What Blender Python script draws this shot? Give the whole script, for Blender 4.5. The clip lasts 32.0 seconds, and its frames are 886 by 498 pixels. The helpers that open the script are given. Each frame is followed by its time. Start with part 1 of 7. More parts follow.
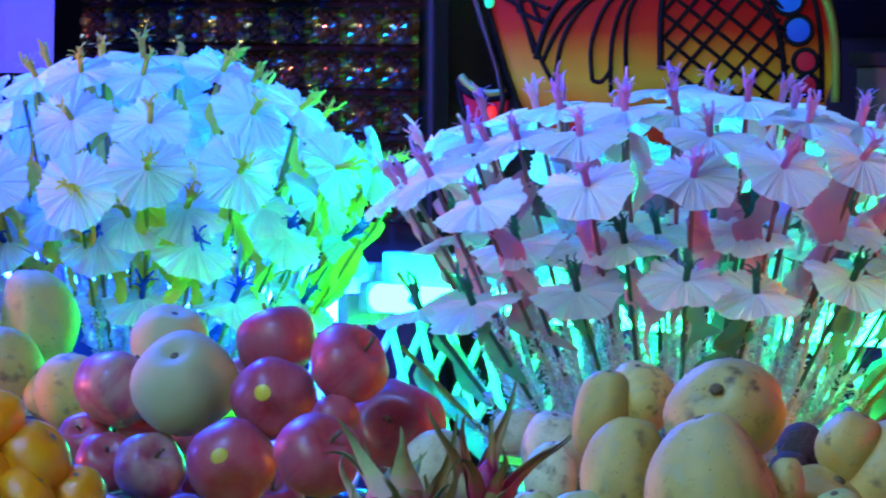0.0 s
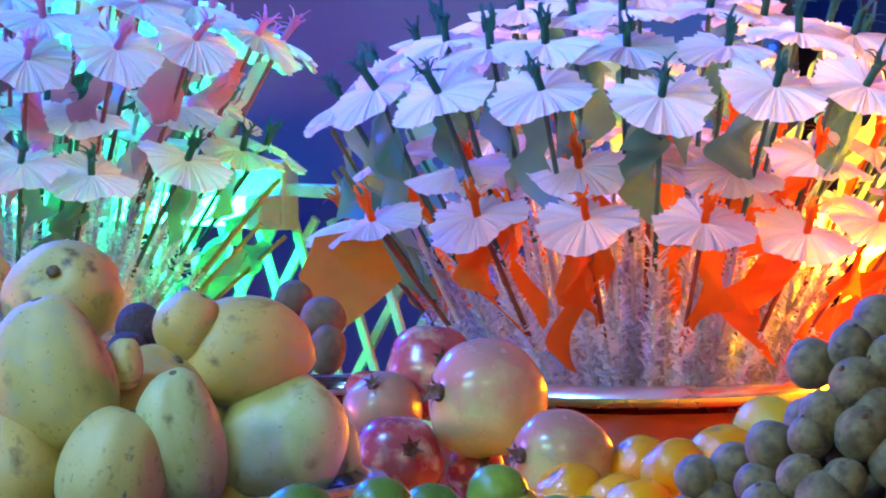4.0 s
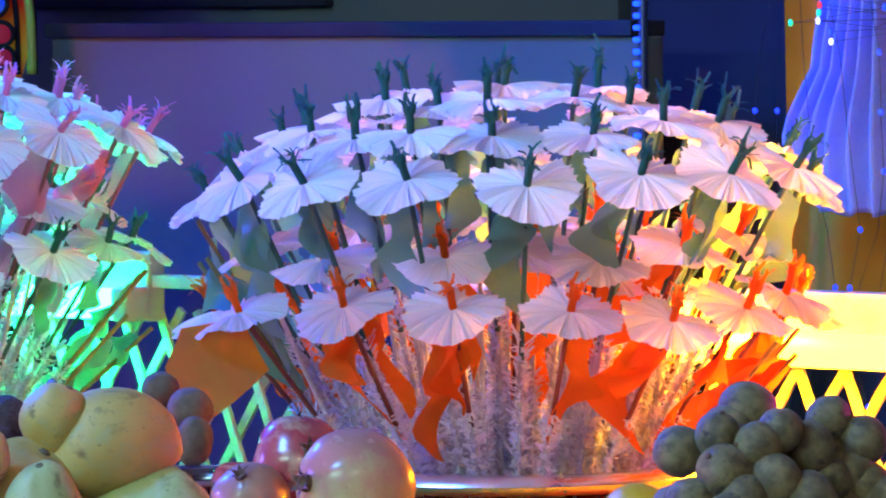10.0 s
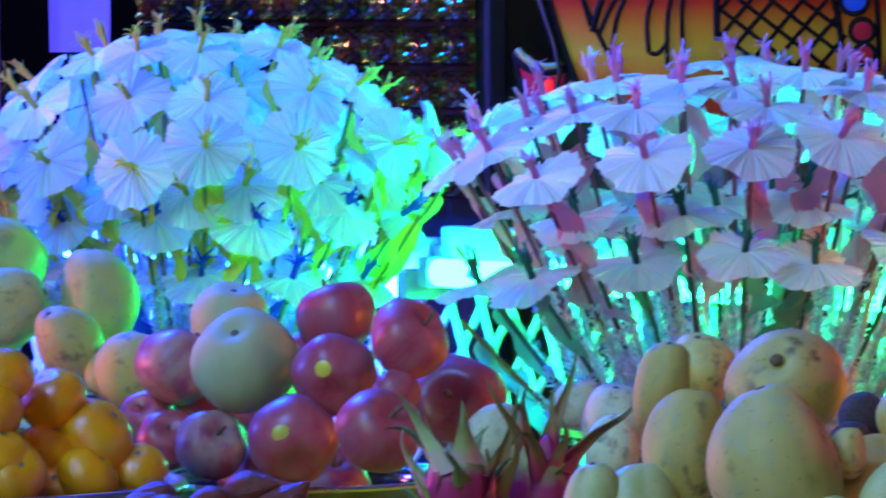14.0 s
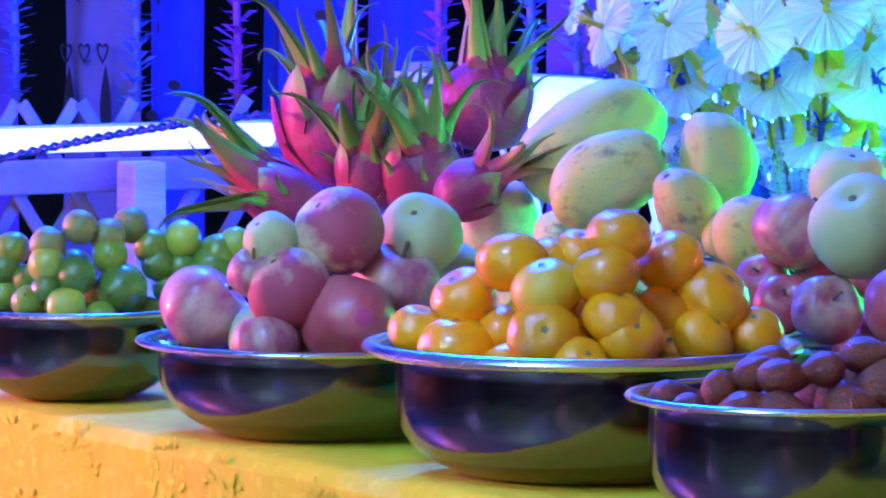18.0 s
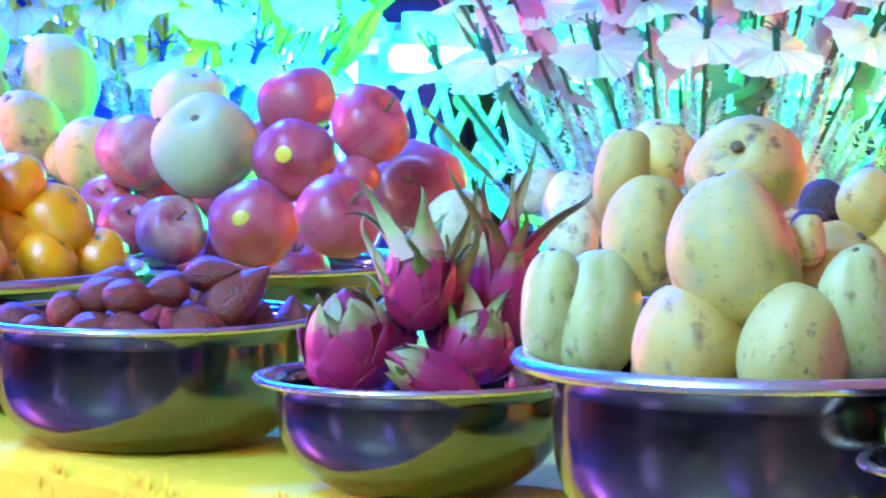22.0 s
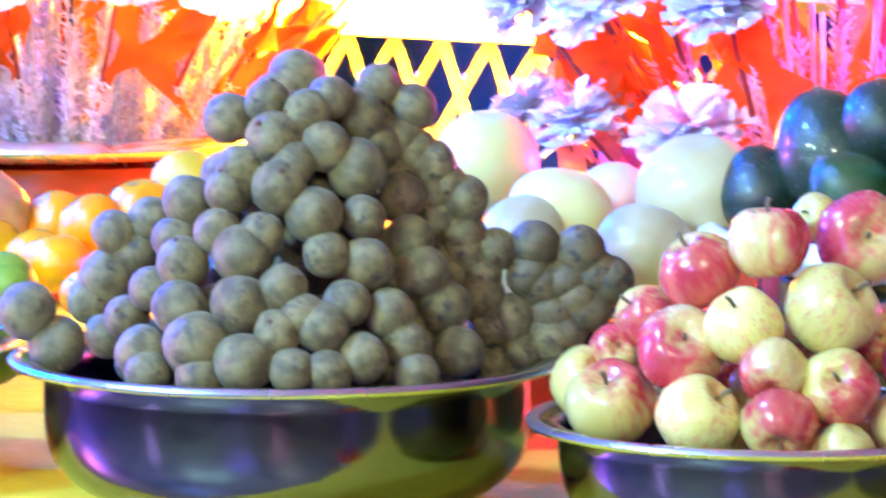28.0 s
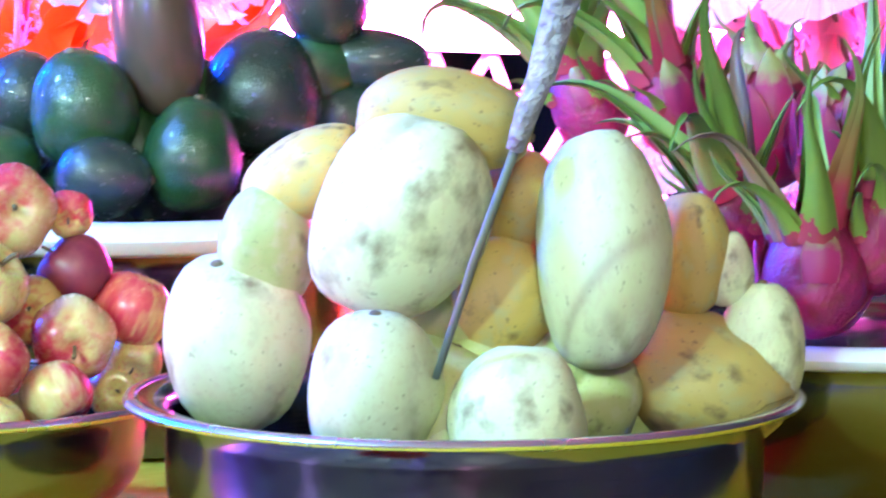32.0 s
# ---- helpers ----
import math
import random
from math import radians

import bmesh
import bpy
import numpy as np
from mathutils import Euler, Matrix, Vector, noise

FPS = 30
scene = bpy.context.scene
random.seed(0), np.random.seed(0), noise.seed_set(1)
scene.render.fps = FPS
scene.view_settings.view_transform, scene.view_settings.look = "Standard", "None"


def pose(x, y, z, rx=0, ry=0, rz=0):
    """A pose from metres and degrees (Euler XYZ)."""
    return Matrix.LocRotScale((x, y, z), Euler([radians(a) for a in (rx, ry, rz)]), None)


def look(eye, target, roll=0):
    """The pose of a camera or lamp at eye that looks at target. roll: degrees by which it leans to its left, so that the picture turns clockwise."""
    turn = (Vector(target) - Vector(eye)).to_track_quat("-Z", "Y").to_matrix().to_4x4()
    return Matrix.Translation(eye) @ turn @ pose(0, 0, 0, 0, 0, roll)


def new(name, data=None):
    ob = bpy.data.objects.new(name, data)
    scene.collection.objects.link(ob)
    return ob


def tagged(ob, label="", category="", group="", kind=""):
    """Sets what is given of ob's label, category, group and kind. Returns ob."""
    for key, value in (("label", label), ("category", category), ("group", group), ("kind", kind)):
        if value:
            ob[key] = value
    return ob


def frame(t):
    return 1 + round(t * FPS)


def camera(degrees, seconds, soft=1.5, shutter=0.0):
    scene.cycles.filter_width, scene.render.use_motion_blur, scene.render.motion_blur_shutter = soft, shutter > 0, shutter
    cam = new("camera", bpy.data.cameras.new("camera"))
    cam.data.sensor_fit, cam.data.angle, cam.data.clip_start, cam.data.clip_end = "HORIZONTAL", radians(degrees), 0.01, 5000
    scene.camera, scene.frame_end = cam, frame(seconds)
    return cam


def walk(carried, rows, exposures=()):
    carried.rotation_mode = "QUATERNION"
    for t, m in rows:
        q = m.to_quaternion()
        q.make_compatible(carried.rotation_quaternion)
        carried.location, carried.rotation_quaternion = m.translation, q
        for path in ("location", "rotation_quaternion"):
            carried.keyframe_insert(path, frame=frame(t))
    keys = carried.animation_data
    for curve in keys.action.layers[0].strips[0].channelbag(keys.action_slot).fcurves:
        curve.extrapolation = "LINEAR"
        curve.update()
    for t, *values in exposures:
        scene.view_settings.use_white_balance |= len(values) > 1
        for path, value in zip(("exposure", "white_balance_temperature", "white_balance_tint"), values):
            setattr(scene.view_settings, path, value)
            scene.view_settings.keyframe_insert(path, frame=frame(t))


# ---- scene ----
cam = camera(9.5, 32.0, soft=1.9, shutter=0.4)
EYE = Vector((0, 0, 1.29))
# seconds, pan from the table's normal, tilt, roll in degrees
PATH = [
    (0, -49.900, -2.300, -0.43), (0.5, -49.142, -2.125, -0.75), (1, -48.558, -1.921, -0.58), (1.5, -47.976, -1.919, -0.70),
    (2, -46.857, -1.999, 0.02), (2.5, -46.275, -2.351, 0.01), (3, -44.872, -2.824, -0.06), (3.5, -43.377, -3.366, 0.28),
    (5.5, -41.648, -3.539, -0.36), (6, -40.718, -3.295, -0.28), (6.5, -40.406, -3.128, -0.34), (7, -40.834, -3.076, -0.10),
    (7.5, -41.438, -3.049, -0.09), (8, -41.241, -3.380, 0.21), (8.5, -41.189, -3.381, 0.21), (9, -41.128, -2.956, 0.30),
    (9.5, -41.144, -2.728, 0.52), (10, -41.313, -2.604, 0.47), (10.5, -42.076, -2.412, 0.36), (11, -43.044, -2.465, 0.22),
    (11.5, -44.741, -2.583, -0.10), (12, -46.192, -2.462, -0.16), (12.5, -47.209, -2.259, -0.00), (13, -48.127, -2.262, 0.16),
    (13.5, -49.340, -2.305, 0.15), (14, -50.532, -2.576, 0.31), (14.5, -52.179, -2.724, 0.64), (15, -54.177, -2.690, 0.48),
    (15.5, -55.495, -2.810, -0.17), (17.5, -57.688, -3.905, -0.20), (18, -57.177, -4.036, -0.23), (18.5, -56.638, -4.126, -0.12),
    (19, -55.643, -4.200, 0.02), (19.5, -54.673, -4.241, 0.05), (20, -53.536, -4.140, -0.26), (20.5, -52.795, -4.084, -0.17),
    (21, -51.588, -4.271, 0.16), (21.5, -51.038, -4.681, 0.17), (22, -50.114, -4.880, 0.10), (22.5, -49.522, -4.765, 0.00),
    (23, -48.996, -4.726, -0.07), (23.5, -47.980, -5.530, -0.09), (24, -47.116, -5.832, 0.09), (24.5, -45.694, -5.940, 0.19),
    (26.5, -40.840, -6.037, -0.30), (27, -38.976, -6.101, -0.36), (27.5, -37.783, -5.895, -0.36), (28, -36.477, -6.196, -0.12),
    (28.5, -35.133, -7.445, -0.09), (29, -33.855, -7.750, 0.05), (29.5, -33.002, -8.452, 0.24), (30, -32.375, -8.195, 0.48),
    (30.5, -30.766, -7.912, 0.28), (31, -29.646, -7.428, 0.29), (31.5, -28.304, -6.958, 0.20), (32, -27.273, -6.491, 0.10),
]


def aim(pan, tilt, roll):
    p, q = radians(pan), radians(tilt)
    return look(EYE, EYE + Vector((math.sin(p) * math.cos(q), math.cos(p) * math.cos(q), math.sin(q))), -roll)


walk(cam, [(t, aim(p, q, r)) for t, p, q, r in PATH],
     exposures=[(0, -0.8), (1, -0.8), (2, -0.58), (4.5, -0.2), (6, -0.2), (9, -0.22), (10, -0.36), (11.5, -0.2), (13, -0.52), (14, -0.86), (15.5, -0.36), (18, -0.18), (19, 0.22), (20, 0.62), (21, 0.55), (23, 0.85), (27, 1.25), (32, 1.4)])

# ---------------------------------------------------------------- light
world = bpy.data.worlds.new("night")
scene.world = world
world.use_nodes = True
world.node_tree.nodes["Background"].inputs["Color"].default_value = (0.25, 0.3, 0.6, 1)
world.node_tree.nodes["Background"].inputs["Strength"].default_value = 0.01


def area_lamp(name, eye, target, size, power, color):
    lamp = bpy.data.lights.new(name, "AREA")
    lamp.shape, lamp.size, lamp.energy, lamp.color = "DISK", size, power, color
    ob = new(name, lamp)
    ob.matrix_world = look(eye, target)
    return ob


# the hall's white lamps, above and behind the camera, and the blue and violet party lamps at its side
area_lamp("hall_lamp", (-2.9, -2.2, 3.1), (-2.9, 3.0, 0.9), 0.15, 70, (0.5, 0.93, 0.86))
area_lamp("hall_lamp", (-1.9, -2.2, 3.1), (-2.4, 3.0, 0.9), 0.15, 76, (0.46, 0.94, 0.9))
area_lamp("hall_lamp", (1.4, -1.4, 3.1), (-2.4, 3.0, 0.9), 0.3, 50, (0.82, 0.95, 0.74))
area_lamp("party_lamp", (-8.6, 0.4, 2.4), (-4.6, 3.4, 1.0), 0.4, 270, (0.08, 0.08, 1.0))
area_lamp("blue_wash_lamp", (-5.7, 3.4, 2.7), (-4.9, 3.6, 1.0), 0.4, 400, (0.0, 0.07, 1.0))
area_lamp("blue_wash_lamp", (-3.3, 0.9, 3.3), (-3.5, 4.0, 1.1), 0.5, 140, (0.1, 0.3, 1.0))
area_lamp("blue_wash_lamp", (-7.6, 3.3, 2.8), (-7.0, 4.15, 1.0), 0.4, 108, (0.0, 0.02, 1.0))
area_lamp("party_lamp", (-5.9, 1.5, 1.0), (-4.9, 2.6, 0.7), 0.12, 70, (1.0, 0.2, 0.36))
area_lamp("party_lamp", (-5.6, -3.6, 1.5), (-3.5, 2.6, 0.8), 0.5, 30, (0.45, 0.33, 1.0))
area_lamp("party_lamp", (1.9, -3.4, 1.4), (-1.5, 2.6, 0.8), 0.5, 8, (0.9, 0.35, 0.7))
area_lamp("party_lamp", (-0.6, -3.2, 2.0), (-3.0, 3.2, 1.0), 0.45, 46, (0.2, 0.17, 1.0))

# ---------------------------------------------------------------- materials
MATS = {}


def nodes_of(name):
    m = bpy.data.materials.new(name)
    m.use_nodes = True
    nt = m.node_tree
    return m, nt, nt.nodes["Principled BSDF"]


def rgba(c):
    return (*c, 1) if len(c) == 3 else c


def mat(name, c1, c2=None, scale=3.0, rough=0.5, metal=0.0, bump=0.0, bump_scale=30.0, spots=None, spot_scale=9.0,
        spot_cut=0.62, coat=0.0, sss=0.0, stretch=(1, 1, 1), c3=None, c3_scale=12.0, blush=None, spec=0.5, sheen=0.0, relief=0.008):
    """Two colours mixed by soft noise, finer grain of a third, dark spots, relief."""
    m, nt, b = nodes_of(name)
    N, L = nt.nodes.new, nt.links.new
    tc, info = N("ShaderNodeTexCoord"), N("ShaderNodeObjectInfo")
    mp = N("ShaderNodeMapping")
    mp.inputs["Scale"].default_value = stretch
    L(tc.outputs["Object"], mp.inputs["Vector"])
    add = N("ShaderNodeVectorMath")
    add.operation = "ADD"
    mul = N("ShaderNodeVectorMath")
    mul.operation = "SCALE"
    comb = N("ShaderNodeCombineXYZ")
    for k in range(3):
        L(info.outputs["Random"], comb.inputs[k])
    L(comb.outputs[0], mul.inputs[0])
    mul.inputs["Scale"].default_value = 37.0
    L(mp.outputs[0], add.inputs[0])
    L(mul.outputs[0], add.inputs[1])
    vec = add.outputs[0]

    def noise_tex(s, detail=3.0):
        n = N("ShaderNodeTexNoise")
        n.inputs["Scale"].default_value, n.inputs["Detail"].default_value = s, detail
        L(vec, n.inputs["Vector"])
        return n.outputs["Fac"]

    def ramp(fac, lo, hi):
        r = N("ShaderNodeMapRange")
        r.inputs["From Min"].default_value, r.inputs["From Max"].default_value = lo, hi
        L(fac, r.inputs["Value"])
        return r.outputs["Result"]

    def mix(fac, a, c):
        x = N("ShaderNodeMix")
        x.data_type = "RGBA"
        L(fac, x.inputs[0])
        for sock, v in ((x.inputs[6], a), (x.inputs[7], c)):
            if isinstance(v, tuple):
                sock.default_value = rgba(v)
            else:
                L(v, sock)
        return x.outputs[2]

    col = mix(ramp(noise_tex(scale), 0.35, 0.65), c1, c2 or tuple(v * 0.8 for v in c1))
    if c3:
        col = mix(ramp(noise_tex(c3_scale, 5), 0.5, 0.7), col, c3)
    if blush:
        sep = N("ShaderNodeSeparateXYZ")
        L(tc.outputs["Object"], sep.inputs[0])
        sm = N("ShaderNodeMath")
        sm.operation = "ADD"
        L(sep.outputs[0], sm.inputs[0])
        wob = ramp(noise_tex(1.6, 4), 0.3, 0.7)
        L(wob, sm.inputs[1])
        col = mix(ramp(sm.outputs[0], 0.05, 1.0), col, blush)
    if spots:
        ml = N("ShaderNodeMath")
        ml.operation = "MULTIPLY"
        L(ramp(noise_tex(spot_scale, 6), spot_cut, spot_cut + 0.16), ml.inputs[0])
        L(ramp(noise_tex(spot_scale * 0.3, 2), 0.42, 0.6), ml.inputs[1])
        fleck = N("ShaderNodeMath")
        fleck.operation = "MAXIMUM"
        L(ml.outputs[0], fleck.inputs[0])
        fine = N("ShaderNodeMath")
        fine.operation = "MULTIPLY"
        L(ramp(noise_tex(spot_scale * 5, 3), 0.65, 0.71), fine.inputs[0])
        fine.inputs[1].default_value = 0.55
        L(fine.outputs[0], fleck.inputs[1])
        col = mix(fleck.outputs[0], col, spots)
    # every piece a little lighter or darker than the next
    hv = N("ShaderNodeHueSaturation")
    vr = N("ShaderNodeMapRange")
    vr.inputs["To Min"].default_value, vr.inputs["To Max"].default_value = 0.85, 1.12
    L(info.outputs["Random"], vr.inputs["Value"])
    L(vr.outputs[0], hv.inputs["Value"])
    L(col, hv.inputs["Color"])
    L(hv.outputs[0], b.inputs["Base Color"])
    rr = N("ShaderNodeMapRange")
    rr.inputs["To Min"].default_value, rr.inputs["To Max"].default_value = max(0.02, rough * 0.8), min(1, rough * 1.25)
    L(noise_tex(scale * 3), rr.inputs["Value"])
    L(rr.outputs[0], b.inputs["Roughness"])
    b.inputs["Metallic"].default_value = metal
    b.inputs["Coat Weight"].default_value = coat
    b.inputs["Coat Roughness"].default_value = 0.12
    b.inputs["Specular IOR Level"].default_value = spec
    b.inputs["Sheen Weight"].default_value = sheen
    if sss:
        b.inputs["Subsurface Weight"].default_value = sss
        b.inputs["Subsurface Radius"].default_value = (0.02, 0.012, 0.006)
        b.inputs["Subsurface Scale"].default_value = 0.3
    if bump:
        bp = N("ShaderNodeBump")
        bp.inputs["Strength"].default_value, bp.inputs["Distance"].default_value = bump, relief
        L(noise_tex(bump_scale, 4), bp.inputs["Height"])
        L(bp.outputs[0], b.inputs["Normal"])
    MATS[name] = m
    return m


def paper(name, c1, c2, through_light=0.5, rough=0.8, scale=30.0):
    """Thin crepe paper that lets light from behind come through."""
    m, nt, b = nodes_of(name)
    N, L = nt.nodes.new, nt.links.new
    tc, info = N("ShaderNodeTexCoord"), N("ShaderNodeObjectInfo")
    n = N("ShaderNodeTexNoise")
    n.inputs["Scale"].default_value, n.inputs["Detail"].default_value = scale, 5
    L(tc.outputs["Object"], n.inputs["Vector"])
    x = N("ShaderNodeMix")
    x.data_type = "RGBA"
    x.inputs[6].default_value, x.inputs[7].default_value = rgba(c1), rgba(c2)
    L(n.outputs["Fac"], x.inputs[0])
    hv = N("ShaderNodeHueSaturation")
    vr = N("ShaderNodeMapRange")
    vr.inputs["To Min"].default_value, vr.inputs["To Max"].default_value = 0.8, 1.1
    L(info.outputs["Random"], vr.inputs["Value"])
    L(vr.outputs[0], hv.inputs["Value"])
    L(x.outputs[2], hv.inputs["Color"])
    L(hv.outputs[0], b.inputs["Base Color"])
    b.inputs["Roughness"].default_value = rough
    b.inputs["Specular IOR Level"].default_value = 0.3
    tr = N("ShaderNodeBsdfTranslucent")
    L(hv.outputs[0], tr.inputs["Color"])
    bp = N("ShaderNodeBump")
    bp.inputs["Strength"].default_value, bp.inputs["Distance"].default_value = 0.4, 0.002
    n2 = N("ShaderNodeTexNoise")
    n2.inputs["Scale"].default_value = scale * 8
    L(tc.outputs["Object"], n2.inputs["Vector"])
    L(n2.outputs["Fac"], bp.inputs["Height"])
    L(bp.outputs[0], b.inputs["Normal"])
    ms = N("ShaderNodeMixShader")
    ms.inputs[0].default_value = through_light
    L(b.outputs[0], ms.inputs[1])
    L(tr.outputs[0], ms.inputs[2])
    L(ms.outputs[0], nt.nodes["Material Output"].inputs["Surface"])
    MATS[name] = m
    return m


def glow(name, color, strength):
    m, nt, b = nodes_of(name)
    b.inputs["Base Color"].default_value = rgba(color)
    b.inputs["Emission Color"].default_value = rgba(color)
    b.inputs["Emission Strength"].default_value = strength
    MATS[name] = m
    return m


def steel(name, tone=(0.62, 0.61, 0.6), rough=0.17):
    """Spun stainless steel: fine turning marks and smudges."""
    m, nt, b = nodes_of(name)
    N, L = nt.nodes.new, nt.links.new
    tc = N("ShaderNodeTexCoord")
    mp = N("ShaderNodeMapping")
    mp.inputs["Scale"].default_value = (2, 2, 260)
    L(tc.outputs["Object"], mp.inputs["Vector"])
    n = N("ShaderNodeTexNoise")
    n.inputs["Scale"].default_value = 3
    L(mp.outputs[0], n.inputs["Vector"])
    n2 = N("ShaderNodeTexNoise")
    n2.inputs["Scale"].default_value, n2.inputs["Detail"].default_value = 14, 4
    L(tc.outputs["Object"], n2.inputs["Vector"])
    r = N("ShaderNodeMapRange")
    r.inputs["To Min"].default_value, r.inputs["To Max"].default_value = rough * 0.7, rough * 1.6
    L(n2.outputs["Fac"], r.inputs["Value"])
    L(r.outputs[0], b.inputs["Roughness"])
    bp = N("ShaderNodeBump")
    bp.inputs["Strength"].default_value, bp.inputs["Distance"].default_value = 0.014, 0.002
    L(n.outputs["Fac"], bp.inputs["Height"])
    L(bp.outputs[0], b.inputs["Normal"])
    wav = N("ShaderNodeTexNoise")
    wav.inputs["Scale"].default_value = 22
    L(tc.outputs["Object"], wav.inputs["Vector"])
    bp2 = N("ShaderNodeBump")
    bp2.inputs["Strength"].default_value, bp2.inputs["Distance"].default_value = 0.25, 0.004
    L(wav.outputs["Fac"], bp2.inputs["Height"])
    L(bp.outputs[0], bp2.inputs["Normal"])
    L(bp2.outputs[0], b.inputs["Normal"])
    b.inputs["Base Color"].default_value = rgba(tone)
    b.inputs["Metallic"].default_value = 1
    MATS[name] = m
    return m


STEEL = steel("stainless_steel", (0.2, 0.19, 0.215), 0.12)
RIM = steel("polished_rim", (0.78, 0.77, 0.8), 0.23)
STEEL_DARK = steel("brushed_steel", (0.42, 0.4, 0.4), 0.25)
CLOTH = mat("yellow_lace_cloth", (0.8, 0.64, 0.035), (0.74, 0.54, 0.03), 6, 0.85, bump=0.5, bump_scale=420, relief=0.0012, c3=(0.84, 0.68, 0.06), c3_scale=70, spec=0.15)
RED_CLOTH = paper("red_satin", (0.85, 0.12, 0.015), (0.75, 0.08, 0.01), 0.55, 0.4)
WOOD = mat("painted_wood", (0.35, 0.3, 0.25), (0.25, 0.2, 0.16), 6, 0.6, bump=0.3, bump_scale=40, stretch=(1, 1, 8))
LATTICE = mat("whitewashed_lattice", (0.6, 0.58, 0.53), (0.48, 0.46, 0.4), 8, 0.7, bump=0.3, bump_scale=30)
# darker copy of the lattice: the side fence's dim light is in its colour
LATTICE_DIM = mat("dimmed_lattice", (0.17, 0.16, 0.145), (0.1, 0.095, 0.085), 8, 0.8, bump=0.3, bump_scale=30)
WALL = mat("grey_wall_paint", (0.16, 0.155, 0.1), (0.135, 0.13, 0.085), 1.5, 0.85, bump=0.15, bump_scale=60)
# near-black for dark trim, and for unlit depth put into colour
DARK = mat("black_shade_and_trim", (0.012, 0.01, 0.012), (0.02, 0.016, 0.018), 2, 0.8)
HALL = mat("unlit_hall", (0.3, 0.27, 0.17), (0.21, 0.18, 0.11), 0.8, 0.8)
FLOOR = mat("floor_tiles", (0.2, 0.175, 0.115), (0.13, 0.11, 0.075), 1.5, 0.35, c3=(0.1, 0.085, 0.06), c3_scale=3)

WHITE_PAPER = paper("white_crepe_paper", (0.92, 0.92, 0.94), (0.86, 0.87, 0.92), 0.33)
GREEN_PAPER = paper("dark_green_crepe", (0.035, 0.16, 0.11), (0.05, 0.2, 0.14), 0.4)
GREEN_LEAF = paper("green_leaf_paper", (0.19, 0.44, 0.3), (0.24, 0.48, 0.33), 0.72)
ORANGE_PAPER = paper("orange_crepe", (0.94, 0.18, 0.015), (0.95, 0.26, 0.03), 0.68)
PINK_PAPER = paper("pink_crepe", (0.86, 0.3, 0.42), (0.9, 0.42, 0.52), 0.65)
YELLOW_PAPER = paper("yellow_crepe", (0.72, 0.55, 0.05), (0.78, 0.64, 0.1), 0.25)
BLUE_PAPER = paper("blue_paper", (0.03, 0.07, 0.6), (0.05, 0.1, 0.7), 0.4)
FOIL = paper("silver_fringe_film", (0.9, 0.9, 0.93), (0.82, 0.82, 0.88), 0.6, rough=0.25)
WHITE_THIN = paper("thin_white_crepe", (0.92, 0.91, 0.92), (0.86, 0.86, 0.9), 0.66)
WRAP = mat("silver_wrapped_stick", (0.62, 0.6, 0.63), (0.5, 0.48, 0.52), 40, 0.4, metal=0.3)
ENAMEL = mat("white_enamel", (0.78, 0.78, 0.82), (0.72, 0.72, 0.76), 5, 0.25, coat=0.3)
STICK = mat("wrapped_stick", (0.2, 0.17, 0.12), (0.12, 0.13, 0.09), 20, 0.6)

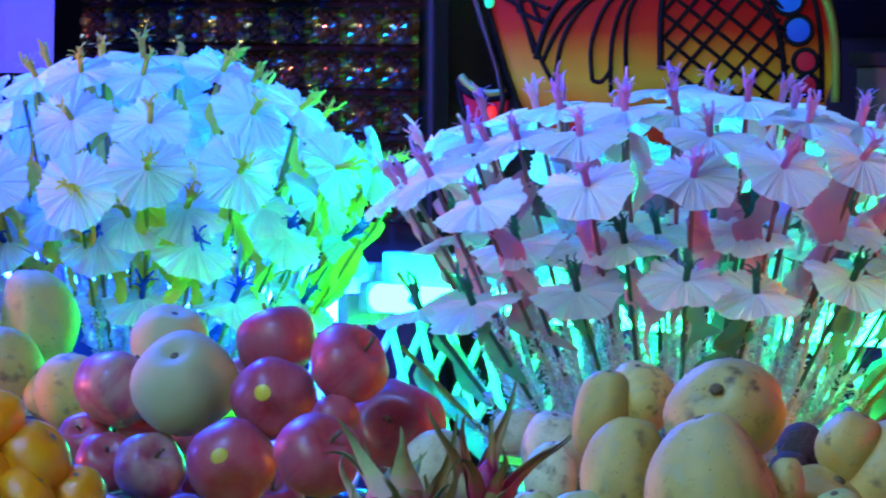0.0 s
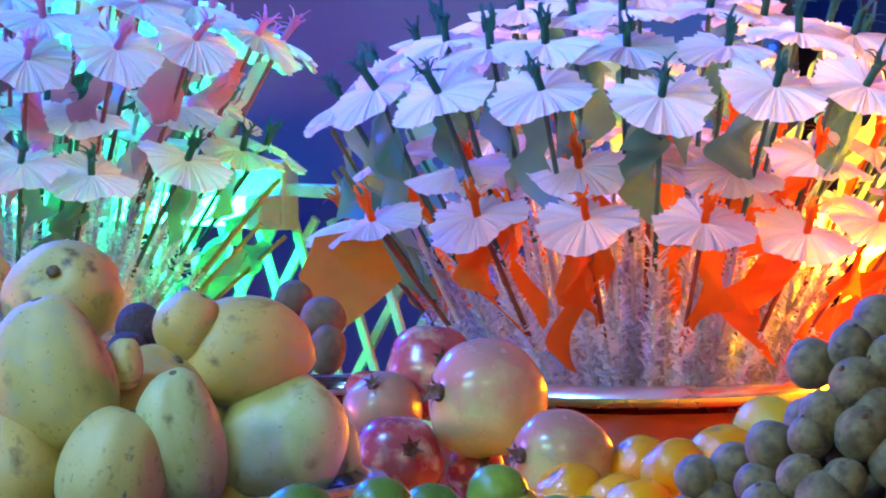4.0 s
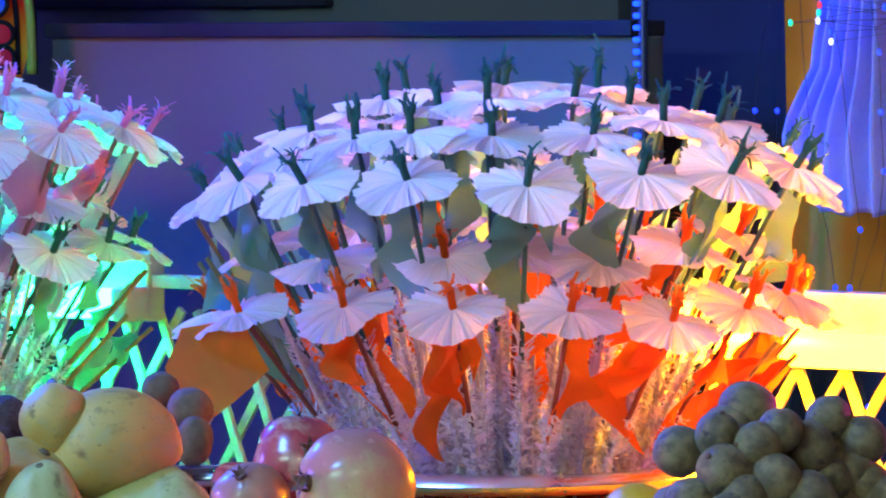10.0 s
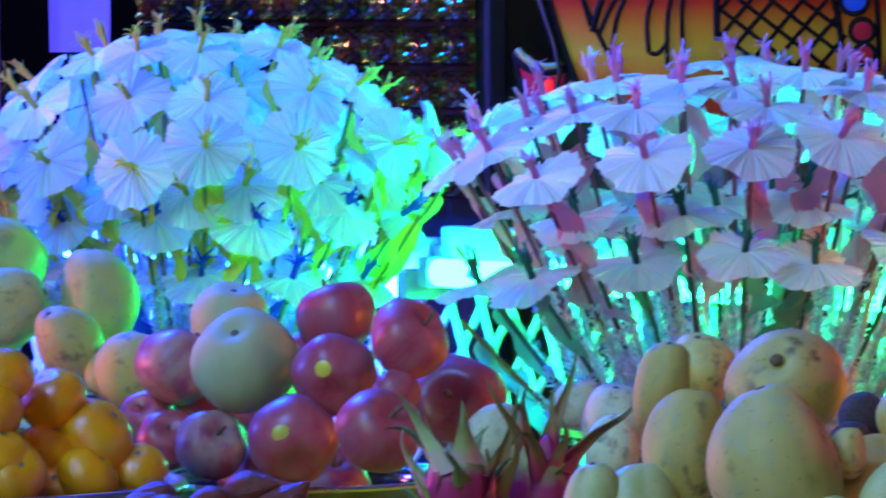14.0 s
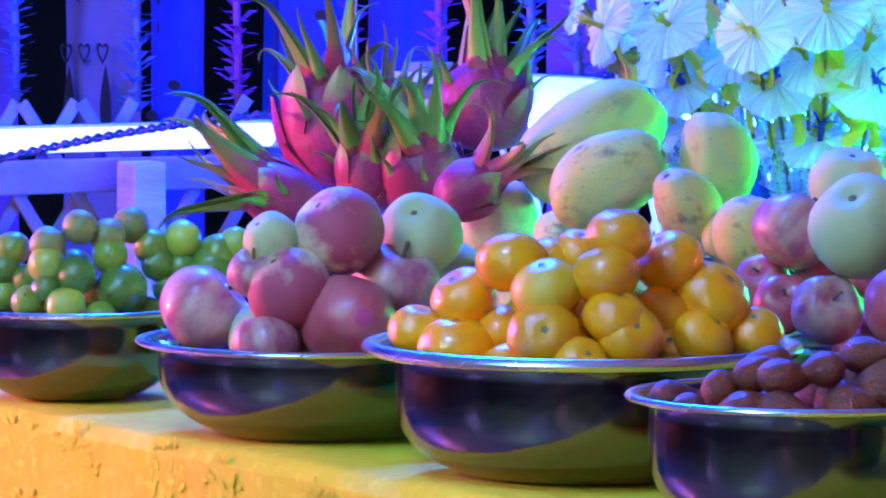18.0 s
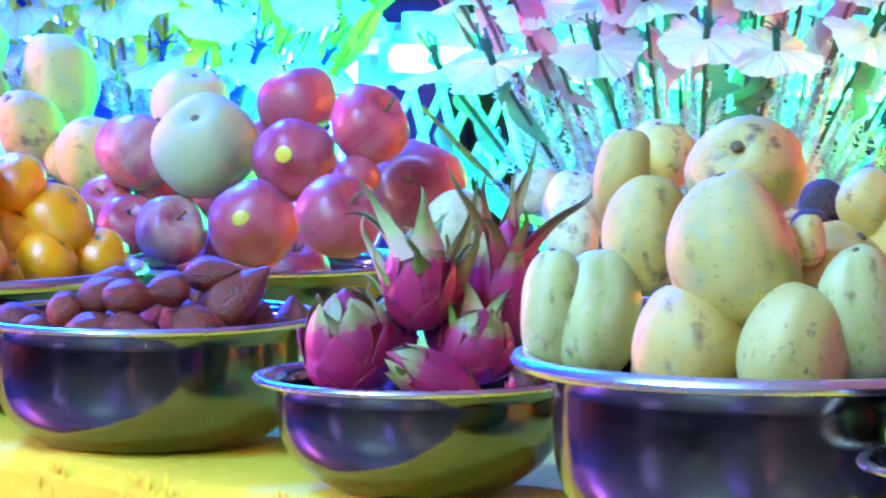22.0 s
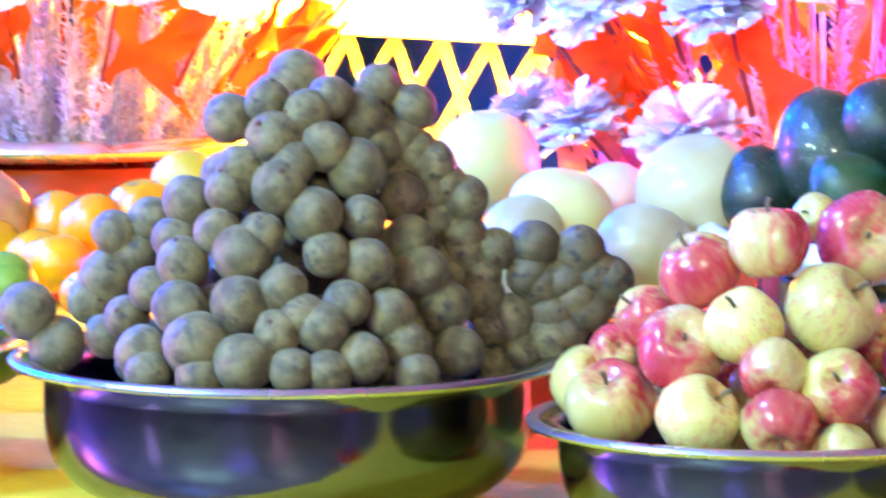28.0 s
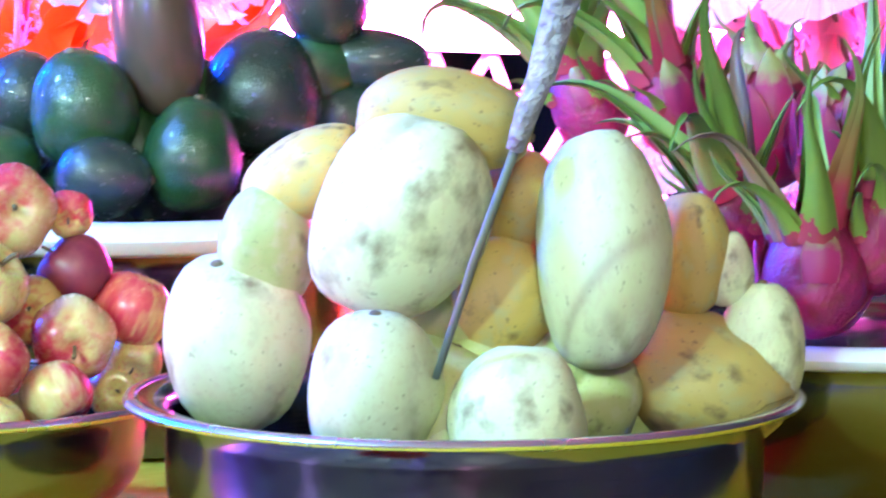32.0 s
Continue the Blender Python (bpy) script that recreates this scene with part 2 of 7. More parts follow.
# fruit skins, noise in units of the fruit's own radius
SKIN = {
    "peach_p": mat("peach_skin", (0.72, 0.6, 0.36), (0.66, 0.5, 0.3), 1.2, 0.6, blush=(0.42, 0.06, 0.1), bump=0.1, bump_scale=50, sheen=0.05),
    "peach_w": mat("pale_peach_skin", (0.48, 0.5, 0.23), (0.43, 0.43, 0.19), 1.2, 0.6, bump=0.1, bump_scale=50, sheen=0.05),
    "peach_k": mat("pink_apple_skin", (0.4, 0.08, 0.13), (0.52, 0.28, 0.22), 1.3, 0.4, coat=0.1, stretch=(2, 2, 0.7)),
    "red": mat("red_apple_skin", (0.44, 0.045, 0.07), (0.48, 0.11, 0.12), 1.0, 0.38, coat=0.08, c3=(0.46, 0.09, 0.1), c3_scale=3, stretch=(2.5, 2.5, 0.5)),
    "apple_r": mat("gala_red_skin", (0.6, 0.04, 0.06), (0.68, 0.14, 0.09), 1.5, 0.25, coat=0.35, blush=(0.72, 0.55, 0.16), stretch=(2.5, 2.5, 0.6)),
    "apple_y": mat("gala_yellow_skin", (0.76, 0.66, 0.22), (0.72, 0.55, 0.15), 1.5, 0.28, coat=0.3, c3=(0.7, 0.3, 0.14), c3_scale=5, spots=(0.2, 0.1, 0.03), spot_scale=3.2, spot_cut=0.74, stretch=(1.8, 1.8, 0.7)),
    "apple_m": mat("gala_mixed_skin", (0.74, 0.6, 0.22), (0.72, 0.42, 0.17), 1.3, 0.26, coat=0.3, blush=(0.66, 0.06, 0.08), stretch=(2, 2, 0.6)),
    "apple_d": mat("dark_plum_skin", (0.2, 0.02, 0.05), (0.3, 0.05, 0.06), 1.5, 0.45, coat=0.15),
    "tang_t": mat("tangerine_skin", (0.95, 0.4, 0.004), (0.92, 0.31, 0.003), 1.5, 0.2, bump=0.18, bump_scale=24, coat=0.5),
    "tang_y": mat("yellow_tangerine_skin", (0.88, 0.48, 0.02), (0.8, 0.48, 0.03), 1.5, 0.32, bump=0.22, bump_scale=22, coat=0.2),
    "mango_m": mat("yellow_mango_skin", (0.64, 0.52, 0.16), (0.56, 0.44, 0.1), 1.6, 0.55, c3=(0.5, 0.46, 0.2), c3_scale=3.2, spots=(0.17, 0.11, 0.05), spot_scale=2.6, spot_cut=0.55, bump=0.08, bump_scale=30),
    "mango_n": mat("golden_mango_skin", (0.6, 0.42, 0.11), (0.54, 0.36, 0.08), 1.6, 0.55, c3=(0.5, 0.42, 0.16), c3_scale=3.2, spots=(0.15, 0.085, 0.035), spot_scale=2.5, spot_cut=0.55, bump=0.08, bump_scale=30),
    "mango_g": mat("green_mango_skin", (0.54, 0.54, 0.23), (0.46, 0.5, 0.17), 1.3, 0.45, spots=(0.2, 0.16, 0.07), spot_scale=2.6, spot_cut=0.56, c3=(0.58, 0.57, 0.3), c3_scale=3),
    "mango_w": mat("pale_mango_skin", (0.67, 0.66, 0.38), (0.61, 0.6, 0.31), 1.4, 0.5, spots=(0.26, 0.21, 0.11), spot_scale=2.2, spot_cut=0.5, c3=(0.6, 0.55, 0.3), c3_scale=9),
    "mango_s": mat("speckled_mango_skin", (0.64, 0.55, 0.2), (0.58, 0.48, 0.14), 1.2, 0.5, spots=(0.1, 0.08, 0.08), spot_scale=6, spot_cut=0.57),
    "lime_g": mat("lime_skin", (0.26, 0.36, 0.035), (0.17, 0.27, 0.028), 1.2, 0.3, bump=0.12, bump_scale=26, coat=0.25, c3=(0.3, 0.4, 0.05), c3_scale=2),
    "lime_d": mat("dark_lime_skin", (0.1, 0.19, 0.025), (0.13, 0.23, 0.03), 1.2, 0.28, bump=0.12, bump_scale=26, coat=0.25),
    "lime_y": mat("yellow_lime_skin", (0.5, 0.52, 0.07), (0.36, 0.46, 0.05), 1.2, 0.3, bump=0.12, bump_scale=26, coat=0.25),
    "lime_b": mat("brown_lime_skin", (0.3, 0.24, 0.08), (0.22, 0.26, 0.06), 1.4, 0.4, bump=0.12, bump_scale=26, spots=(0.16, 0.08, 0.03), spot_scale=3, spot_cut=0.55),
    "longkong": mat("longkong_skin", (0.29, 0.21, 0.085), (0.13, 0.09, 0.036), 1.7, 0.6, bump=0.3, bump_scale=18, spots=(0.06, 0.04, 0.03), spot_scale=2.4, spot_cut=0.51, sheen=0.1),
    "longkong_k": mat("dark_longkong_skin", (0.2, 0.13, 0.06), (0.12, 0.08, 0.035), 1.4, 0.7, bump=0.15, bump_scale=30, spots=(0.05, 0.035, 0.03), spot_scale=2.6, spot_cut=0.5),
    "salak": mat("salak_skin", (0.28, 0.045, 0.014), (0.16, 0.028, 0.012), 2.4, 0.4, bump=0.5, bump_scale=9, spec=0.6),
    "pom_r": mat("red_pomegranate_skin", (0.5, 0.03, 0.05), (0.56, 0.12, 0.1), 1.2, 0.25, coat=0.25, c3=(0.72, 0.42, 0.24), c3_scale=2.2),
    "pom_w": mat("pale_pomegranate_skin", (0.68, 0.57, 0.22), (0.64, 0.5, 0.2), 1.2, 0.25, coat=0.2, blush=(0.6, 0.24, 0.15), spots=(0.25, 0.12, 0.05), spot_scale=5, spot_cut=0.7),
    "pom_b": mat("brown_pomegranate_skin", (0.5, 0.24, 0.14), (0.42, 0.2, 0.12), 1.2, 0.35, coat=0.2, spots=(0.2, 0.08, 0.04), spot_scale=4, spot_cut=0.6),
    "crown": mat("dry_calyx", (0.12, 0.05, 0.03), (0.2, 0.1, 0.05), 8, 0.8),
    "stem": mat("fruit_stem", (0.12, 0.08, 0.04), (0.2, 0.14, 0.06), 20, 0.8),
    "calyx": mat("green_calyx", (0.14, 0.16, 0.05), (0.2, 0.14, 0.05), 20, 0.7),
    "melon_w": mat("white_melon_skin", (0.66, 0.55, 0.29), (0.6, 0.47, 0.22), 1.5, 0.4, coat=0.15),
    "melon_y": mat("yellow_melon_skin", (0.76, 0.66, 0.3), (0.72, 0.6, 0.24), 1.5, 0.4, coat=0.2),
    "melon_k": mat("peach_melon_skin", (0.7, 0.5, 0.36), (0.66, 0.44, 0.3), 1.5, 0.5),
    "avo_d": mat("dark_avocado_skin", (0.018, 0.035, 0.025), (0.03, 0.05, 0.03), 2, 0.25, bump=0.2, bump_scale=20, coat=0.35),
    "avo_g": mat("green_avocado_skin", (0.018, 0.06, 0.018), (0.03, 0.085, 0.025), 2, 0.22, bump=0.2, bump_scale=20, coat=0.4, spots=(0.08, 0.07, 0.03), spot_scale=14, spot_cut=0.66),
    "avo_b": mat("brown_avocado_skin", (0.14, 0.08, 0.05), (0.1, 0.07, 0.04), 2, 0.3, coat=0.2),
    "dragon": mat("dragonfruit_skin", (0.42, 0.016, 0.11), (0.31, 0.014, 0.075), 1.6, 0.45, bump=0.3, bump_scale=9, coat=0.1, c3=(0.28, 0.03, 0.05), c3_scale=4),
    "brown": mat("sapodilla_skin", (0.2, 0.12, 0.06), (0.14, 0.08, 0.045), 2, 0.8, bump=0.2, bump_scale=30),
    "fig": mat("dark_wrinkled_skin", (0.07, 0.05, 0.045), (0.11, 0.08, 0.06), 5, 0.85, bump=0.8, bump_scale=9),
    "sticker_y": mat("yellow_sticker", (0.75, 0.62, 0.05), (0.7, 0.55, 0.04), 5, 0.3, coat=0.5),
    "sticker_r": mat("red_sticker", (0.6, 0.08, 0.15), (0.55, 0.06, 0.3), 5, 0.3, coat=0.5),
}

# ---------------------------------------------------------------- mesh helpers


def finish(name, bm, materials, smooth=True):
    me = bpy.data.meshes.new(name)
    bm.normal_update()
    bm.to_mesh(me)
    bm.free()
    for m in materials if isinstance(materials, (list, tuple)) else [materials]:
        me.materials.append(m)
    if smooth:
        me.polygons.foreach_set("use_smooth", [True] * len(me.polygons))
    return me


def part(name, bm, material, parent, label="", smooth=True):
    ob = new(name, bm if isinstance(bm, bpy.types.Mesh) else finish(name, bm, material, smooth))
    ob.parent = parent
    if label:
        ob["label"] = label
    return ob


def piece(name, mesh, parent, m=None):
    ob = new(name, mesh)
    ob.parent = parent
    if m is not None:
        ob.matrix_basis = m
    return ob


def thing(name, loc, label, category, group="", kind="", mesh=None):
    ob = new(name, mesh)
    ob.location = loc
    return tagged(ob, label, category, group, kind)


def lathe(profile, seg=32, shape=None, bm=None, slot=0):
    """A skin turned round z from (radius, height) pairs; shape(co, turn, share) may bend each point."""
    bm = bm or bmesh.new()
    rings = []
    for i, (r, z) in enumerate(profile):
        if r < 1e-6:
            co = Vector((0, 0, z))
            rings.append([bm.verts.new(shape(co, 0, i / (len(profile) - 1)) if shape else co)])
        else:
            ring = []
            for k in range(seg):
                a = 2 * math.pi * k / seg
                co = Vector((r * math.cos(a), r * math.sin(a), z))
                ring.append(bm.verts.new(shape(co, a, i / (len(profile) - 1)) if shape else co))
            rings.append(ring)
    for lo, hi in zip(rings, rings[1:]):
        for k in range(seg):
            a, b = lo[k % len(lo)], lo[(k + 1) % len(lo)]
            c, d = hi[(k + 1) % len(hi)], hi[k % len(hi)]
            loop = [v for j, v in enumerate((a, b, c, d)) if v not in (a, b, c, d)[:j]]
            if len(loop) > 2:
                bm.faces.new(loop).material_index = slot
    return bm


def tube(points, radius, seg=6, bm=None, slot=0, taper=1.0):
    """A round cord through points, thinner towards its end by taper."""
    bm = bm or bmesh.new()
    pts = [Vector(p) for p in points]
    rings = []
    for i, p in enumerate(pts):
        way = (pts[min(i + 1, len(pts) - 1)] - pts[max(i - 1, 0)]).normalized()
        side = way.orthogonal().normalized()
        up = way.cross(side)
        r = radius * (1 + (taper - 1) * i / (len(pts) - 1))
        rings.append([bm.verts.new(p + r * (math.cos(2 * math.pi * k / seg) * side + math.sin(2 * math.pi * k / seg) * up)) for k in range(seg)])
    for lo, hi in zip(rings, rings[1:]):
        # the ring of each step starts where it lies nearest to the last one
        off = min(range(seg), key=lambda o: (hi[o].co - lo[0].co).length)
        for k in range(seg):
            bm.faces.new((lo[k], lo[(k + 1) % seg], hi[(k + 1 + off) % seg], hi[(k + off) % seg])).material_index = slot
    for ring, flip in ((rings[0], True), (rings[-1], False)):
        bm.faces.new(ring[::-1] if flip else ring).material_index = slot
    return bm


def box(size, at=(0, 0, 0), bevel=0.0, bm=None, slot=0, turn=None):
    bm = bm or bmesh.new()
    made = bmesh.ops.create_cube(bm, size=1)["verts"]
    m = Matrix.Translation(at) @ (turn or Matrix()) @ Matrix.Diagonal((*size, 1))
    bmesh.ops.transform(bm, matrix=m, verts=made)
    faces = {f for v in made for f in v.link_faces}
    for f in faces:
        f.material_index = slot
    if bevel:
        edges = list({e for v in made for e in v.link_edges})
        bmesh.ops.bevel(bm, geom=edges, offset=bevel, segments=2, affect="EDGES", profile=0.6)
    return bm


def ribbon(rows, bm=None, slot=0, thick=0.0):
    """A sheet from rows of points."""
    bm = bm or bmesh.new()
    grid = [[bm.verts.new(p) for p in row] for row in rows]
    for lo, hi in zip(grid, grid[1:]):
        for k in range(len(lo) - 1):
            bm.faces.new((lo[k], lo[k + 1], hi[k + 1], hi[k])).material_index = slot
    return bm


def facing(x, y):
    """The turn about z of a thing at (x, y) whose front looks at the camera's side of the hall."""
    return math.atan2(x, y) * -1


# ---------------------------------------------------------------- the setting
TOP = 0.75


def room():
    floor = part("floor", box((16, 14, 0.1), (-3.5, 1.5, -0.05)), FLOOR, None, smooth=False)
    tagged(floor, "dark grey floor tiles in the night hall", "floor", kind="structure")
    ceiling = part("ceiling", box((16, 14, 0.1), (-3.5, 1.5, 4.05)), HALL, None, smooth=False)
    tagged(ceiling, "dark hall ceiling", "ceiling", kind="structure")
    for n, size, at in (("wall_south", (16, 0.15, 4), (-3.5, -5.5, 2)), ("wall_east", (0.15, 14, 4), (4.5, 1.5, 2)), ("wall_west", (0.15, 14, 4), (-11.4, 1.5, 2))):
        # the west wall is coloured near-black so gaps between the banners look unlit
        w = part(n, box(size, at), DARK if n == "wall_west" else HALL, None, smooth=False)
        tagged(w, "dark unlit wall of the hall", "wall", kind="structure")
    # darkness of the depth behind the altar, put into the wall's colour
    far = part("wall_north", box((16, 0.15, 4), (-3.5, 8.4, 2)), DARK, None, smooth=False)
    tagged(far, "wall deep behind the altar, coloured near-black as if unlit", "wall", kind="structure")
    # a black slab in place of the darkness inside the doorway
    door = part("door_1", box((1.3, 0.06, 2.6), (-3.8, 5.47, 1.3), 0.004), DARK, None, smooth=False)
    tagged(door, "black panel standing in for the unlit doorway beside the low wall", "door", kind="structure")
    # pillar and low wall behind the flowers
    for n, x0, x1, y, z1, lab in (("wall_1", -5.81, -5.3, 4.9, 3.2, "blue-grey painted pillar"), ("wall_2", -5.29, -4.24, 5.2, 1.251, "low grey painted wall, its shaded foot covered by a black board"),
                                  ("wall_3", -7.0, -4.85, 5.9, 3.2, "blue-grey wall behind the low one")):
        deep = 0.05 if n == "wall_2" else 0.2
        w = part(n, box((x1 - x0, deep, z1), ((x0 + x1) / 2, y + deep / 2, z1 / 2), 0.004), WALL, None, smooth=False)
        tagged(w, lab, "wall", kind="structure")
    # added board: its black colour gives the shade under the low wall
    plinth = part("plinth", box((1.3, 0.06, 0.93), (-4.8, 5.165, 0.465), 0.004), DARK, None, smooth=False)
    tagged(plinth, "black board standing in for shade along the foot of the low wall", "plinth", kind="structure")
    side = part("wall_4", box((0.14, 0.2, 3.2), (-5.885, 5.02, 1.6), 0.004), WALL, None, smooth=False)
    tagged(side, "shaded return of the pillar", "wall", kind="structure")
    cap = part("trim", box((1.05, 0.07, 0.02), (-4.77, 5.225, 1.261), 0.003), DARK, None, smooth=False)
    tagged(cap, "dark capping strip on the low wall", "trim", kind="structure")
    beam = part("beam", box((3.2, 0.34, 0.06), (-6.9, 4.17, 2.235), 0.006), WOOD, None, smooth=False)
    tagged(beam, "wooden beam that carries the banners", "beam", kind="structure")
    for i, x in enumerate((-8.3, -7.0, -5.6)):
        up = part("post_%d" % (i + 1), tube([(x, 4.17, 2.26), (x, 4.17, 3.1), (x, 4.17, 4.0)], 0.012, 8), STEEL_DARK, None)
        tagged(up, "steel hanger of the banner beam", "hanger", kind="structure")
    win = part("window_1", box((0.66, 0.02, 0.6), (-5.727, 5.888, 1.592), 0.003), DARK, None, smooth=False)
    tagged(win, "dark window in the blue-grey wall", "window", kind="structure")


def sheet_cloth(name, x0, x1, y0, y1, label):
    """A cloth over a table: flat top with faint creases, rounded edge, folded drop at the front and the ends."""
    bm = bmesh.new()
    nx = 420
    rows = []
    prof = [(y1, TOP, 0)] + [(y1 + (y0 - y1) * k / 14, TOP, 0) for k in range(1, 14)]
    prof += [(y0 + 0.012, TOP, 0.1), (y0 + 0.003, TOP - 0.004, 0.3), (y0 - 0.002, TOP - 0.014, 0.6)]
    prof += [(y0 - 0.004, TOP - 0.014 - 0.7 * (k / 60) ** 1.5, 1) for k in range(1, 61)]
    for y, z, w in prof:
        row = []
        for i in range(nx + 1):
            x = x0 + (x1 - x0) * i / nx
            drop = max(0, TOP - z)
            fold = noise.noise(Vector((x * 3.1, 0.3, drop * 0.8))) * 0.04 * min(1, drop * 4) * w
            crease = 0.0022 * noise.noise(Vector((x * 6, y * 5, 2.2))) + 0.001 * noise.noise(Vector((x * 24, y * 20, 7)))
            row.append((x, y - abs(fold) * 0.8 - w * (0.006 * noise.noise(Vector((x * 9, z * 6, 4))) + 0.003 * noise.noise(Vector((x * 26, z * 20, 8)))), z + crease))
        rows.append(row)
    ribbon(rows, bm)
    for x, flip in ((x0, 1), (x1, -1)):
        rows = [[(x - flip * (0.001 + 0.02 * min(1, d * 4) * abs(noise.noise(Vector((k * 0.45, x, d)))) ), y0 + 0.002 + (y1 - y0) * k / 20, TOP - 0.003 - d) for k in range(21)] for d in (0, 0.02, 0.1, 0.2, 0.35, 0.5, 0.7)]
        ribbon(rows, bm)
    me = finish(name, bm, CLOTH)
    ob = new(name, me)
    return tagged(ob, label, "tablecloth")


def hang(x, z, y0=2.53):
    """How far forward the hanging front of the cloth lies at a place."""
    drop = max(0, TOP - z)
    fold = noise.noise(Vector((x * 3.1, 0.3, drop * 0.8))) * 0.04 * min(1, drop * 4)
    return y0 - 0.004 - abs(fold) * 0.8 - 0.006 * noise.noise(Vector((x * 9, z * 6, 4))) - 0.003 * noise.noise(Vector((x * 26, z * 20, 8)))


def embroider(cloth, x0, x1, y):
    """Raised flowers and leaves stitched along the front of the cloth."""
    r = random.Random(4)
    motifs = []
    for kind in range(3):
        bm = bmesh.new()
        for k in range(34):
            far = 0.006 + 0.034 * r.random() ** 0.8
            a = r.uniform(0, 6.28)
            o = Vector((far * math.cos(a) * 0.85, -0.0006, far * math.sin(a)))
            t = a + r.uniform(-0.9, 0.9)
            ln, w = r.uniform(0.006, 0.012), r.uniform(0.002, 0.0036)
            d, q = Vector((math.cos(t), 0, math.sin(t))), Vector((-math.sin(t), 0, math.cos(t)))
            rows = []
            for u in (0.02, 0.3, 0.6, 0.98):
                e = w * math.sin(math.pi * (0.08 + 0.84 * u))
                c = o + d * ln * u
                rows.append([c - q * e + Vector((0, 0.0008, 0)), c - q * e * 0.5 - Vector((0, 0.0005, 0)), c + q * e * 0.5 - Vector((0, 0.0005, 0)), c + q * e + Vector((0, 0.0008, 0))])
            ribbon(rows, bm)
        motifs.append(finish("embroidered_flower", bm, CLOTH))
    for k in range(int((x1 - x0) / 0.15)):
        for row in range(3):
            x, z = x0 + 0.08 + (k + 0.5 * (row % 2)) * 0.15 + r.uniform(-0.02, 0.02), TOP - 0.045 - 0.055 * row + r.uniform(-0.01, 0.01)
            if x < x1 - 0.06:
                slope = math.atan2(hang(x + 0.02, z) - hang(x - 0.02, z), 0.04)
                piece("embroidered_flower", r.choice(motifs), cloth, Matrix.Translation((x, hang(x, z) - 0.0006, z)) @ Matrix.Rotation(slope, 4, "Z") @ Matrix.Rotation(r.uniform(0, 6.28), 4, "Y") @ Matrix.Diagonal((1.1, 0.4, 1.1, 1)))


def table(x0, x1, y0, y1):
    t = thing("folding_table", ((x0 + x1) / 2, (y0 + y1) / 2, 0), "long folding table hidden under the yellow cloth", "table")
    part("tabletop", box((x1 - x0 - 0.03, y1 - y0 - 0.03, 0.03), (0, 0, TOP - 0.022), 0.004), WOOD, t, smooth=False)
    leg = finish("leg", box((0.035, 0.035, TOP - 0.037), (0, 0, (TOP - 0.037) / 2), 0.004), STEEL_DARK, False)
    for sx in (-1, 1):
        for sy in (-1, 1):
            piece("leg", leg, t, pose(sx * (x1 - x0 - 0.2) / 2, sy * (y1 - y0 - 0.14) / 2, 0))


room()
table(-4.95, -1.02, 2.53, 3.33)
embroider(sheet_cloth("tablecloth", -4.95, -1.02, 2.53, 3.33, "yellow lace tablecloth with embroidered flowers over the table"), -4.95, -1.02, 2.53)
table(-5.2, -1.02, 3.35, 3.87)
sheet_cloth("tablecloth", -5.2, -1.02, 3.35, 3.87, "yellow cloth under the flower basins")


# ---------------------------------------------------------------- fence and neon tubes
def fence(name, start, end, label, rail_z, poke, post_side, paint):
    """A lattice fence with posts, rails and crossed laths; local x runs along it."""
    a, b = Vector(start), Vector(end)
    n = (b - a).length
    f = thing(name, (a.x, a.y, 0), label, "fence")
    f.rotation_euler[2] = math.atan2(b.y - a.y, b.x - a.x)
    part("top_rail", box((n, 0.016, 0.046 if paint is LATTICE_DIM else 0.014), (n / 2, 0.004, rail_z), 0.003), paint, f, smooth=False)
    part("bottom_rail", box((n, 0.024, 0.05), (n / 2, 0.004, 0.42), 0.003), paint, f, smooth=False)
    post = finish("post", box((0.05, 0.05, rail_z + 0.02), (0, 0, rail_z / 2), 0.004), WOOD, False)
    for k in range(int((n - 0.07) / 0.94) + 1):
        piece("post", post, f, pose(0.07 + k * 0.94, post_side * 0.045, 0.01))
    lo, hi = 0.45, rail_z + poke
    h = hi - lo
    wide, pitch = (0.018, 0.09) if paint is LATTICE_DIM else (0.0102, 0.055)
    for side, lean in ((-1, radians(34 if paint is LATTICE_DIM else 22)), (1, radians(34))):
        lath = finish("lath", box((wide, 0.005, h / math.cos(lean)), (0, 0, 0), 0.001), paint, False)
        shift = h / 2 * math.tan(lean)
        for k in range(int((n - 2 * shift) / pitch) + 1):
            m = Matrix.Translation((shift + k * pitch, 0.02 + 0.004 * side, (lo + hi) / 2)) @ Matrix.Rotation(lean * side, 4, "Y")
            piece("lath", lath, f, m)
    return f


fence("lattice_fence", (-6.3, 3.95, 0), (-0.6, 3.95, 0), "white lattice garden fence lit by coloured tubes", 1.008, -0.03, 1, LATTICE)
fence("lattice_fence", (-6.3, 1.6, 0), (-6.3, 3.93, 0), "lattice fence in a dimmed colour with crossed tips under a blue tube", 0.88, 0.1, -1, LATTICE_DIM)


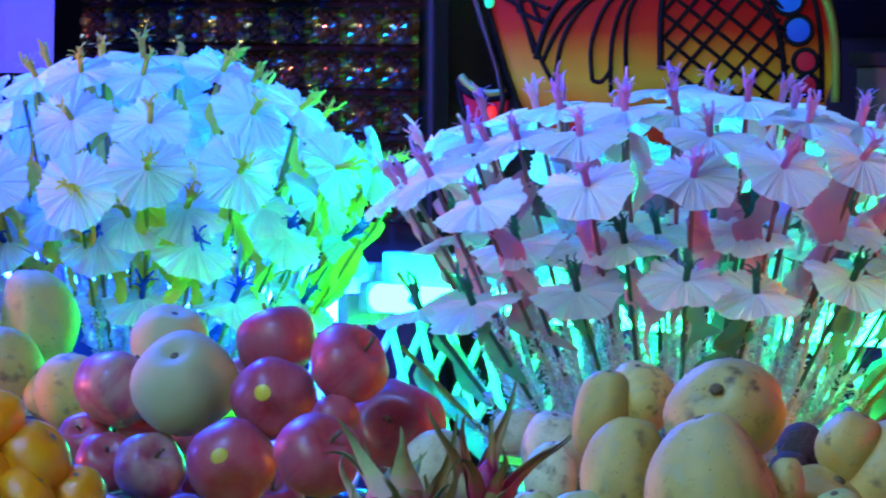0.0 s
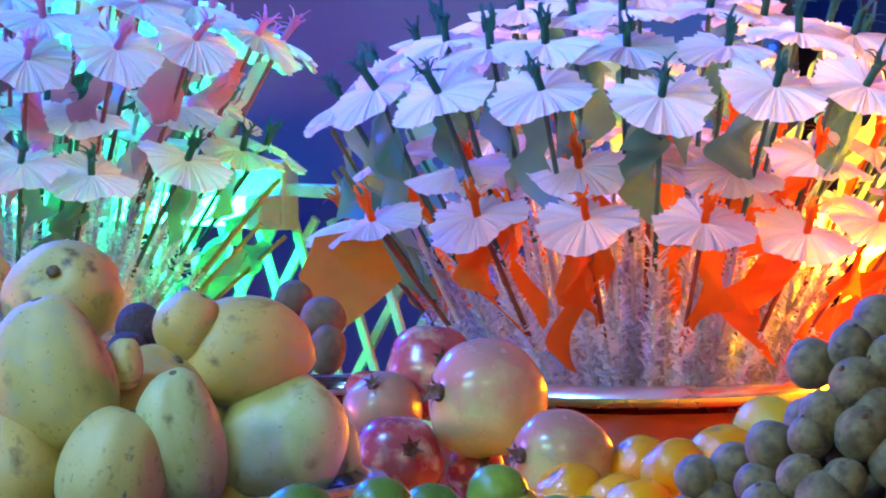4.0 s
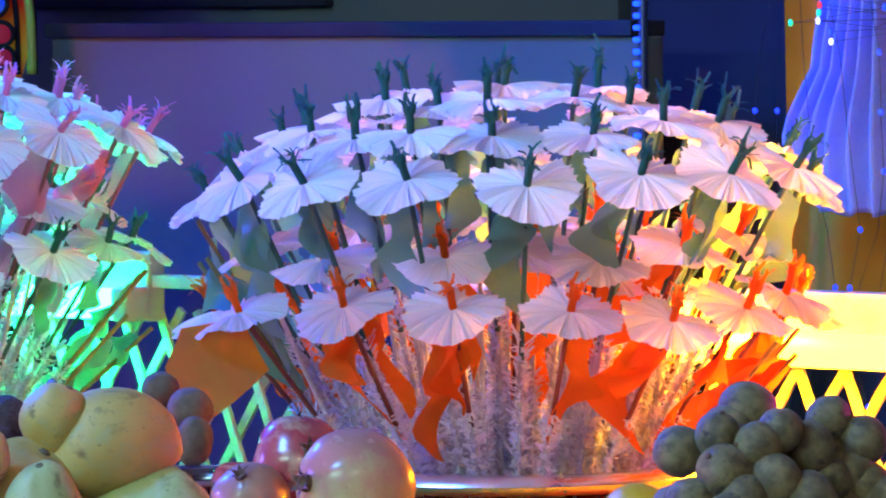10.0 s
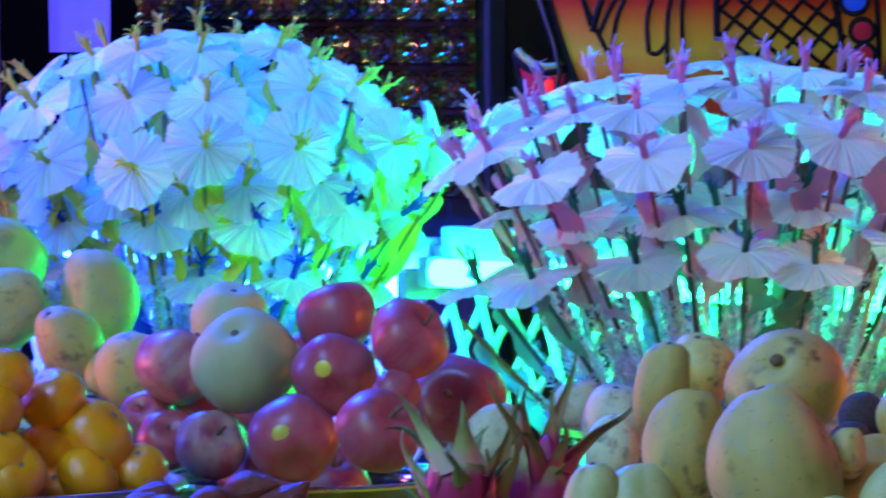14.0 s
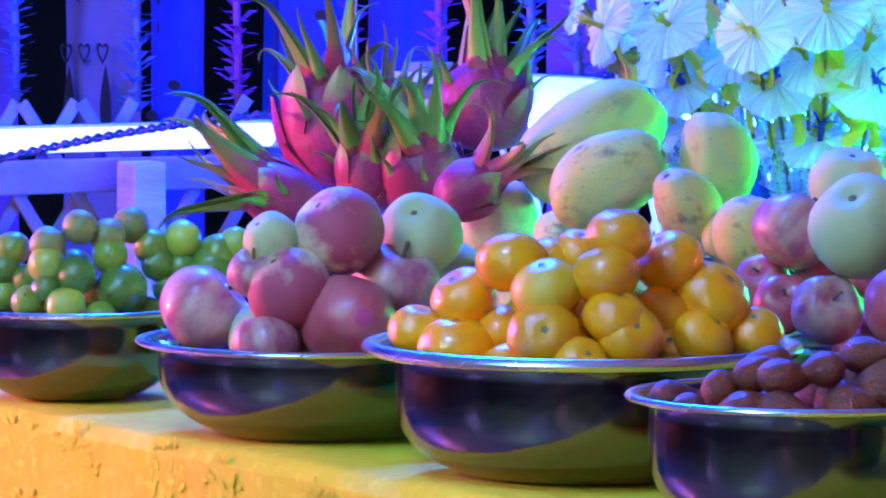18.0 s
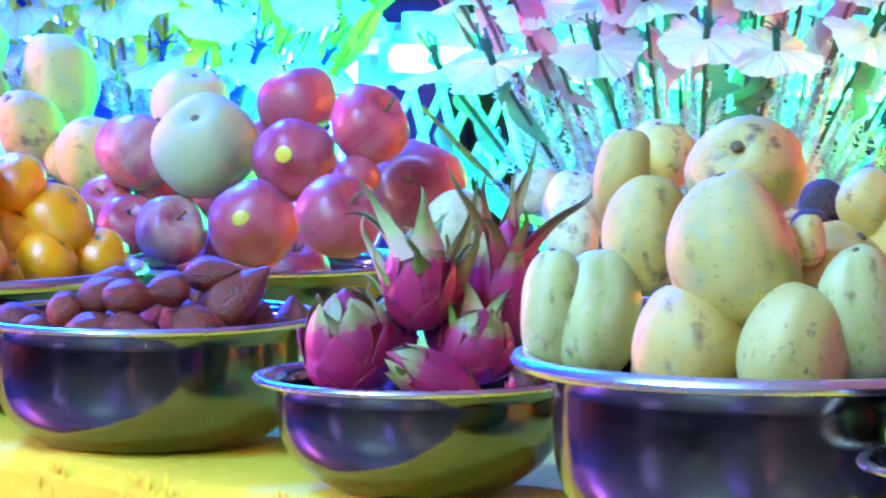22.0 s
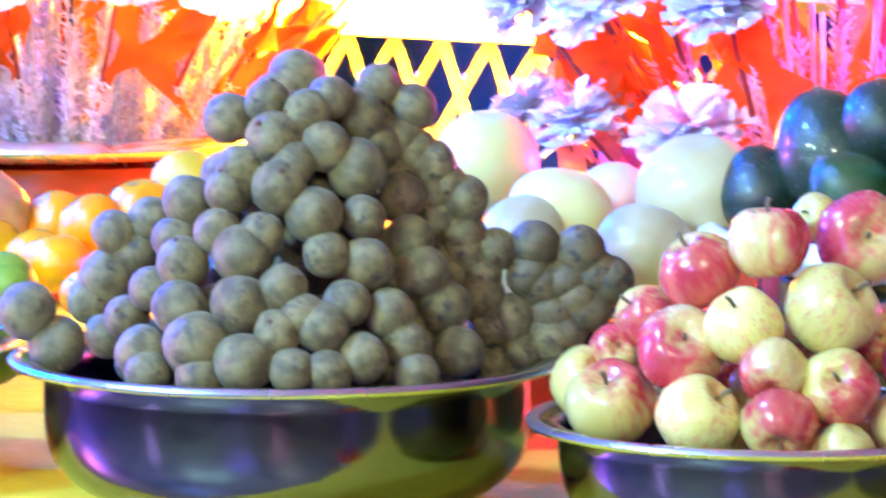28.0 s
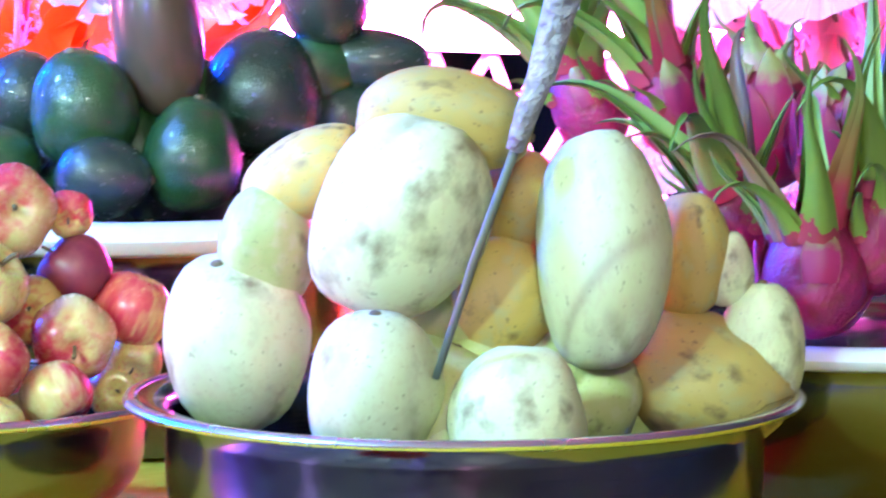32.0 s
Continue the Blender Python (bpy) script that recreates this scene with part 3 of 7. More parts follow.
def neon(name, at, length, turn, color, strength, label, board=0.072):
    """A slim batten with a bright tube on its face, lying on the fence's rail."""
    t = thing(name, at, label, "tube light", "tube lights on the fence")
    t.rotation_euler[2] = turn
    part("batten", box((length, 0.026, board), (0, 0.018, board / 2 - 0.019), 0.004), LATTICE, t, smooth=False)
    part("tube", tube([(-length / 2 + 0.02, -0.014, 0), (0, -0.014, 0), (length / 2 - 0.02, -0.014, 0)], 0.0165, 14), glow("neon_" + name, color, strength), t, "coloured glowing tube")
    cap = finish("end_cap", box((0.022, 0.036, 0.036), (0, -0.012, 0), 0.005), LATTICE, False)
    for s in (-1, 1):
        piece("end_cap", cap, t, pose(s * (length / 2 - 0.01), 0, 0))


neon("blue_tube_light", (-6.30, 3.19, 0.93), 1.2, radians(90), (0.012, 0.014, 1.0), 110, "blue fluorescent tube on the fence rail", 0.038)
neon("blue_tube_light", (-5.36, 3.935, 0.97), 1.1, 0, (0.002, 0.03, 1.0), 1500, "blue fluorescent tube behind the paper flowers")
neon("green_tube_light", (-4.33, 3.935, 0.985), 0.92, 0, (0.004, 1.0, 0.25), 270, "green fluorescent tube behind the paper flowers")
neon("yellow_tube_light", (-2.94, 3.935, 0.97), 0.66, 0, (1.0, 0.33, 0.0018), 320, "yellow fluorescent tube behind the paper flowers")
neon("pink_tube_light", (-1.85, 3.935, 0.97), 1.1, 0, (1.0, 0.05, 0.6), 420, "magenta fluorescent tube behind the flowers")


# ---------------------------------------------------------------- bowls
def bowl(at, radius, height, label, rim=0.006, base=0.5, name="steel_bowl", material=None, lip=0.13, rim_material=None, steep=2.5):
    """A spun steel bowl: steep wall with thickness, rounded foot, flared lip and rolled rim."""
    b = thing(name, at, label, "bowl", "steel fruit bowls" if name == "steel_bowl" else "")
    R, T = radius, radius * (1 - lip)
    B = R * base
    pts = [(0, 0.003), (B * 0.93, 0.003), (B, 0.0005)]
    for k in range(1, 17):
        v = (k / 16) ** 1.7
        pts.append((T - (T - B) * (1 - v) ** steep, 0.0005 + 0.93 * height * v))
    pts += [(T + (R - T) * 0.25, height * 0.975), (R, height)]
    inner = [(max(0, r - 0.0022), z + 0.0022) for r, z in pts[::-1]]
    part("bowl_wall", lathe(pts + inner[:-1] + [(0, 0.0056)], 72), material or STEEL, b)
    ring = []
    for k in range(9):
        a = 2 * math.pi * k / 8
        ring.append((R + rim * 0.6 + rim * math.cos(a), height + (0.9 if rim > 0.0105 else 0.75) * rim * math.sin(a)))
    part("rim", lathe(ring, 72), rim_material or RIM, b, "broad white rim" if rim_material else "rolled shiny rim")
    return b


# centre x, y, radius, height of the rim over the table
BOWLS = {
    "lime_left": (-4.792, 2.64, 0.116, 0.09, "steel bowl heaped with small limes"),
    "peach": (-4.351, 2.66, 0.165, 0.089, "steel bowl of peaches and pink apples"),
    "tangerine": (-3.939, 2.69, 0.185, 0.113, "wide-rimmed steel bowl heaped with tangerines"),
    "salak": (-3.548, 2.645, 0.141, 0.104, "steel bowl of red-brown snake fruit"),
    "dragon": (-3.169, 2.625, 0.123, 0.086, "small steel bowl of dragon fruit"),
    "mango": (-2.758, 2.63, 0.188, 0.133, "deep wide-rimmed steel bowl heaped with mangoes"),
    "lime_right": (-2.463, 2.61, 0.138, 0.088, "steel bowl of green limes"),
    "longkong": (-2.098, 2.67, 0.172, 0.098, "steel bowl heaped with longkong bunches"),
    "apple": (-1.753, 2.715, 0.147, 0.082, "steel bowl heaped with small red and yellow apples"),
    "mango_big": (-1.391, 2.725, 0.191, 0.103, "steel bowl of large pale mangoes"),
}
for key, (x, y, r, h, lab) in BOWLS.items():
    wide = key in ("tangerine", "mango")
    bowl((x, y, TOP + 0.003), r, h, lab, rim=0.0085 if wide else 0.0045, base={"mango_big": 0.74, "mango": 0.64, "apple": 0.54, "salak": 0.64, "tangerine": 0.58}.get(key, 0.54), lip=0.09, steep=3.6 if key in ("peach", "dragon", "apple") else 5.0)
bowl((-3.957, 3.08, TOP + 0.003), 0.15, 0.098, "steel bowl of red apples and peaches", rim=0.004)
bowl((-1.859, 3.14, TOP + 0.003), 0.18, 0.15, "steel pot of dark avocados", rim=0.013, base=0.85, rim_material=ENAMEL)
bowl((-3.03, 3.13, TOP + 0.003), 0.075, 0.155, "tall steel cup of brown fruit", rim=0.003, base=0.8)
bowl((-3.2, 3.11, TOP + 0.003), 0.06, 0.16, "tall steel cup of dried fruit", rim=0.003, base=0.8)
bowl((-3.52, 3.1, TOP + 0.003), 0.13, 0.08, "steel bowl of pale pears", rim=0.004)
bowl((-4.47, 3.13, TOP + 0.003), 0.25, 0.085, "steel bowl under the large pale mangoes", rim=0.005)
bowl((-4.95, 3.13, TOP + 0.003), 0.14, 0.12, "steel bowl under the spiky dragon fruit", rim=0.005)
bowl((-2.95, 3.08, TOP + 0.003), 0.16, 0.05, "shallow steel bowl of pomegranates", rim=0.004)
bowl((-1.26, 3.02, TOP + 0.003), 0.17, 0.12, "steel bowl of dragon fruit", rim=0.01, rim_material=ENAMEL)
bowl((-2.28, 3.1, TOP + 0.003), 0.2, 0.09, "shallow steel bowl of melons", rim=0.004)

from mathutils.bvhtree import BVHTree

# ---------------------------------------------------------------- fruit shapes, of about one unit's radius
def globe(n=14, dent_top=0.0, dent_low=0.0, tip=0.0, width=0.35):
    pts = []
    for i in range(n + 1):
        a = math.pi * i / n
        z = math.cos(a)
        z -= dent_top * math.exp(-(a / width) ** 2)
        z += dent_low * math.exp(-((math.pi - a) / width) ** 2) + tip * math.exp(-(a / 0.22) ** 2)
        pts.append((0.0 if i in (0, n) else math.sin(a), z))
    return pts


def lump(seed, amount, freq=1.2):
    off = Vector((seed * 7.3, seed * 3.1, seed * 1.7))

    def shape(co, turn, share):
        return co * (1 + amount * noise.noise(co * freq + off))
    return shape


def fruit_mesh(name, prof, amount, seed, extra=None, seg=26, freq=1.2):
    base = lump(seed, amount, freq)

    def shape(co, turn, share):
        co = base(co, turn, share)
        return extra(co, turn) if extra else co
    return finish(name, lathe(prof[::-1], seg, shape), [])


def groove(co, turn):
    d = min(turn, 2 * math.pi - turn)
    k = 1 - 0.09 * math.exp(-(d / 0.2) ** 2)
    return Vector((co.x * k, co.y * k, co.z))


def ribbed(co, turn):
    k = 1 + 0.012 * math.cos(9 * turn)
    return Vector((co.x * k, co.y * k, co.z))


def egg(lean, fat):
    def f(co, turn):
        k = 1 + fat * co.z
        return Vector((co.x * k + lean * (1 - co.z * co.z) + 0.14 * lean * co.z, co.y * k, co.z))
    return f


def mango_bend(lean, fat):
    body = egg(lean, fat)

    def f(co, turn):
        d = min(abs(turn - 4.4), 2 * math.pi - abs(turn - 4.4))
        k = 1 - 0.09 * math.exp(-(d / 0.2) ** 2) * (0.75 + 0.35 * co.z)
        return body(Vector((co.x * k, co.y * k * 0.94, co.z)), turn)
    return f


def lobed(co, turn):
    k = 1 + 0.035 * math.cos(5 * turn)
    return Vector((co.x * k, co.y * k, co.z))


def with_skin(shapes, keys):
    """The same shapes in every skin asked for."""
    out = {}
    for key in keys:
        row = []
        for me in shapes:
            c = me.copy()
            c.materials.append(SKIN[key])
            row.append(c)
        out[key] = row
    return out


peach_shapes = [fruit_mesh("peach", globe(16, 0.22, 0.04, 0, 0.3), 0.06, s, groove) for s in range(3)]
apple_shapes = [fruit_mesh("apple", globe(18, 0.36, 0.2, 0, 0.34), 0.07, s + 5, lobed) for s in range(3)]
tang_shapes = [fruit_mesh("tangerine", globe(16, 0.14, 0.1, 0, 0.25), 0.05, s + 9, ribbed) for s in range(3)]
mango_shapes = [fruit_mesh("mango", globe(18, 0.07, 0.02, 0, 0.22), 0.11, s + 13, mango_bend(0.11 * (1 if s % 2 else -1), -0.07 + 0.03 * s), 32, 1.1) for s in range(6)]
mango_grooved = [fruit_mesh("mango", globe(18, 0.2, 0.02, 0, 0.25), 0.06, 21, groove)]
lime_shapes = [fruit_mesh("lime", globe(14, 0.0, 0.04, 0.12), 0.05, s + 23) for s in range(3)]
long_shapes = [fruit_mesh("longkong", globe(12, 0.03, 0.0, 0.05), 0.07, s + 31) for s in range(4)]
pom_shapes = [fruit_mesh("pomegranate", globe(18, 0.02, 0.05), 0.06, s + 41, lobed, 30) for s in range(2)]
avo_shapes = [fruit_mesh("avocado", globe(16, 0.02, 0.03), 0.05, s + 51, egg(0.05, -0.13)) for s in range(2)]
melon_shapes = [fruit_mesh("melon", globe(16, 0.1, 0.05, 0, 0.2), 0.04, s + 61) for s in range(2)]


def salak_mesh(seed):
    """A snake fruit: a drop that ends in a point, covered with lapping scales."""
    pts = []
    for i in range(19):
        u = i / 18
        r = max(0.0, math.sin(math.pi * u ** 0.72)) ** 0.85 * 1.02
        pts.append((0 if i in (0, 18) else max(0.02, r), -1 + 2.1 * u))
    def shape(co, turn, share):
        row = share * 18
        step = 0.018 * ((row * 1.0 + 0.5 * round(turn * 14 / math.pi)) % 2)
        return co * (1 + 0.05 * noise.noise(co * 1.5 + Vector((seed, 0, 0))) + step)
    return finish("salak", lathe(pts, 28, shape), SKIN["salak"], True)


salak_shapes = [salak_mesh(s) for s in range(3)]

peach_by = with_skin(peach_shapes, ["peach_p", "peach_w", "peach_k"])
apple_by = with_skin(apple_shapes, ["red", "peach_k", "apple_r", "apple_y", "apple_m", "apple_d"])
tang_by = with_skin(tang_shapes, ["tang_t", "tang_y"])
mango_by = with_skin(mango_shapes, ["mango_m", "mango_n", "mango_g", "mango_w", "mango_s"])
groove_by = with_skin(mango_grooved, ["mango_m", "mango_g"])
lime_by = with_skin(lime_shapes, ["lime_g", "lime_d", "lime_y", "lime_b"])
long_by = with_skin(long_shapes, ["longkong", "longkong_k"])
pom_by = with_skin(pom_shapes, ["pom_r", "pom_w", "pom_b"])
avo_by = with_skin(avo_shapes, ["avo_d", "avo_g", "avo_b"])
melon_by = with_skin(melon_shapes, ["melon_w", "melon_y", "melon_k"])
brown_by = with_skin(long_shapes, ["brown", "fig"])

stem_mesh = finish("stem", tube([(0, 0, 0.5), (0.01, 0, 0.75), (0.04, 0.02, 0.98), (0.1, 0.03, 1.12)], 0.045, 6, taper=1.3), SKIN["stem"])
tip_mesh = finish("tip", lathe([(0, 0.98), (0.1, 0.99), (0.13, 1.03), (0.07, 1.07), (0, 1.06)][::-1], 7), SKIN["crown"])
nub_mesh = finish("stem_scar", lathe([(0, 0.86), (0.1, 0.87), (0.12, 0.93), (0.07, 0.98), (0, 0.97)][::-1], 8), SKIN["stem"])


def star_mesh():
    bm = bmesh.new()
    c = bm.verts.new((0, 0, 0.9))
    ring = []
    for k in range(10):
        r = 0.15 if k % 2 == 0 else 0.07
        a = math.pi * k / 5
        ring.append(bm.verts.new((r * math.cos(a), r * math.sin(a), 0.885 + 0.02 * (k % 2))))
    for k in range(10):
        bm.faces.new((c, ring[k], ring[(k + 1) % 10]))
    return finish("calyx", bm, SKIN["calyx"])


def crown_mesh():
    """A pomegranate's dry crown: a short tube that opens in six curled points."""
    bm = lathe([(0.14, 0.92), (0.16, 1.0), (0.13, 1.1), (0.1, 1.09), (0.08, 1.0), (0, 0.98)], 12)
    for k in range(6):
        a = math.pi * k / 3
        d, s = Vector((math.cos(a), math.sin(a), 0)), Vector((-math.sin(a), math.cos(a), 0))
        rows = []
        for u in (0, 0.35, 0.7, 1.0):
            p = d * (0.13 + 0.17 * u * u) + Vector((0, 0, 1.08 + 0.17 * u - 0.1 * u * u))
            w = 0.065 * (1 - u) + 0.006
            rows.append([p - s * w, p + d * 0.012, p + s * w])
        ribbon(rows, bm)
    return finish("crown", bm, SKIN["crown"])


calyx_mesh, crown = star_mesh(), crown_mesh()
disc = lathe([(0, 0.0), (0.5, -0.025), (0.98, -0.1), (1, -0.12), (0.98, -0.14), (0, -0.04)], 20)
sticker_round = finish("sticker", disc, SKIN["sticker_y"])
sticker_red = sticker_round.copy()
sticker_red.materials[0] = SKIN["sticker_r"]


def toward(x, y):
    """The level direction from a place to the camera."""
    v = Vector((EYE.x - x, EYE.y - y, 0))
    return v.normalized()


def put_fruit(name, mesh, at, size, turn, label, category, group):
    ob = new(name, mesh)
    ob.matrix_basis = Matrix.LocRotScale(at, turn, size)
    return tagged(ob, label, category, group)


SCAR_Z = {}


def scar(ob):
    """The small dry scar where the stalk sat, let into the top of the fruit."""
    me = ob.data
    if me.name not in SCAR_Z:
        tree = BVHTree.FromPolygons([v.co for v in me.vertices], [p.vertices for p in me.polygons])
        SCAR_Z[me.name] = tree.ray_cast(Vector((0.01, 0.01, 3)), Vector((0, 0, -1)))[0].z
    piece("stem_scar", nub_mesh, ob, Matrix.Translation((0, 0, SCAR_Z[me.name] - 0.945)))


rng = random.Random(7)


def roll_turn(x, y, roll, spin=0.0, nod=0.0):
    """Upright by the hall's view: leans by roll in the picture's plane, nods towards the hall, spins about its own axis."""
    return Euler((0, 0, facing(x, y))).to_quaternion() @ Euler((0, radians(roll), 0)).to_quaternion() @ Euler((radians(nod), 0, 0)).to_quaternion() @ Euler((0, 0, spin)).to_quaternion()


def heap(rows, origin, build):
    for dx, dy, dz, ra, rb, roll, kind in rows:
        at = Vector(origin) + Vector((dx, dy, dz)) / 100
        build(at, ra / 100, rb / 100, roll, kind)


def add_lime(at, ra, rb, roll, kind):
    words = {"g": "glossy green lime", "d": "dark green lime", "y": "yellowing lime", "b": "brown-blotched lime"}[kind]
    r = (ra + rb) / 2 if rb > 0.7 * ra else ra
    fruit = put_fruit("lime", rng.choice(lime_by["lime_" + kind]), at, (r, r, r * 1.03), Euler([rng.uniform(0, 6) for _ in range(3)]).to_quaternion(),
              words + " heaped in a steel bowl", "lime", "limes")
    scar(fruit)


def add_peach(at, ra, rb, roll, kind):
    r = max(ra, rb)
    if kind in "pw":
        fruit = put_fruit("peach", rng.choice(peach_by["peach_" + kind]), at, (r, r, r * 0.97), roll_turn(at.x, at.y, rng.uniform(-40, 40), rng.uniform(-2.2, -0.6), rng.uniform(10, 50)),
                  "pale peach with a pink blush in a steel bowl" if kind == "p" else "creamy white peach in a steel bowl", "peach", "peaches")
        scar(fruit)
    else:
        ob = put_fruit("apple", rng.choice(apple_by["red" if kind in "as" else "peach_k"]), at, (r, r, r * 0.9), roll_turn(at.x, at.y, rng.uniform(-50, 50), rng.uniform(0, 6), rng.uniform(-70, -20) if kind == "s" else rng.uniform(-30, 65)),
                       "shiny red apple with pale streaks" if kind in "as" else "dull pink striped apple in a bowl", "apple", "large apples")
        piece("stem", stem_mesh, ob)
        if kind == "s":
            side = Vector((-toward(at.x, at.y).y, toward(at.x, at.y).x, 0))
            n = (toward(at.x, at.y) + Vector((0, 0, 0.25)) + side * (0.3 if at.x < -4.1 else -0.3)).normalized()
            inv = ob.matrix_basis.to_3x3().inverted()
            d = (inv @ n).normalized()
            st = piece("sticker", sticker_red if at.x < -4.1 else sticker_round, ob)
            tree = BVHTree.FromPolygons([v.co for v in ob.data.vertices], [p.vertices for p in ob.data.polygons])
            hit, out, _, _ = tree.ray_cast(d * 3, -d)
            st.matrix_basis = Matrix.LocRotScale(hit + out * 0.012, Vector((0, 0, 1)).rotation_difference(out), (0.2, 0.2, 0.2))
            st["label"] = "small round glossy sticker"


def add_tangerine(at, ra, rb, roll, kind):
    r = max(ra, rb)
    ob = put_fruit("tangerine", rng.choice(tang_by["tang_" + kind]), at, (r, r, r * 0.84), roll_turn(at.x, at.y, rng.uniform(-45, 45), rng.uniform(0, 6), rng.uniform(0, 75) if rb > 0.9 * ra else rng.uniform(-10, 25)),
                   "glossy orange tangerine in a heap" if kind == "t" else "yellow-orange tangerine in a heap", "tangerine", "tangerines")
    piece("calyx", calyx_mesh, ob)


def add_salak(at, ra, rb, roll, kind):
    long, r = max(ra, rb), min(ra, rb)
    put_fruit("snake_fruit", rng.choice(salak_shapes), at, (max(r, 0.014) * 1.06, max(r, 0.014) * 1.06, max(long, 0.018) * 1.1),
              roll_turn(at.x, at.y, (80 if ra > rb else 0) + roll + rng.uniform(-20, 20) + rng.choice((0, 180)), rng.uniform(0, 6), rng.uniform(-30, 30)),
              "red-brown scaly snake fruit in a bowl", "snake fruit", "snake fruit")


MANGO_WORDS = {"m": "cream-yellow spotted mango", "n": "golden yellow mango with brown spots", "g": "pale green mango with dark flecks",
               "w": "whitish mottled mango", "s": "cream mango with dark speckles", "h": "cream-yellow mango with a deep stem hole"}


def add_mango(at, ra, rb, roll, kind):
    if kind == "h":
        mesh, nod = groove_by["mango_m"][0], 55
    else:
        mesh, nod = rng.choice(mango_by["mango_" + kind]), rng.uniform(-12, 18)
    lie = 90 if ra > rb * 1.12 else 0
    wide, tall = (rb, ra) if lie else (ra, rb)
    ob = put_fruit("mango", mesh, at, (wide * 1.06, (wide + min(wide, tall)) / 2, tall * 1.02), roll_turn(at.x, at.y, 90 - roll if lie else roll, rng.uniform(-0.5, 0.5), nod),
                   MANGO_WORDS[kind] + " in a heap", "mango", "mangoes")
    piece("stem_scar", nub_mesh, ob)


def add_longkong(at, ra, rb, roll, kind):
    r = max(ra, rb) * 1.05
    ob = put_fruit("longkong", rng.choice(long_by["longkong_k" if kind == "k" else "longkong"]), at, (r, r, r * 1.05), Euler([rng.uniform(0, 6) for _ in range(3)]).to_quaternion(),
                   "dark brown longkong berry in a bunch" if kind == "k" else "dusty tan longkong berry in a dense bunch", "longkong", "longkong berries")
    piece("tip", tip_mesh, ob)
    return ob


APPLE_WORDS = {"r": "small red apple", "y": "small yellow apple", "m": "small apple half red and half yellow", "d": "small dark plum-red apple"}


def add_apple(at, ra, rb, roll, kind):
    r = max(ra, rb)
    ob = put_fruit("small_apple", rng.choice(apple_by["apple_" + kind]), at, (r, r, r * 0.95), roll_turn(at.x, at.y, rng.uniform(-55, 55), rng.uniform(0, 6), rng.choice((rng.uniform(0, 80), rng.uniform(100, 200)))),
                   APPLE_WORDS[kind] + " heaped in a steel bowl", "apple", "small apples")
    piece("stem", stem_mesh, ob)


def add_pomegranate(at, ra, rb, roll, kind):
    r = (ra + rb) / 2
    words = {"r": "shiny red pomegranate", "w": "cream pomegranate with a pink blush", "b": "brownish pomegranate"}[kind]
    tip = {"w": (-78, 35), "r": (35, 65), "b": (-20, 40)}[kind]
    ob = put_fruit("pomegranate", rng.choice(pom_by["pom_" + kind]), at, (r, r, r), roll_turn(at.x, at.y, tip[0], 0.3, tip[1]),
                   words + " with a dry crown", "pomegranate", "pomegranates")
    piece("crown", crown, ob)


def add_melon(at, ra, rb, roll, kind):
    r = max(ra, rb)
    put_fruit("melon", rng.choice(melon_by["melon_" + kind]), at, (r, r, (r + rb) / 2), roll_turn(at.x, at.y, rng.uniform(-20, 20), rng.uniform(0, 6), rng.uniform(-20, 40)),
              {"w": "smooth white melon", "y": "smooth yellow melon", "k": "peach-coloured round melon"}[kind] + " behind the longkong", "melon", "melons")


def add_avocado(at, ra, rb, roll, kind):
    wide, tall = min(ra, rb), max(ra, rb)
    fruit = put_fruit("avocado", rng.choice(avo_by["avo_" + kind]), at, (wide, wide, tall * 1.02), roll_turn(at.x, at.y, roll + (90 if ra > rb * 1.1 else rng.uniform(-15, 15)), rng.uniform(0, 6), rng.uniform(-15, 15)),
              {"d": "blackish green avocado", "g": "glossy dark green avocado", "b": "brown ripe avocado"}[kind] + " in a steel pot", "avocado", "avocados")
    scar(fruit)


# offsets in centimetres from the bowl's rim centre, two radii, lean, kind
LIME_L = [
    (2.4, -4.3, 7.1, 2.0, 1.7, 0, 'b'),
    (3.1, -4.8, 5.1, 2.0, 1.9, 0, 'y'),
    (5.5, -2.8, 4.1, 2.1, 2.0, 0, 'd'),
    (5.2, 1.3, 6.0, 1.9, 1.8, 0, 'g'),
    (4.4, 1.5, 7.8, 2.1, 1.6, 0, 'b'),
    (4.0, -5.4, 2.7, 1.7, 1.4, 0, 'd'),
    (6.5, 2.0, 2.6, 2.8, 2.4, 0, 'd'),
    (6.0, -4.3, 1.0, 2.4, 1.7, 0, 'y'),
    (2.7, -6.8, 1.3, 1.9, 1.6, 0, 'g'),
    (7.7, -1.1, -0.1, 1.9, 1.4, 0, 'g'),
    (3.8, 7.0, 6.6, 2.0, 1.8, 0, 'g'),
    (4.2, 7.7, 4.9, 2.0, 1.9, 0, 'd'),
    (5.5, 5.5, -0.1, 2.0, 1.5, 0, 'd'),
]
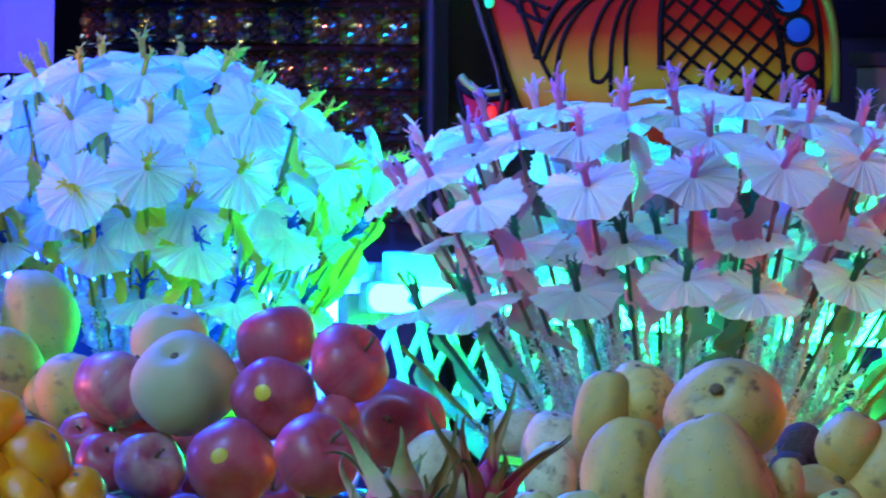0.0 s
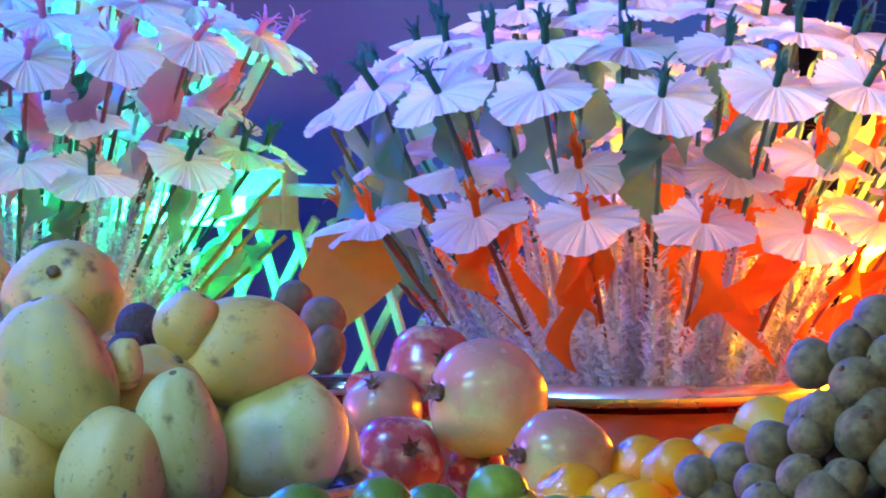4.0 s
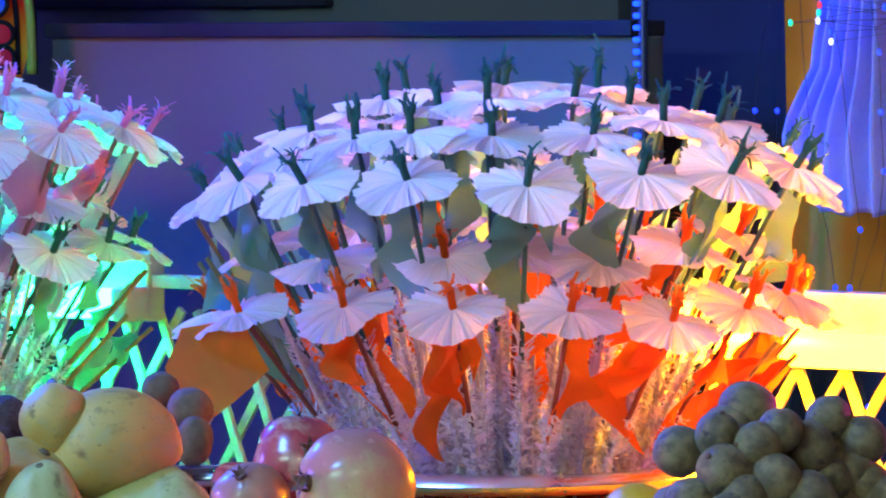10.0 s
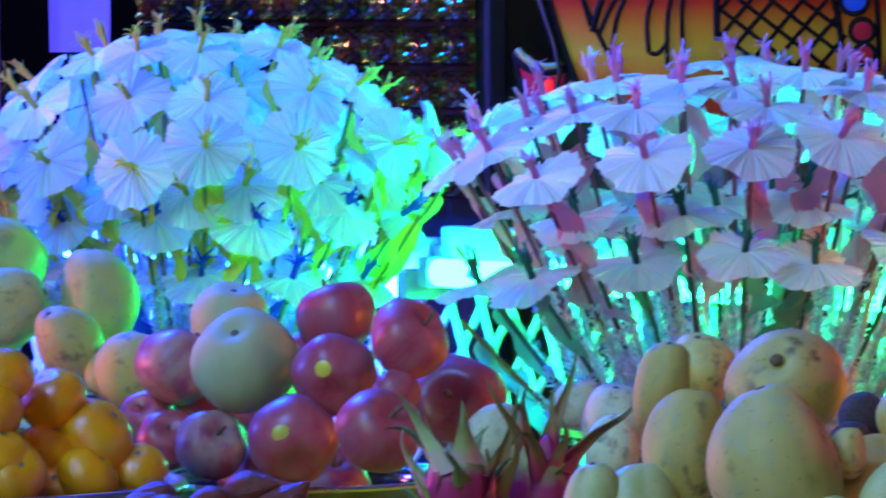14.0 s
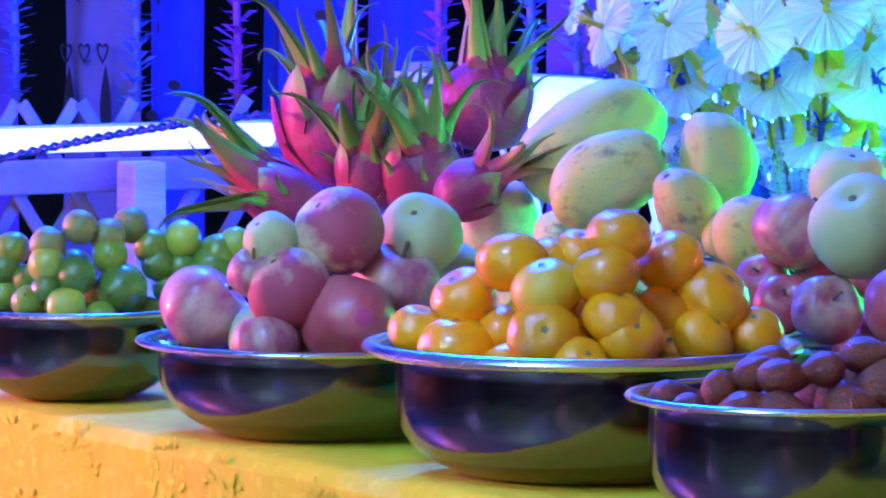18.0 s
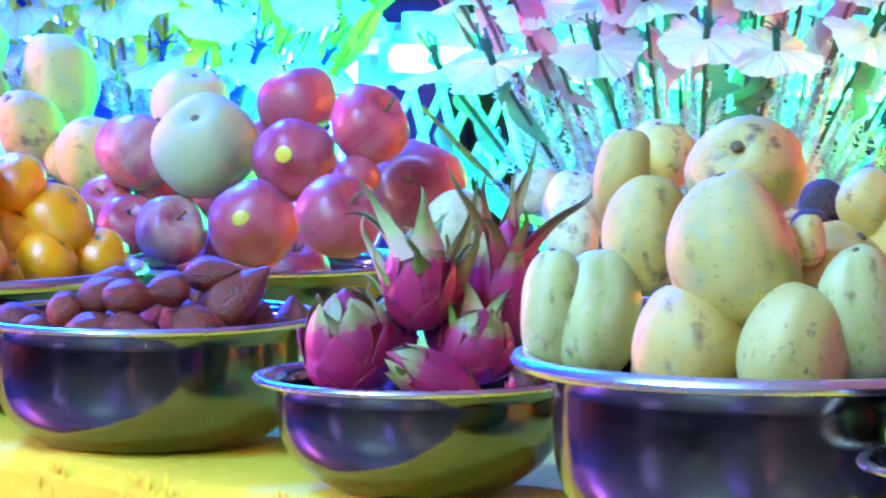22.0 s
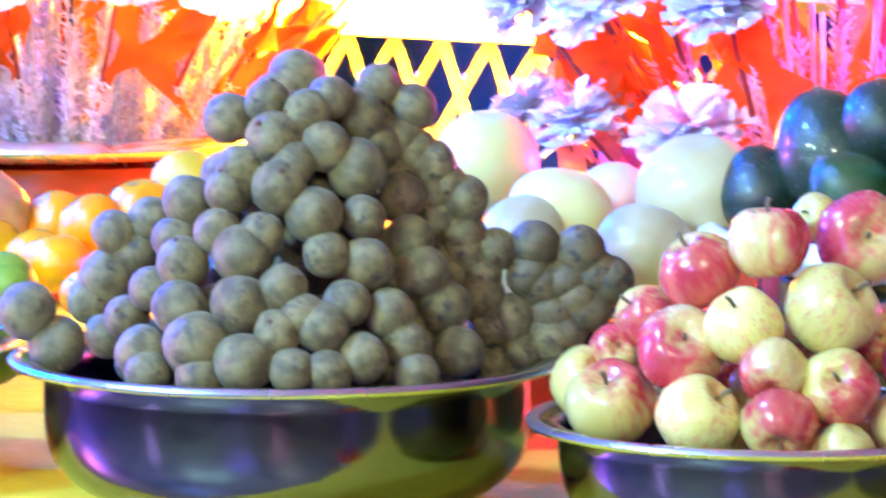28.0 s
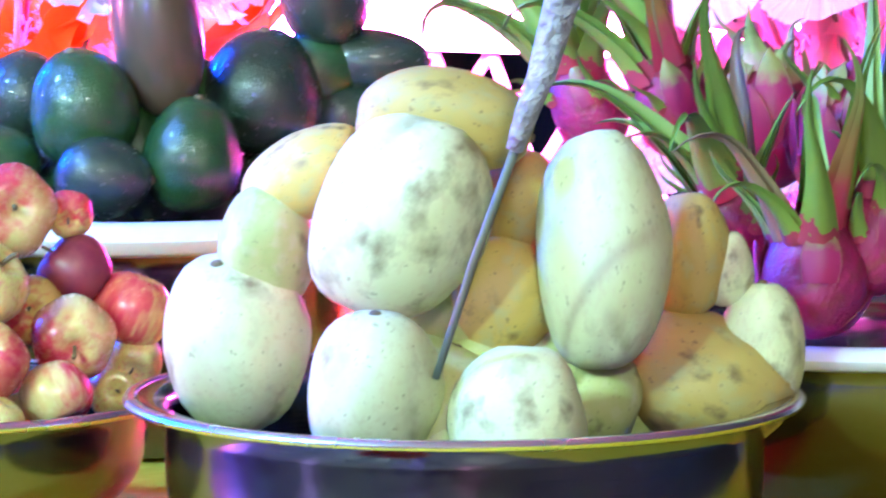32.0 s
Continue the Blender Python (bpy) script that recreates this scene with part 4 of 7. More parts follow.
LIME_L += [
    (4.6, 8.4, 2.3, 1.6, 1.5, 0, 'd'),
    (6.9, 12.5, 4.4, 2.5, 1.7, 0, 'd'),
    (7.2, 13.0, 5.9, 2.3, 1.8, 0, 'g'),
    (8.0, 14.5, 6.9, 1.9, 1.6, 0, 'y'),
    (5.4, 9.8, 7.4, 2.1, 1.8, 0, 'y'),
    (5.4, 9.8, 4.5, 1.6, 1.6, 0, 'd'),
    (6.0, 10.9, 2.2, 1.9, 1.8, 0, 'g'),
    (2.8, 5.2, 8.8, 2.0, 1.8, 0, 'b'),
    (4.0, -1.5, 8.9, 1.9, 1.7, 0, 'b'),
    (-1.3, -4.6, 3.2, 1.8, 1.6, 0, 'd'),
    (-3.4, -6.2, 4.3, 1.9, 1.8, 0, 'd'),
    (-3.5, -6.4, 1.5, 2.0, 1.8, 0, 'g'),
    (-3.0, -5.5, 6.4, 1.9, 1.7, 0, 'g'),
]
PEACH = [
    (-5.5, -9, 3.1, 4.6, 4.6, 0, 'k'),
    (5.4, -6.2, 5.9, 4.1, 4.1, 0, 'p'),
    (5.8, -0.8, 11.2, 4.3, 3.9, 0, 'p'),
    (2.8, -6.6, 10.4, 2.7, 2.5, 0, 'w'),
    (5.3, 8.6, 10.5, 4.1, 4.1, 0, 'w'),
    (6.6, 5.1, 6.1, 4.3, 3.9, 0, 'k'),
    (9, -1.6, 2.5, 4.8, 3.4, 0, 's'),
    (5.9, -9, 0.7, 3.2, 2.7, 0, 'k'),
    (2.9, -8.4, 7.3, 2.6, 2.6, 0, 'k'),
    (0.1, 15.4, 5.4, 3.9, 3.9, 0, 'w'),
]
TANG = [
    (-8.3, -12.2, 1.6, 2.8, 2.6, 0, 't'),
    (-6.0, -8.8, 4.6, 3.1, 3.0, 0, 't'),
    (-3.6, -11.1, 0.3, 3.6, 2.6, 0, 't'),
    (-0.1, -7.5, 8.1, 3.3, 2.6, 0, 't'),
    (4.8, -7.1, 6.1, 3.2, 2.7, 0, 'y'),
    (6.5, -8.5, 2.1, 3.4, 3.1, 0, 't'),
    (-2.5, -7.2, 1.8, 2.6, 2.6, 0, 't'),
    (7.4, -2.7, 7.4, 3.2, 2.6, 0, 't'),
    (6.3, -0.5, 10.6, 3.0, 2.6, 0, 't'),
    (1.3, -1.2, 8.8, 2.6, 2.6, 0, 't'),
    (9.4, -2.9, 3.7, 3.0, 2.6, 0, 't'),
    (10.5, -2.1, 2.1, 2.6, 3.0, 0, 't'),
    (4.4, 6.4, 8.0, 3.2, 2.8, 0, 't'),
]
TANG += [
    (5.5, 5.1, 3.8, 2.6, 2.6, 0, 't'),
    (6.5, 9.6, 4.7, 3.7, 3.1, 0, 't'),
    (8.4, 7.2, 1.3, 3.0, 2.7, 0, 't'),
    (8.7, 12.7, 1.6, 2.6, 2.7, 0, 't'),
    (9.7, -6.8, -0.2, 2.6, 2.6, 0, 't'),
    (2.4, -1.3, 1.7, 2.6, 2.6, 0, 't'),
    (0.0, -3.1, 8.0, 2.6, 2.6, 0, 't'),
    (6.2, 5.4, 0.8, 2.6, 2.6, 0, 't'),
]
SALAK = [
    (-6.5, -8.7, 0.1, 1.5, 1.4, 0, 'a'),
    (1.0, -9.1, 1.0, 1.4, 2.0, 10, 'a'),
    (1.3, -9.9, -1.5, 2.7, 1.1, 5, 'a'),
    (2.9, -7.1, 2.8, 1.9, 1.4, -10, 'a'),
    (5.4, -5.7, 2.6, 2.3, 1.4, -8, 'a'),
    (4.6, -8.9, -0.0, 2.5, 1.5, 8, 'a'),
    (7.1, -7.0, -0.4, 2.5, 1.8, 20, 'a'),
    (6.7, -3.0, 3.2, 1.6, 1.3, 0, 'a'),
    (6.2, 1.9, 4.2, 2.1, 1.4, 0, 'a'),
    (7.8, 2.9, 2.0, 3.5, 1.9, -12, 'a'),
    (9.8, -2.2, -0.0, 2.3, 1.9, 30, 'a'),
    (7.5, 6.6, -1.3, 2.0, 1.5, -35, 'a'),
    (9.7, 2.5, -1.4, 1.9, 1.3, -20, 'a'),
]
SALAK += [
    (7.2, 9.7, -0.2, 1.6, 1.7, 0, 'a'),
    (9.2, -3.8, -1.9, 2.5, 1.0, 0, 'a'),
    (-1.7, -9.9, -0.6, 1.5, 1.4, 0, 'a'),
    (2.6, -0.4, 0.7, 1.9, 1.3, 0, 'a'),
    (6.1, 6.1, 0.1, 1.9, 1.3, 0, 'a'),
    (-0.3, -3.3, 3.2, 1.9, 1.1, 0, 'a'),
]
MANGO_M = [
    (-9.7, -10.2, 3.4, 3.2, 4.8, 5, 'g'),
    (-11.9, -12.5, 3.6, 2.4, 4.8, 2, 'g'),
    (-11.8, -2.2, 14.2, 2.5, 2.7, 0, 'm'),
    (-12.9, -4.9, 13.2, 2.1, 3.5, 12, 'm'),
    (-2.9, -1.7, 13.7, 4.2, 3.9, -20, 'h'),
    (-8.5, -6, 9.1, 2.9, 4.2, 6, 'm'),
    (2.9, -7.8, 8.7, 4.3, 5.6, -14, 'm'),
    (1.1, -11.4, 1.7, 3.8, 4.7, 0, 'n'),
    (8.4, -7.2, 1.7, 3.8, 5, 14, 's'),
    (10.6, -3, 4.4, 3.1, 5.1, -8, 'g'),
    (6.8, 7.2, 9.4, 4.9, 3.6, 8, 'n'),
    (8.4, 8.8, 3.5, 4.4, 5, 38, 'g'),
    (7.3, 16.3, 1.1, 1.4, 3, 0, 'w'),
]
MANGO_M += [
    (5.5, -3.5, 9.4, 1.3, 1.8, 0, 'm'),
    (4.7, 3.7, 11.4, 2.4, 2.6, 20, 'n'),
]
LIME_R = [
    (-7.7, -7.3, 1.9, 2.1, 1.8, 0, 'g'),
    (-2.8, -8.2, 2.0, 2.7, 2.1, 0, 'b'),
    (-2.1, -6.4, 4.9, 2.5, 1.7, 0, 'd'),
    (2.2, -7.5, 3.2, 2.2, 1.8, 0, 'g'),
    (3.8, -4.8, 5.8, 2.5, 2.0, 0, 'd'),
    (4.1, -8.5, 0.8, 2.4, 1.6, 0, 'd'),
    (5.8, -4.9, 3.6, 2.0, 1.5, 0, 'g'),
    (7.3, -4.9, 1.8, 2.4, 2.0, 0, 'y'),
    (3.3, 1.1, 5.1, 2.0, 1.6, 0, 'd'),
    (7.5, 1.2, 3.6, 2.6, 2.2, 0, 'y'),
    (5.3, 5.0, 6.2, 2.4, 1.8, 0, 'g'),
    (3.4, 0.9, 4.0, 1.8, 1.5, 0, 'y'),
    (9.5, -1.9, 0.5, 2.4, 1.6, 0, 'd'),
]
LIME_R += [
    (0.9, -2.2, 1.8, 1.8, 1.6, 0, 'd'),
    (4.6, 1.7, 1.6, 1.8, 1.6, 0, 'd'),
    (6.0, 5.6, 4.8, 2.3, 2.1, 0, 'y'),
    (9.7, 9.2, 3.8, 2.4, 2.1, 0, 'g'),
    (8.2, 7.7, 4.2, 2.0, 1.9, 0, 'g'),
    (7.6, 7.1, 1.2, 2.5, 2.2, 0, 'd'),
    (9.6, 1.9, 0.3, 2.2, 2.0, 0, 'd'),
    (9.2, 8.7, -1.0, 2.0, 1.8, 0, 'g'),
    (5.1, 1.8, -0.7, 2.2, 1.9, 0, 'd'),
    (3.0, 0.8, 5.2, 2.0, 1.9, 0, 'd'),
]
LONG_TOP = [
    (-0.8, -4.9, 16.0, 1.6, 1.6, 0, 'l'),
    (1.6, -4.1, 17.1, 1.4, 1.4, 0, 'l'),
    (3.8, -2.9, 16.5, 1.4, 1.4, 0, 'l'),
    (4.2, -1.0, 17.3, 1.4, 1.4, 0, 'l'),
    (4.6, 3.6, 17.8, 1.4, 1.4, 0, 'l'),
    (6.3, 4.9, 16.4, 1.5, 1.5, 0, 'l'),
    (4.7, 1.4, 16.1, 1.6, 1.6, 0, 'l'),
    (2.7, -4.8, 14.9, 1.7, 1.7, 0, 'l'),
    (5.1, -2.7, 14.4, 1.6, 1.6, 0, 'l'),
    (5.5, 4.3, 14.4, 1.7, 1.7, 0, 'l'),
    (6.4, -1.1, 12.9, 1.9, 1.9, 0, 'l'),
    (7.1, 5.6, 12.7, 1.7, 1.7, 0, 'l'),
    (1.2, -6.3, 13.1, 1.4, 1.4, 0, 'l'),
]
LONG_TOP += [
    (3.9, -5.8, 12.0, 1.7, 1.7, 0, 'l'),
    (6.0, -4.9, 10.3, 1.7, 1.7, 0, 'l'),
    (7.6, -2.0, 10.0, 1.4, 1.4, 0, 'l'),
    (6.8, 2.9, 10.9, 1.5, 1.5, 0, 'l'),
    (8.8, 6.9, 10.5, 1.6, 1.6, 0, 'l'),
    (0.8, -7.1, 11.6, 1.4, 1.4, 0, 'l'),
    (7.2, -5.2, 7.9, 1.4, 1.4, 0, 'l'),
    (8.0, 6.2, 11.4, 1.4, 1.4, 0, 'l'),
    (4.1, -4.7, 13.4, 1.4, 1.4, 0, 'l'),
    (5.4, 2.4, 14.1, 1.4, 1.4, 0, 'l'),
    (4.5, 3.6, 15.0, 1.6, 1.6, 0, 'l'),
    (6.2, 4.9, 13.6, 1.6, 1.6, 0, 'l'),
    (3.2, 1.1, 15.1, 1.6, 1.6, 0, 'l'),
]
LONG_TOP += [
    (1.8, -0.5, 13.7, 1.6, 1.6, 0, 'l'),
    (5.3, 2.6, 10.8, 1.6, 1.6, 0, 'l'),
    (7.4, 5.8, 9.2, 1.6, 1.6, 0, 'l'),
    (8.8, 6.9, 7.1, 1.6, 1.6, 0, 'l'),
    (7.1, 3.2, 4.4, 1.6, 1.6, 0, 'l'),
    (9.7, 7.6, 4.2, 1.6, 1.6, 0, 'l'),
    (4.3, 1.0, 8.7, 1.6, 1.6, 0, 'l'),
    (8.0, 6.3, 6.3, 1.6, 1.6, 0, 'l'),
    (5.4, 4.2, 12.5, 1.6, 1.6, 0, 'l'),
    (7.1, 5.6, 11.1, 1.6, 1.6, 0, 'l'),
]
LONG_LEFT = [
    (-8.7, -6.8, 8.4, 1.4, 1.4, 0, 'l'),
    (-6.8, -5.4, 9.3, 1.4, 1.4, 0, 'l'),
    (-2.2, -7.2, 10.8, 1.6, 1.6, 0, 'l'),
    (-2.6, -8.2, 8.5, 1.4, 1.4, 0, 'l'),
    (-7.7, -6.0, 7.1, 1.4, 1.4, 0, 'l'),
    (-9.1, -7.1, 5.5, 1.7, 1.7, 0, 'l'),
    (-1.1, -9.2, 7.1, 1.6, 1.6, 0, 'l'),
    (0.9, -8.3, 9.2, 1.4, 1.4, 0, 'l'),
    (3.0, -8.4, 7.9, 1.8, 1.8, 0, 'l'),
    (3.8, -7.4, 9.1, 1.4, 1.4, 0, 'l'),
    (-3.3, -9.6, 5.4, 1.4, 1.4, 0, 'l'),
    (-0.2, -10.6, 4.5, 1.7, 1.7, 0, 'l'),
    (3.8, -9.6, 4.9, 1.8, 1.8, 0, 'l'),
]
LONG_LEFT += [
    (5.9, -8.0, 5.9, 1.5, 1.5, 0, 'l'),
    (-7.4, -9.1, 2.1, 1.4, 1.4, 0, 'l'),
    (-2.4, -11.7, 1.7, 1.6, 1.6, 0, 'l'),
    (1.8, -11.5, 2.4, 2.0, 2.0, 0, 'l'),
    (5.1, -10.9, 1.5, 1.8, 1.8, 0, 'l'),
    (6.4, -9.2, 3.3, 1.4, 1.4, 0, 'l'),
    (8.4, -7.2, 3.6, 1.6, 1.6, 0, 'l'),
    (7.8, -9.5, 1.1, 1.4, 1.4, 0, 'l'),
    (-11.6, -9.2, 1.2, 1.8, 1.8, 0, 'l'),
    (-13.1, -10.3, 3.3, 1.8, 1.8, 0, 'l'),
    (9.4, -7.9, 0.9, 1.4, 1.4, 0, 'l'),
    (10.5, -5.8, 1.7, 1.5, 1.5, 0, 'l'),
    (2.6, -12.2, 0.6, 1.4, 1.4, 0, 'l'),
]
LONG_LEFT += [
    (-9.9, -7.8, 4.0, 1.4, 1.4, 0, 'l'),
    (-5.2, -9.8, 3.5, 1.4, 1.4, 0, 'l'),
    (-1.3, -12.5, 0.5, 1.4, 1.4, 0, 'l'),
    (7.3, -7.8, 4.3, 1.4, 1.4, 0, 'l'),
]
LONG_RIGHT = [
    (8.7, -3.1, 7.2, 1.6, 1.6, 0, 'l'),
    (9.5, 1.5, 6.4, 1.7, 1.7, 0, 'l'),
    (8.7, 6.8, 8.3, 1.6, 1.6, 0, 'l'),
    (9.7, 7.6, 5.7, 1.4, 1.4, 0, 'l'),
    (8.5, 1.6, 8.4, 1.5, 1.5, 0, 'l'),
    (8.9, -5.3, 5.0, 1.4, 1.4, 0, 'l'),
    (10.3, -2.8, 4.2, 1.5, 1.5, 0, 'l'),
    (10.4, 2.7, 4.1, 1.7, 1.7, 0, 'l'),
    (11.4, -2.4, 2.3, 1.4, 1.4, 0, 'l'),
    (11.9, 2.3, 1.4, 1.6, 1.6, 0, 'l'),
    (11.3, 8.9, 2.9, 1.5, 1.5, 0, 'l'),
    (13.3, 10.5, 1.7, 1.6, 1.6, 0, 'l'),
    (10.6, 8.3, -0.2, 1.4, 1.4, 0, 'l'),
]
LONG_RIGHT += [
    (12.3, -2.7, 0.5, 1.4, 1.4, 0, 'l'),
    (10.2, 8.0, 2.3, 1.4, 1.4, 0, 'l'),
    (11.7, 9.2, 0.7, 1.4, 1.4, 0, 'l'),
    (10.4, 8.2, 7.3, 1.4, 1.4, 0, 'l'),
    (12.5, 9.8, 7.6, 1.5, 1.5, 0, 'k'),
    (14.8, 11.6, 7.1, 1.6, 1.6, 0, 'k'),
    (16.3, 12.8, 5.3, 1.5, 1.5, 0, 'k'),
    (12.8, 10.1, 5.1, 1.5, 1.5, 0, 'k'),
    (15.1, 11.9, 3.5, 1.5, 1.5, 0, 'k'),
    (14.0, 11.0, 2.0, 1.4, 1.4, 0, 'k'),
    (14.0, 11.0, 5.3, 1.5, 1.5, 0, 'k'),
    (15.5, 12.2, 5.7, 1.5, 1.5, 0, 'k'),
    (13.4, 10.6, 3.3, 1.5, 1.5, 0, 'k'),
]
LONG_RIGHT += [
    (14.6, 11.4, 4.2, 1.5, 1.5, 0, 'k'),
    (12.3, 9.6, 5.6, 1.5, 1.5, 0, 'k'),
]
APPLE = [
    (-9.7, -6.3, 2.5, 2.4, 2.1, 0, 'r'),
    (-6.8, -8.1, 1.7, 2.8, 2.3, 0, 'r'),
    (1.2, -10.5, 1.8, 2.6, 2.1, 0, 'y'),
    (5.9, -8.9, 1.5, 2.3, 1.7, 0, 'r'),
    (-1.5, -8.4, 5.4, 2.7, 2.6, 0, 'm'),
    (2.3, -7.4, 7.0, 2.4, 2.2, 0, 'y'),
    (-1.9, -5.9, 9.9, 2.5, 1.9, 0, 'r'),
    (-6.8, -4.4, 6.6, 1.7, 2.0, 0, 'r'),
    (2.3, -4.7, 11.8, 2.5, 2.5, 0, 'm'),
    (6.2, -3.7, 7.9, 2.9, 2.7, 0, 'y'),
    (5.1, 1.3, 11.7, 2.9, 2.6, 0, 'm'),
    (7.3, 4.7, 11.3, 1.5, 1.4, 0, 'r'),
    (7.6, 4.9, 7.9, 2.3, 2.1, 0, 'd'),
]
APPLE += [
    (10.5, 6.8, 5.4, 2.1, 2.5, 0, 'r'),
    (9.1, 2.1, 4.1, 2.6, 2.5, 0, 'm'),
    (7.9, -5.6, 3.5, 2.4, 2.3, 0, 'r'),
    (4.7, -7.8, 4.5, 2.1, 1.9, 0, 'm'),
    (10.6, -2.3, 1.3, 2.2, 2.0, 0, 'm'),
    (9.7, 6.2, 0.4, 1.8, 1.7, 0, 'y'),
    (9.2, -6.8, 0.1, 1.7, 1.2, 0, 'y'),
    (-8.4, -5.4, 4.6, 1.6, 1.4, 0, 'm'),
    (2.4, 0.3, 12.9, 1.5, 1.5, 0, 'y'),
    (10.6, 6.8, 2.3, 1.7, 1.7, 0, 'y'),
    (-1.2, -3.6, 3.1, 1.5, 1.5, 0, 'm'),
    (6.1, 2.2, 5.6, 2.1, 2.1, 0, 'r'),
    (2.5, -1.0, 5.0, 2.1, 2.1, 0, 'r'),
]
MANGO_B = [
    (-12.0, -6.1, 3.3, 4.1, 5.2, -10, 'w'),
    (-0.6, -7.7, 11.6, 4.8, 6.1, 22, 'w'),
    (8.8, -0.8, 9.2, 3.8, 6.9, -3, 'w'),
    (0.2, -12.3, 2.3, 3.7, 4.7, 6, 'w'),
    (8.7, -9.8, 0.8, 3.8, 4.1, 0, 'w'),
    (12.0, 6.1, 1.6, 5.6, 3.8, -18, 'n'),
    (-9.9, -5.1, 9.0, 2.7, 3.7, 0, 'g'),
    (-8.3, -4.2, 13.3, 3.9, 2.4, 32, 'n'),
    (1.3, -5.1, 16.5, 5.2, 2.9, -8, 'n'),
    (3.6, -0.1, 12.0, 2.8, 2.8, 0, 'n'),
    (2.7, -1.5, 6.4, 3.1, 3.7, 0, 'n'),
    (11.3, 5.8, 8.5, 2.4, 3.7, 0, 'n'),
    (13.6, 6.9, 7.7, 1.6, 2.2, 0, 'w'),
]
MANGO_B += [
    (15.0, 7.7, 2.8, 2.5, 4.3, 5, 'w'),
    (0.7, -3.3, 0.4, 2.3, 3.6, 0, 'n'),
    (7.7, 0.8, 0.7, 2.6, 3.2, 0, 'g'),
]
MELON_MANGO = [
    (-4.1, -1, 26.3, 8.4, 5.5, 33, 'm'),
    (6.9, -6, 22.6, 6.6, 4.3, 27, 'm'),
    (14.7, 2, 24.7, 3.9, 5.3, -8, 'm'),
    (-11.1, -7, 17.6, 4.3, 4.4, 0, 'w'),
    (2, -8, 16.8, 3.2, 2.3, 0, 'w'),
    (18.4, -4, 19.9, 3.2, 4.8, -30, 'n'),
    (30.9, -5, 18.4, 4, 3.5, 22, 'n'),
    (22.5, -2, 17.7, 2.3, 2.6, 0, 'n'),
]
FUJI = [
    (2.2, -8, 21.4, 4.6, 5, 0, 'w'),
    (-13.7, -4, 19.9, 2.7, 4, 0, 'k'),
    (-15.8, 4, 24.1, 3.9, 1.6, 0, 'w'),
    (6, 0, 25.3, 3.8, 3.4, 0, 'a'),
    (19.1, -2, 23.9, 3.7, 3.8, 0, 'a'),
    (11.9, -5, 20.4, 4, 2.8, 0, 's'),
    (13.4, -11, 14.9, 4.2, 3.2, 0, 's'),
    (25.9, -11, 16.5, 3.8, 3.9, 0, 'a'),
    (1, -11, 13.7, 3.4, 2.8, 0, 'k'),
    (-9.8, -8, 13.4, 3, 2.4, 0, 'a'),
    (-17.3, -5, 15, 2.7, 1.8, 0, 'a'),
    (-14.1, -1, 16.5, 1.8, 2.2, 0, 'a'),
    (-0.2, 1, 21.6, 2.3, 1.8, 0, 'a'),
]
FUJI += [
    (19.6, -4, 19.2, 2.3, 1.7, 0, 'a'),
    (13.8, 8, 17.1, 4.8, 2.7, 0, 'a'),
    (-6.9, -0, 15.8, 2.1, 2.1, 0, 'a'),
]
POM = [
    (20.4, -6, 17, 4.5, 4.8, 0, 'w'),
    (7.1, 2, 17.8, 3.9, 3.7, 0, 'r'),
    (7.5, -4, 15.2, 3.6, 2.6, 0, 'b'),
    (15.7, -11, 12.3, 4, 3.1, 0, 'r'),
    (31.6, -10, 13.3, 4.3, 3.6, 0, 'w'),
    (-0.7, 3, 15.3, 2.8, 1.6, 0, 'r'),
    (18.3, -5, 11.3, 2.8, 1.9, 0, 'r'),
]
TANG2 = [
    (15.5, -6, 12.9, 2.6, 1.8, 0, 't'),
    (22.3, -10, 13.4, 2.6, 2, 0, 't'),
    (23.8, -6, 14.4, 2.6, 1.5, 0, 't'),
    (14.8, -13, 11.2, 2.8, 1.5, 0, 't'),
    (18.4, -12, 10.9, 2.5, 1.7, 0, 't'),
    (22.6, -14, 10.9, 2.7, 1.7, 0, 't'),
    (25, -1, 15.6, 3.4, 1.8, 0, 'y'),
    (26.7, -16, 9.3, 1.8, 1, 0, 't'),
]
MELON = [
    (5.6, -4, 19.1, 3.8, 3.8, 0, 'y'),
    (16.3, -10, 16.6, 3.8, 2.4, 0, 'y'),
    (16, -14, 15.7, 2.9, 1.7, 0, 'w'),
    (13.7, 0, 16.8, 2.8, 1.9, 0, 'k'),
    (23.9, -4, 18, 4.5, 3.8, 0, 'w'),
    (24.7, -12, 14.8, 3.5, 3, 0, 'w'),
]
AVO = [
    (-9.4, -3.6, 6.2, 4.4, 4.1, 0, 'd'),
    (1.6, -7.2, 8.1, 3.7, 4.1, 0, 'g'),
    (8.8, -4.9, 5.0, 3.4, 3.9, 0, 'g'),
    (8.7, 4.4, 8.6, 4.4, 4.3, 0, 'd'),
    (4.4, -9.1, 3.6, 3.3, 2.8, 0, 'd'),
    (-4.2, -8.7, 4.4, 3.0, 2.7, 0, 'g'),
    (12.9, 9.7, 6.8, 3.3, 2.7, 0, 'd'),
    (14.1, 10.4, 10.5, 4.1, 2.3, 0, 'd'),
    (5.0, -3.0, 13.6, 3.1, 6.3, 0, 'b'),
    (8.8, 4.7, 2.6, 2.3, 2.1, 0, 'd'),
    (-13.3, -5.9, 3.5, 3.1, 2.9, 0, 'd'),
    (-5.5, -2.9, 8.3, 3.1, 3.1, 0, 'd'),
    (11.1, 8.6, 9.9, 3.1, 2.7, 0, 'g'),
]
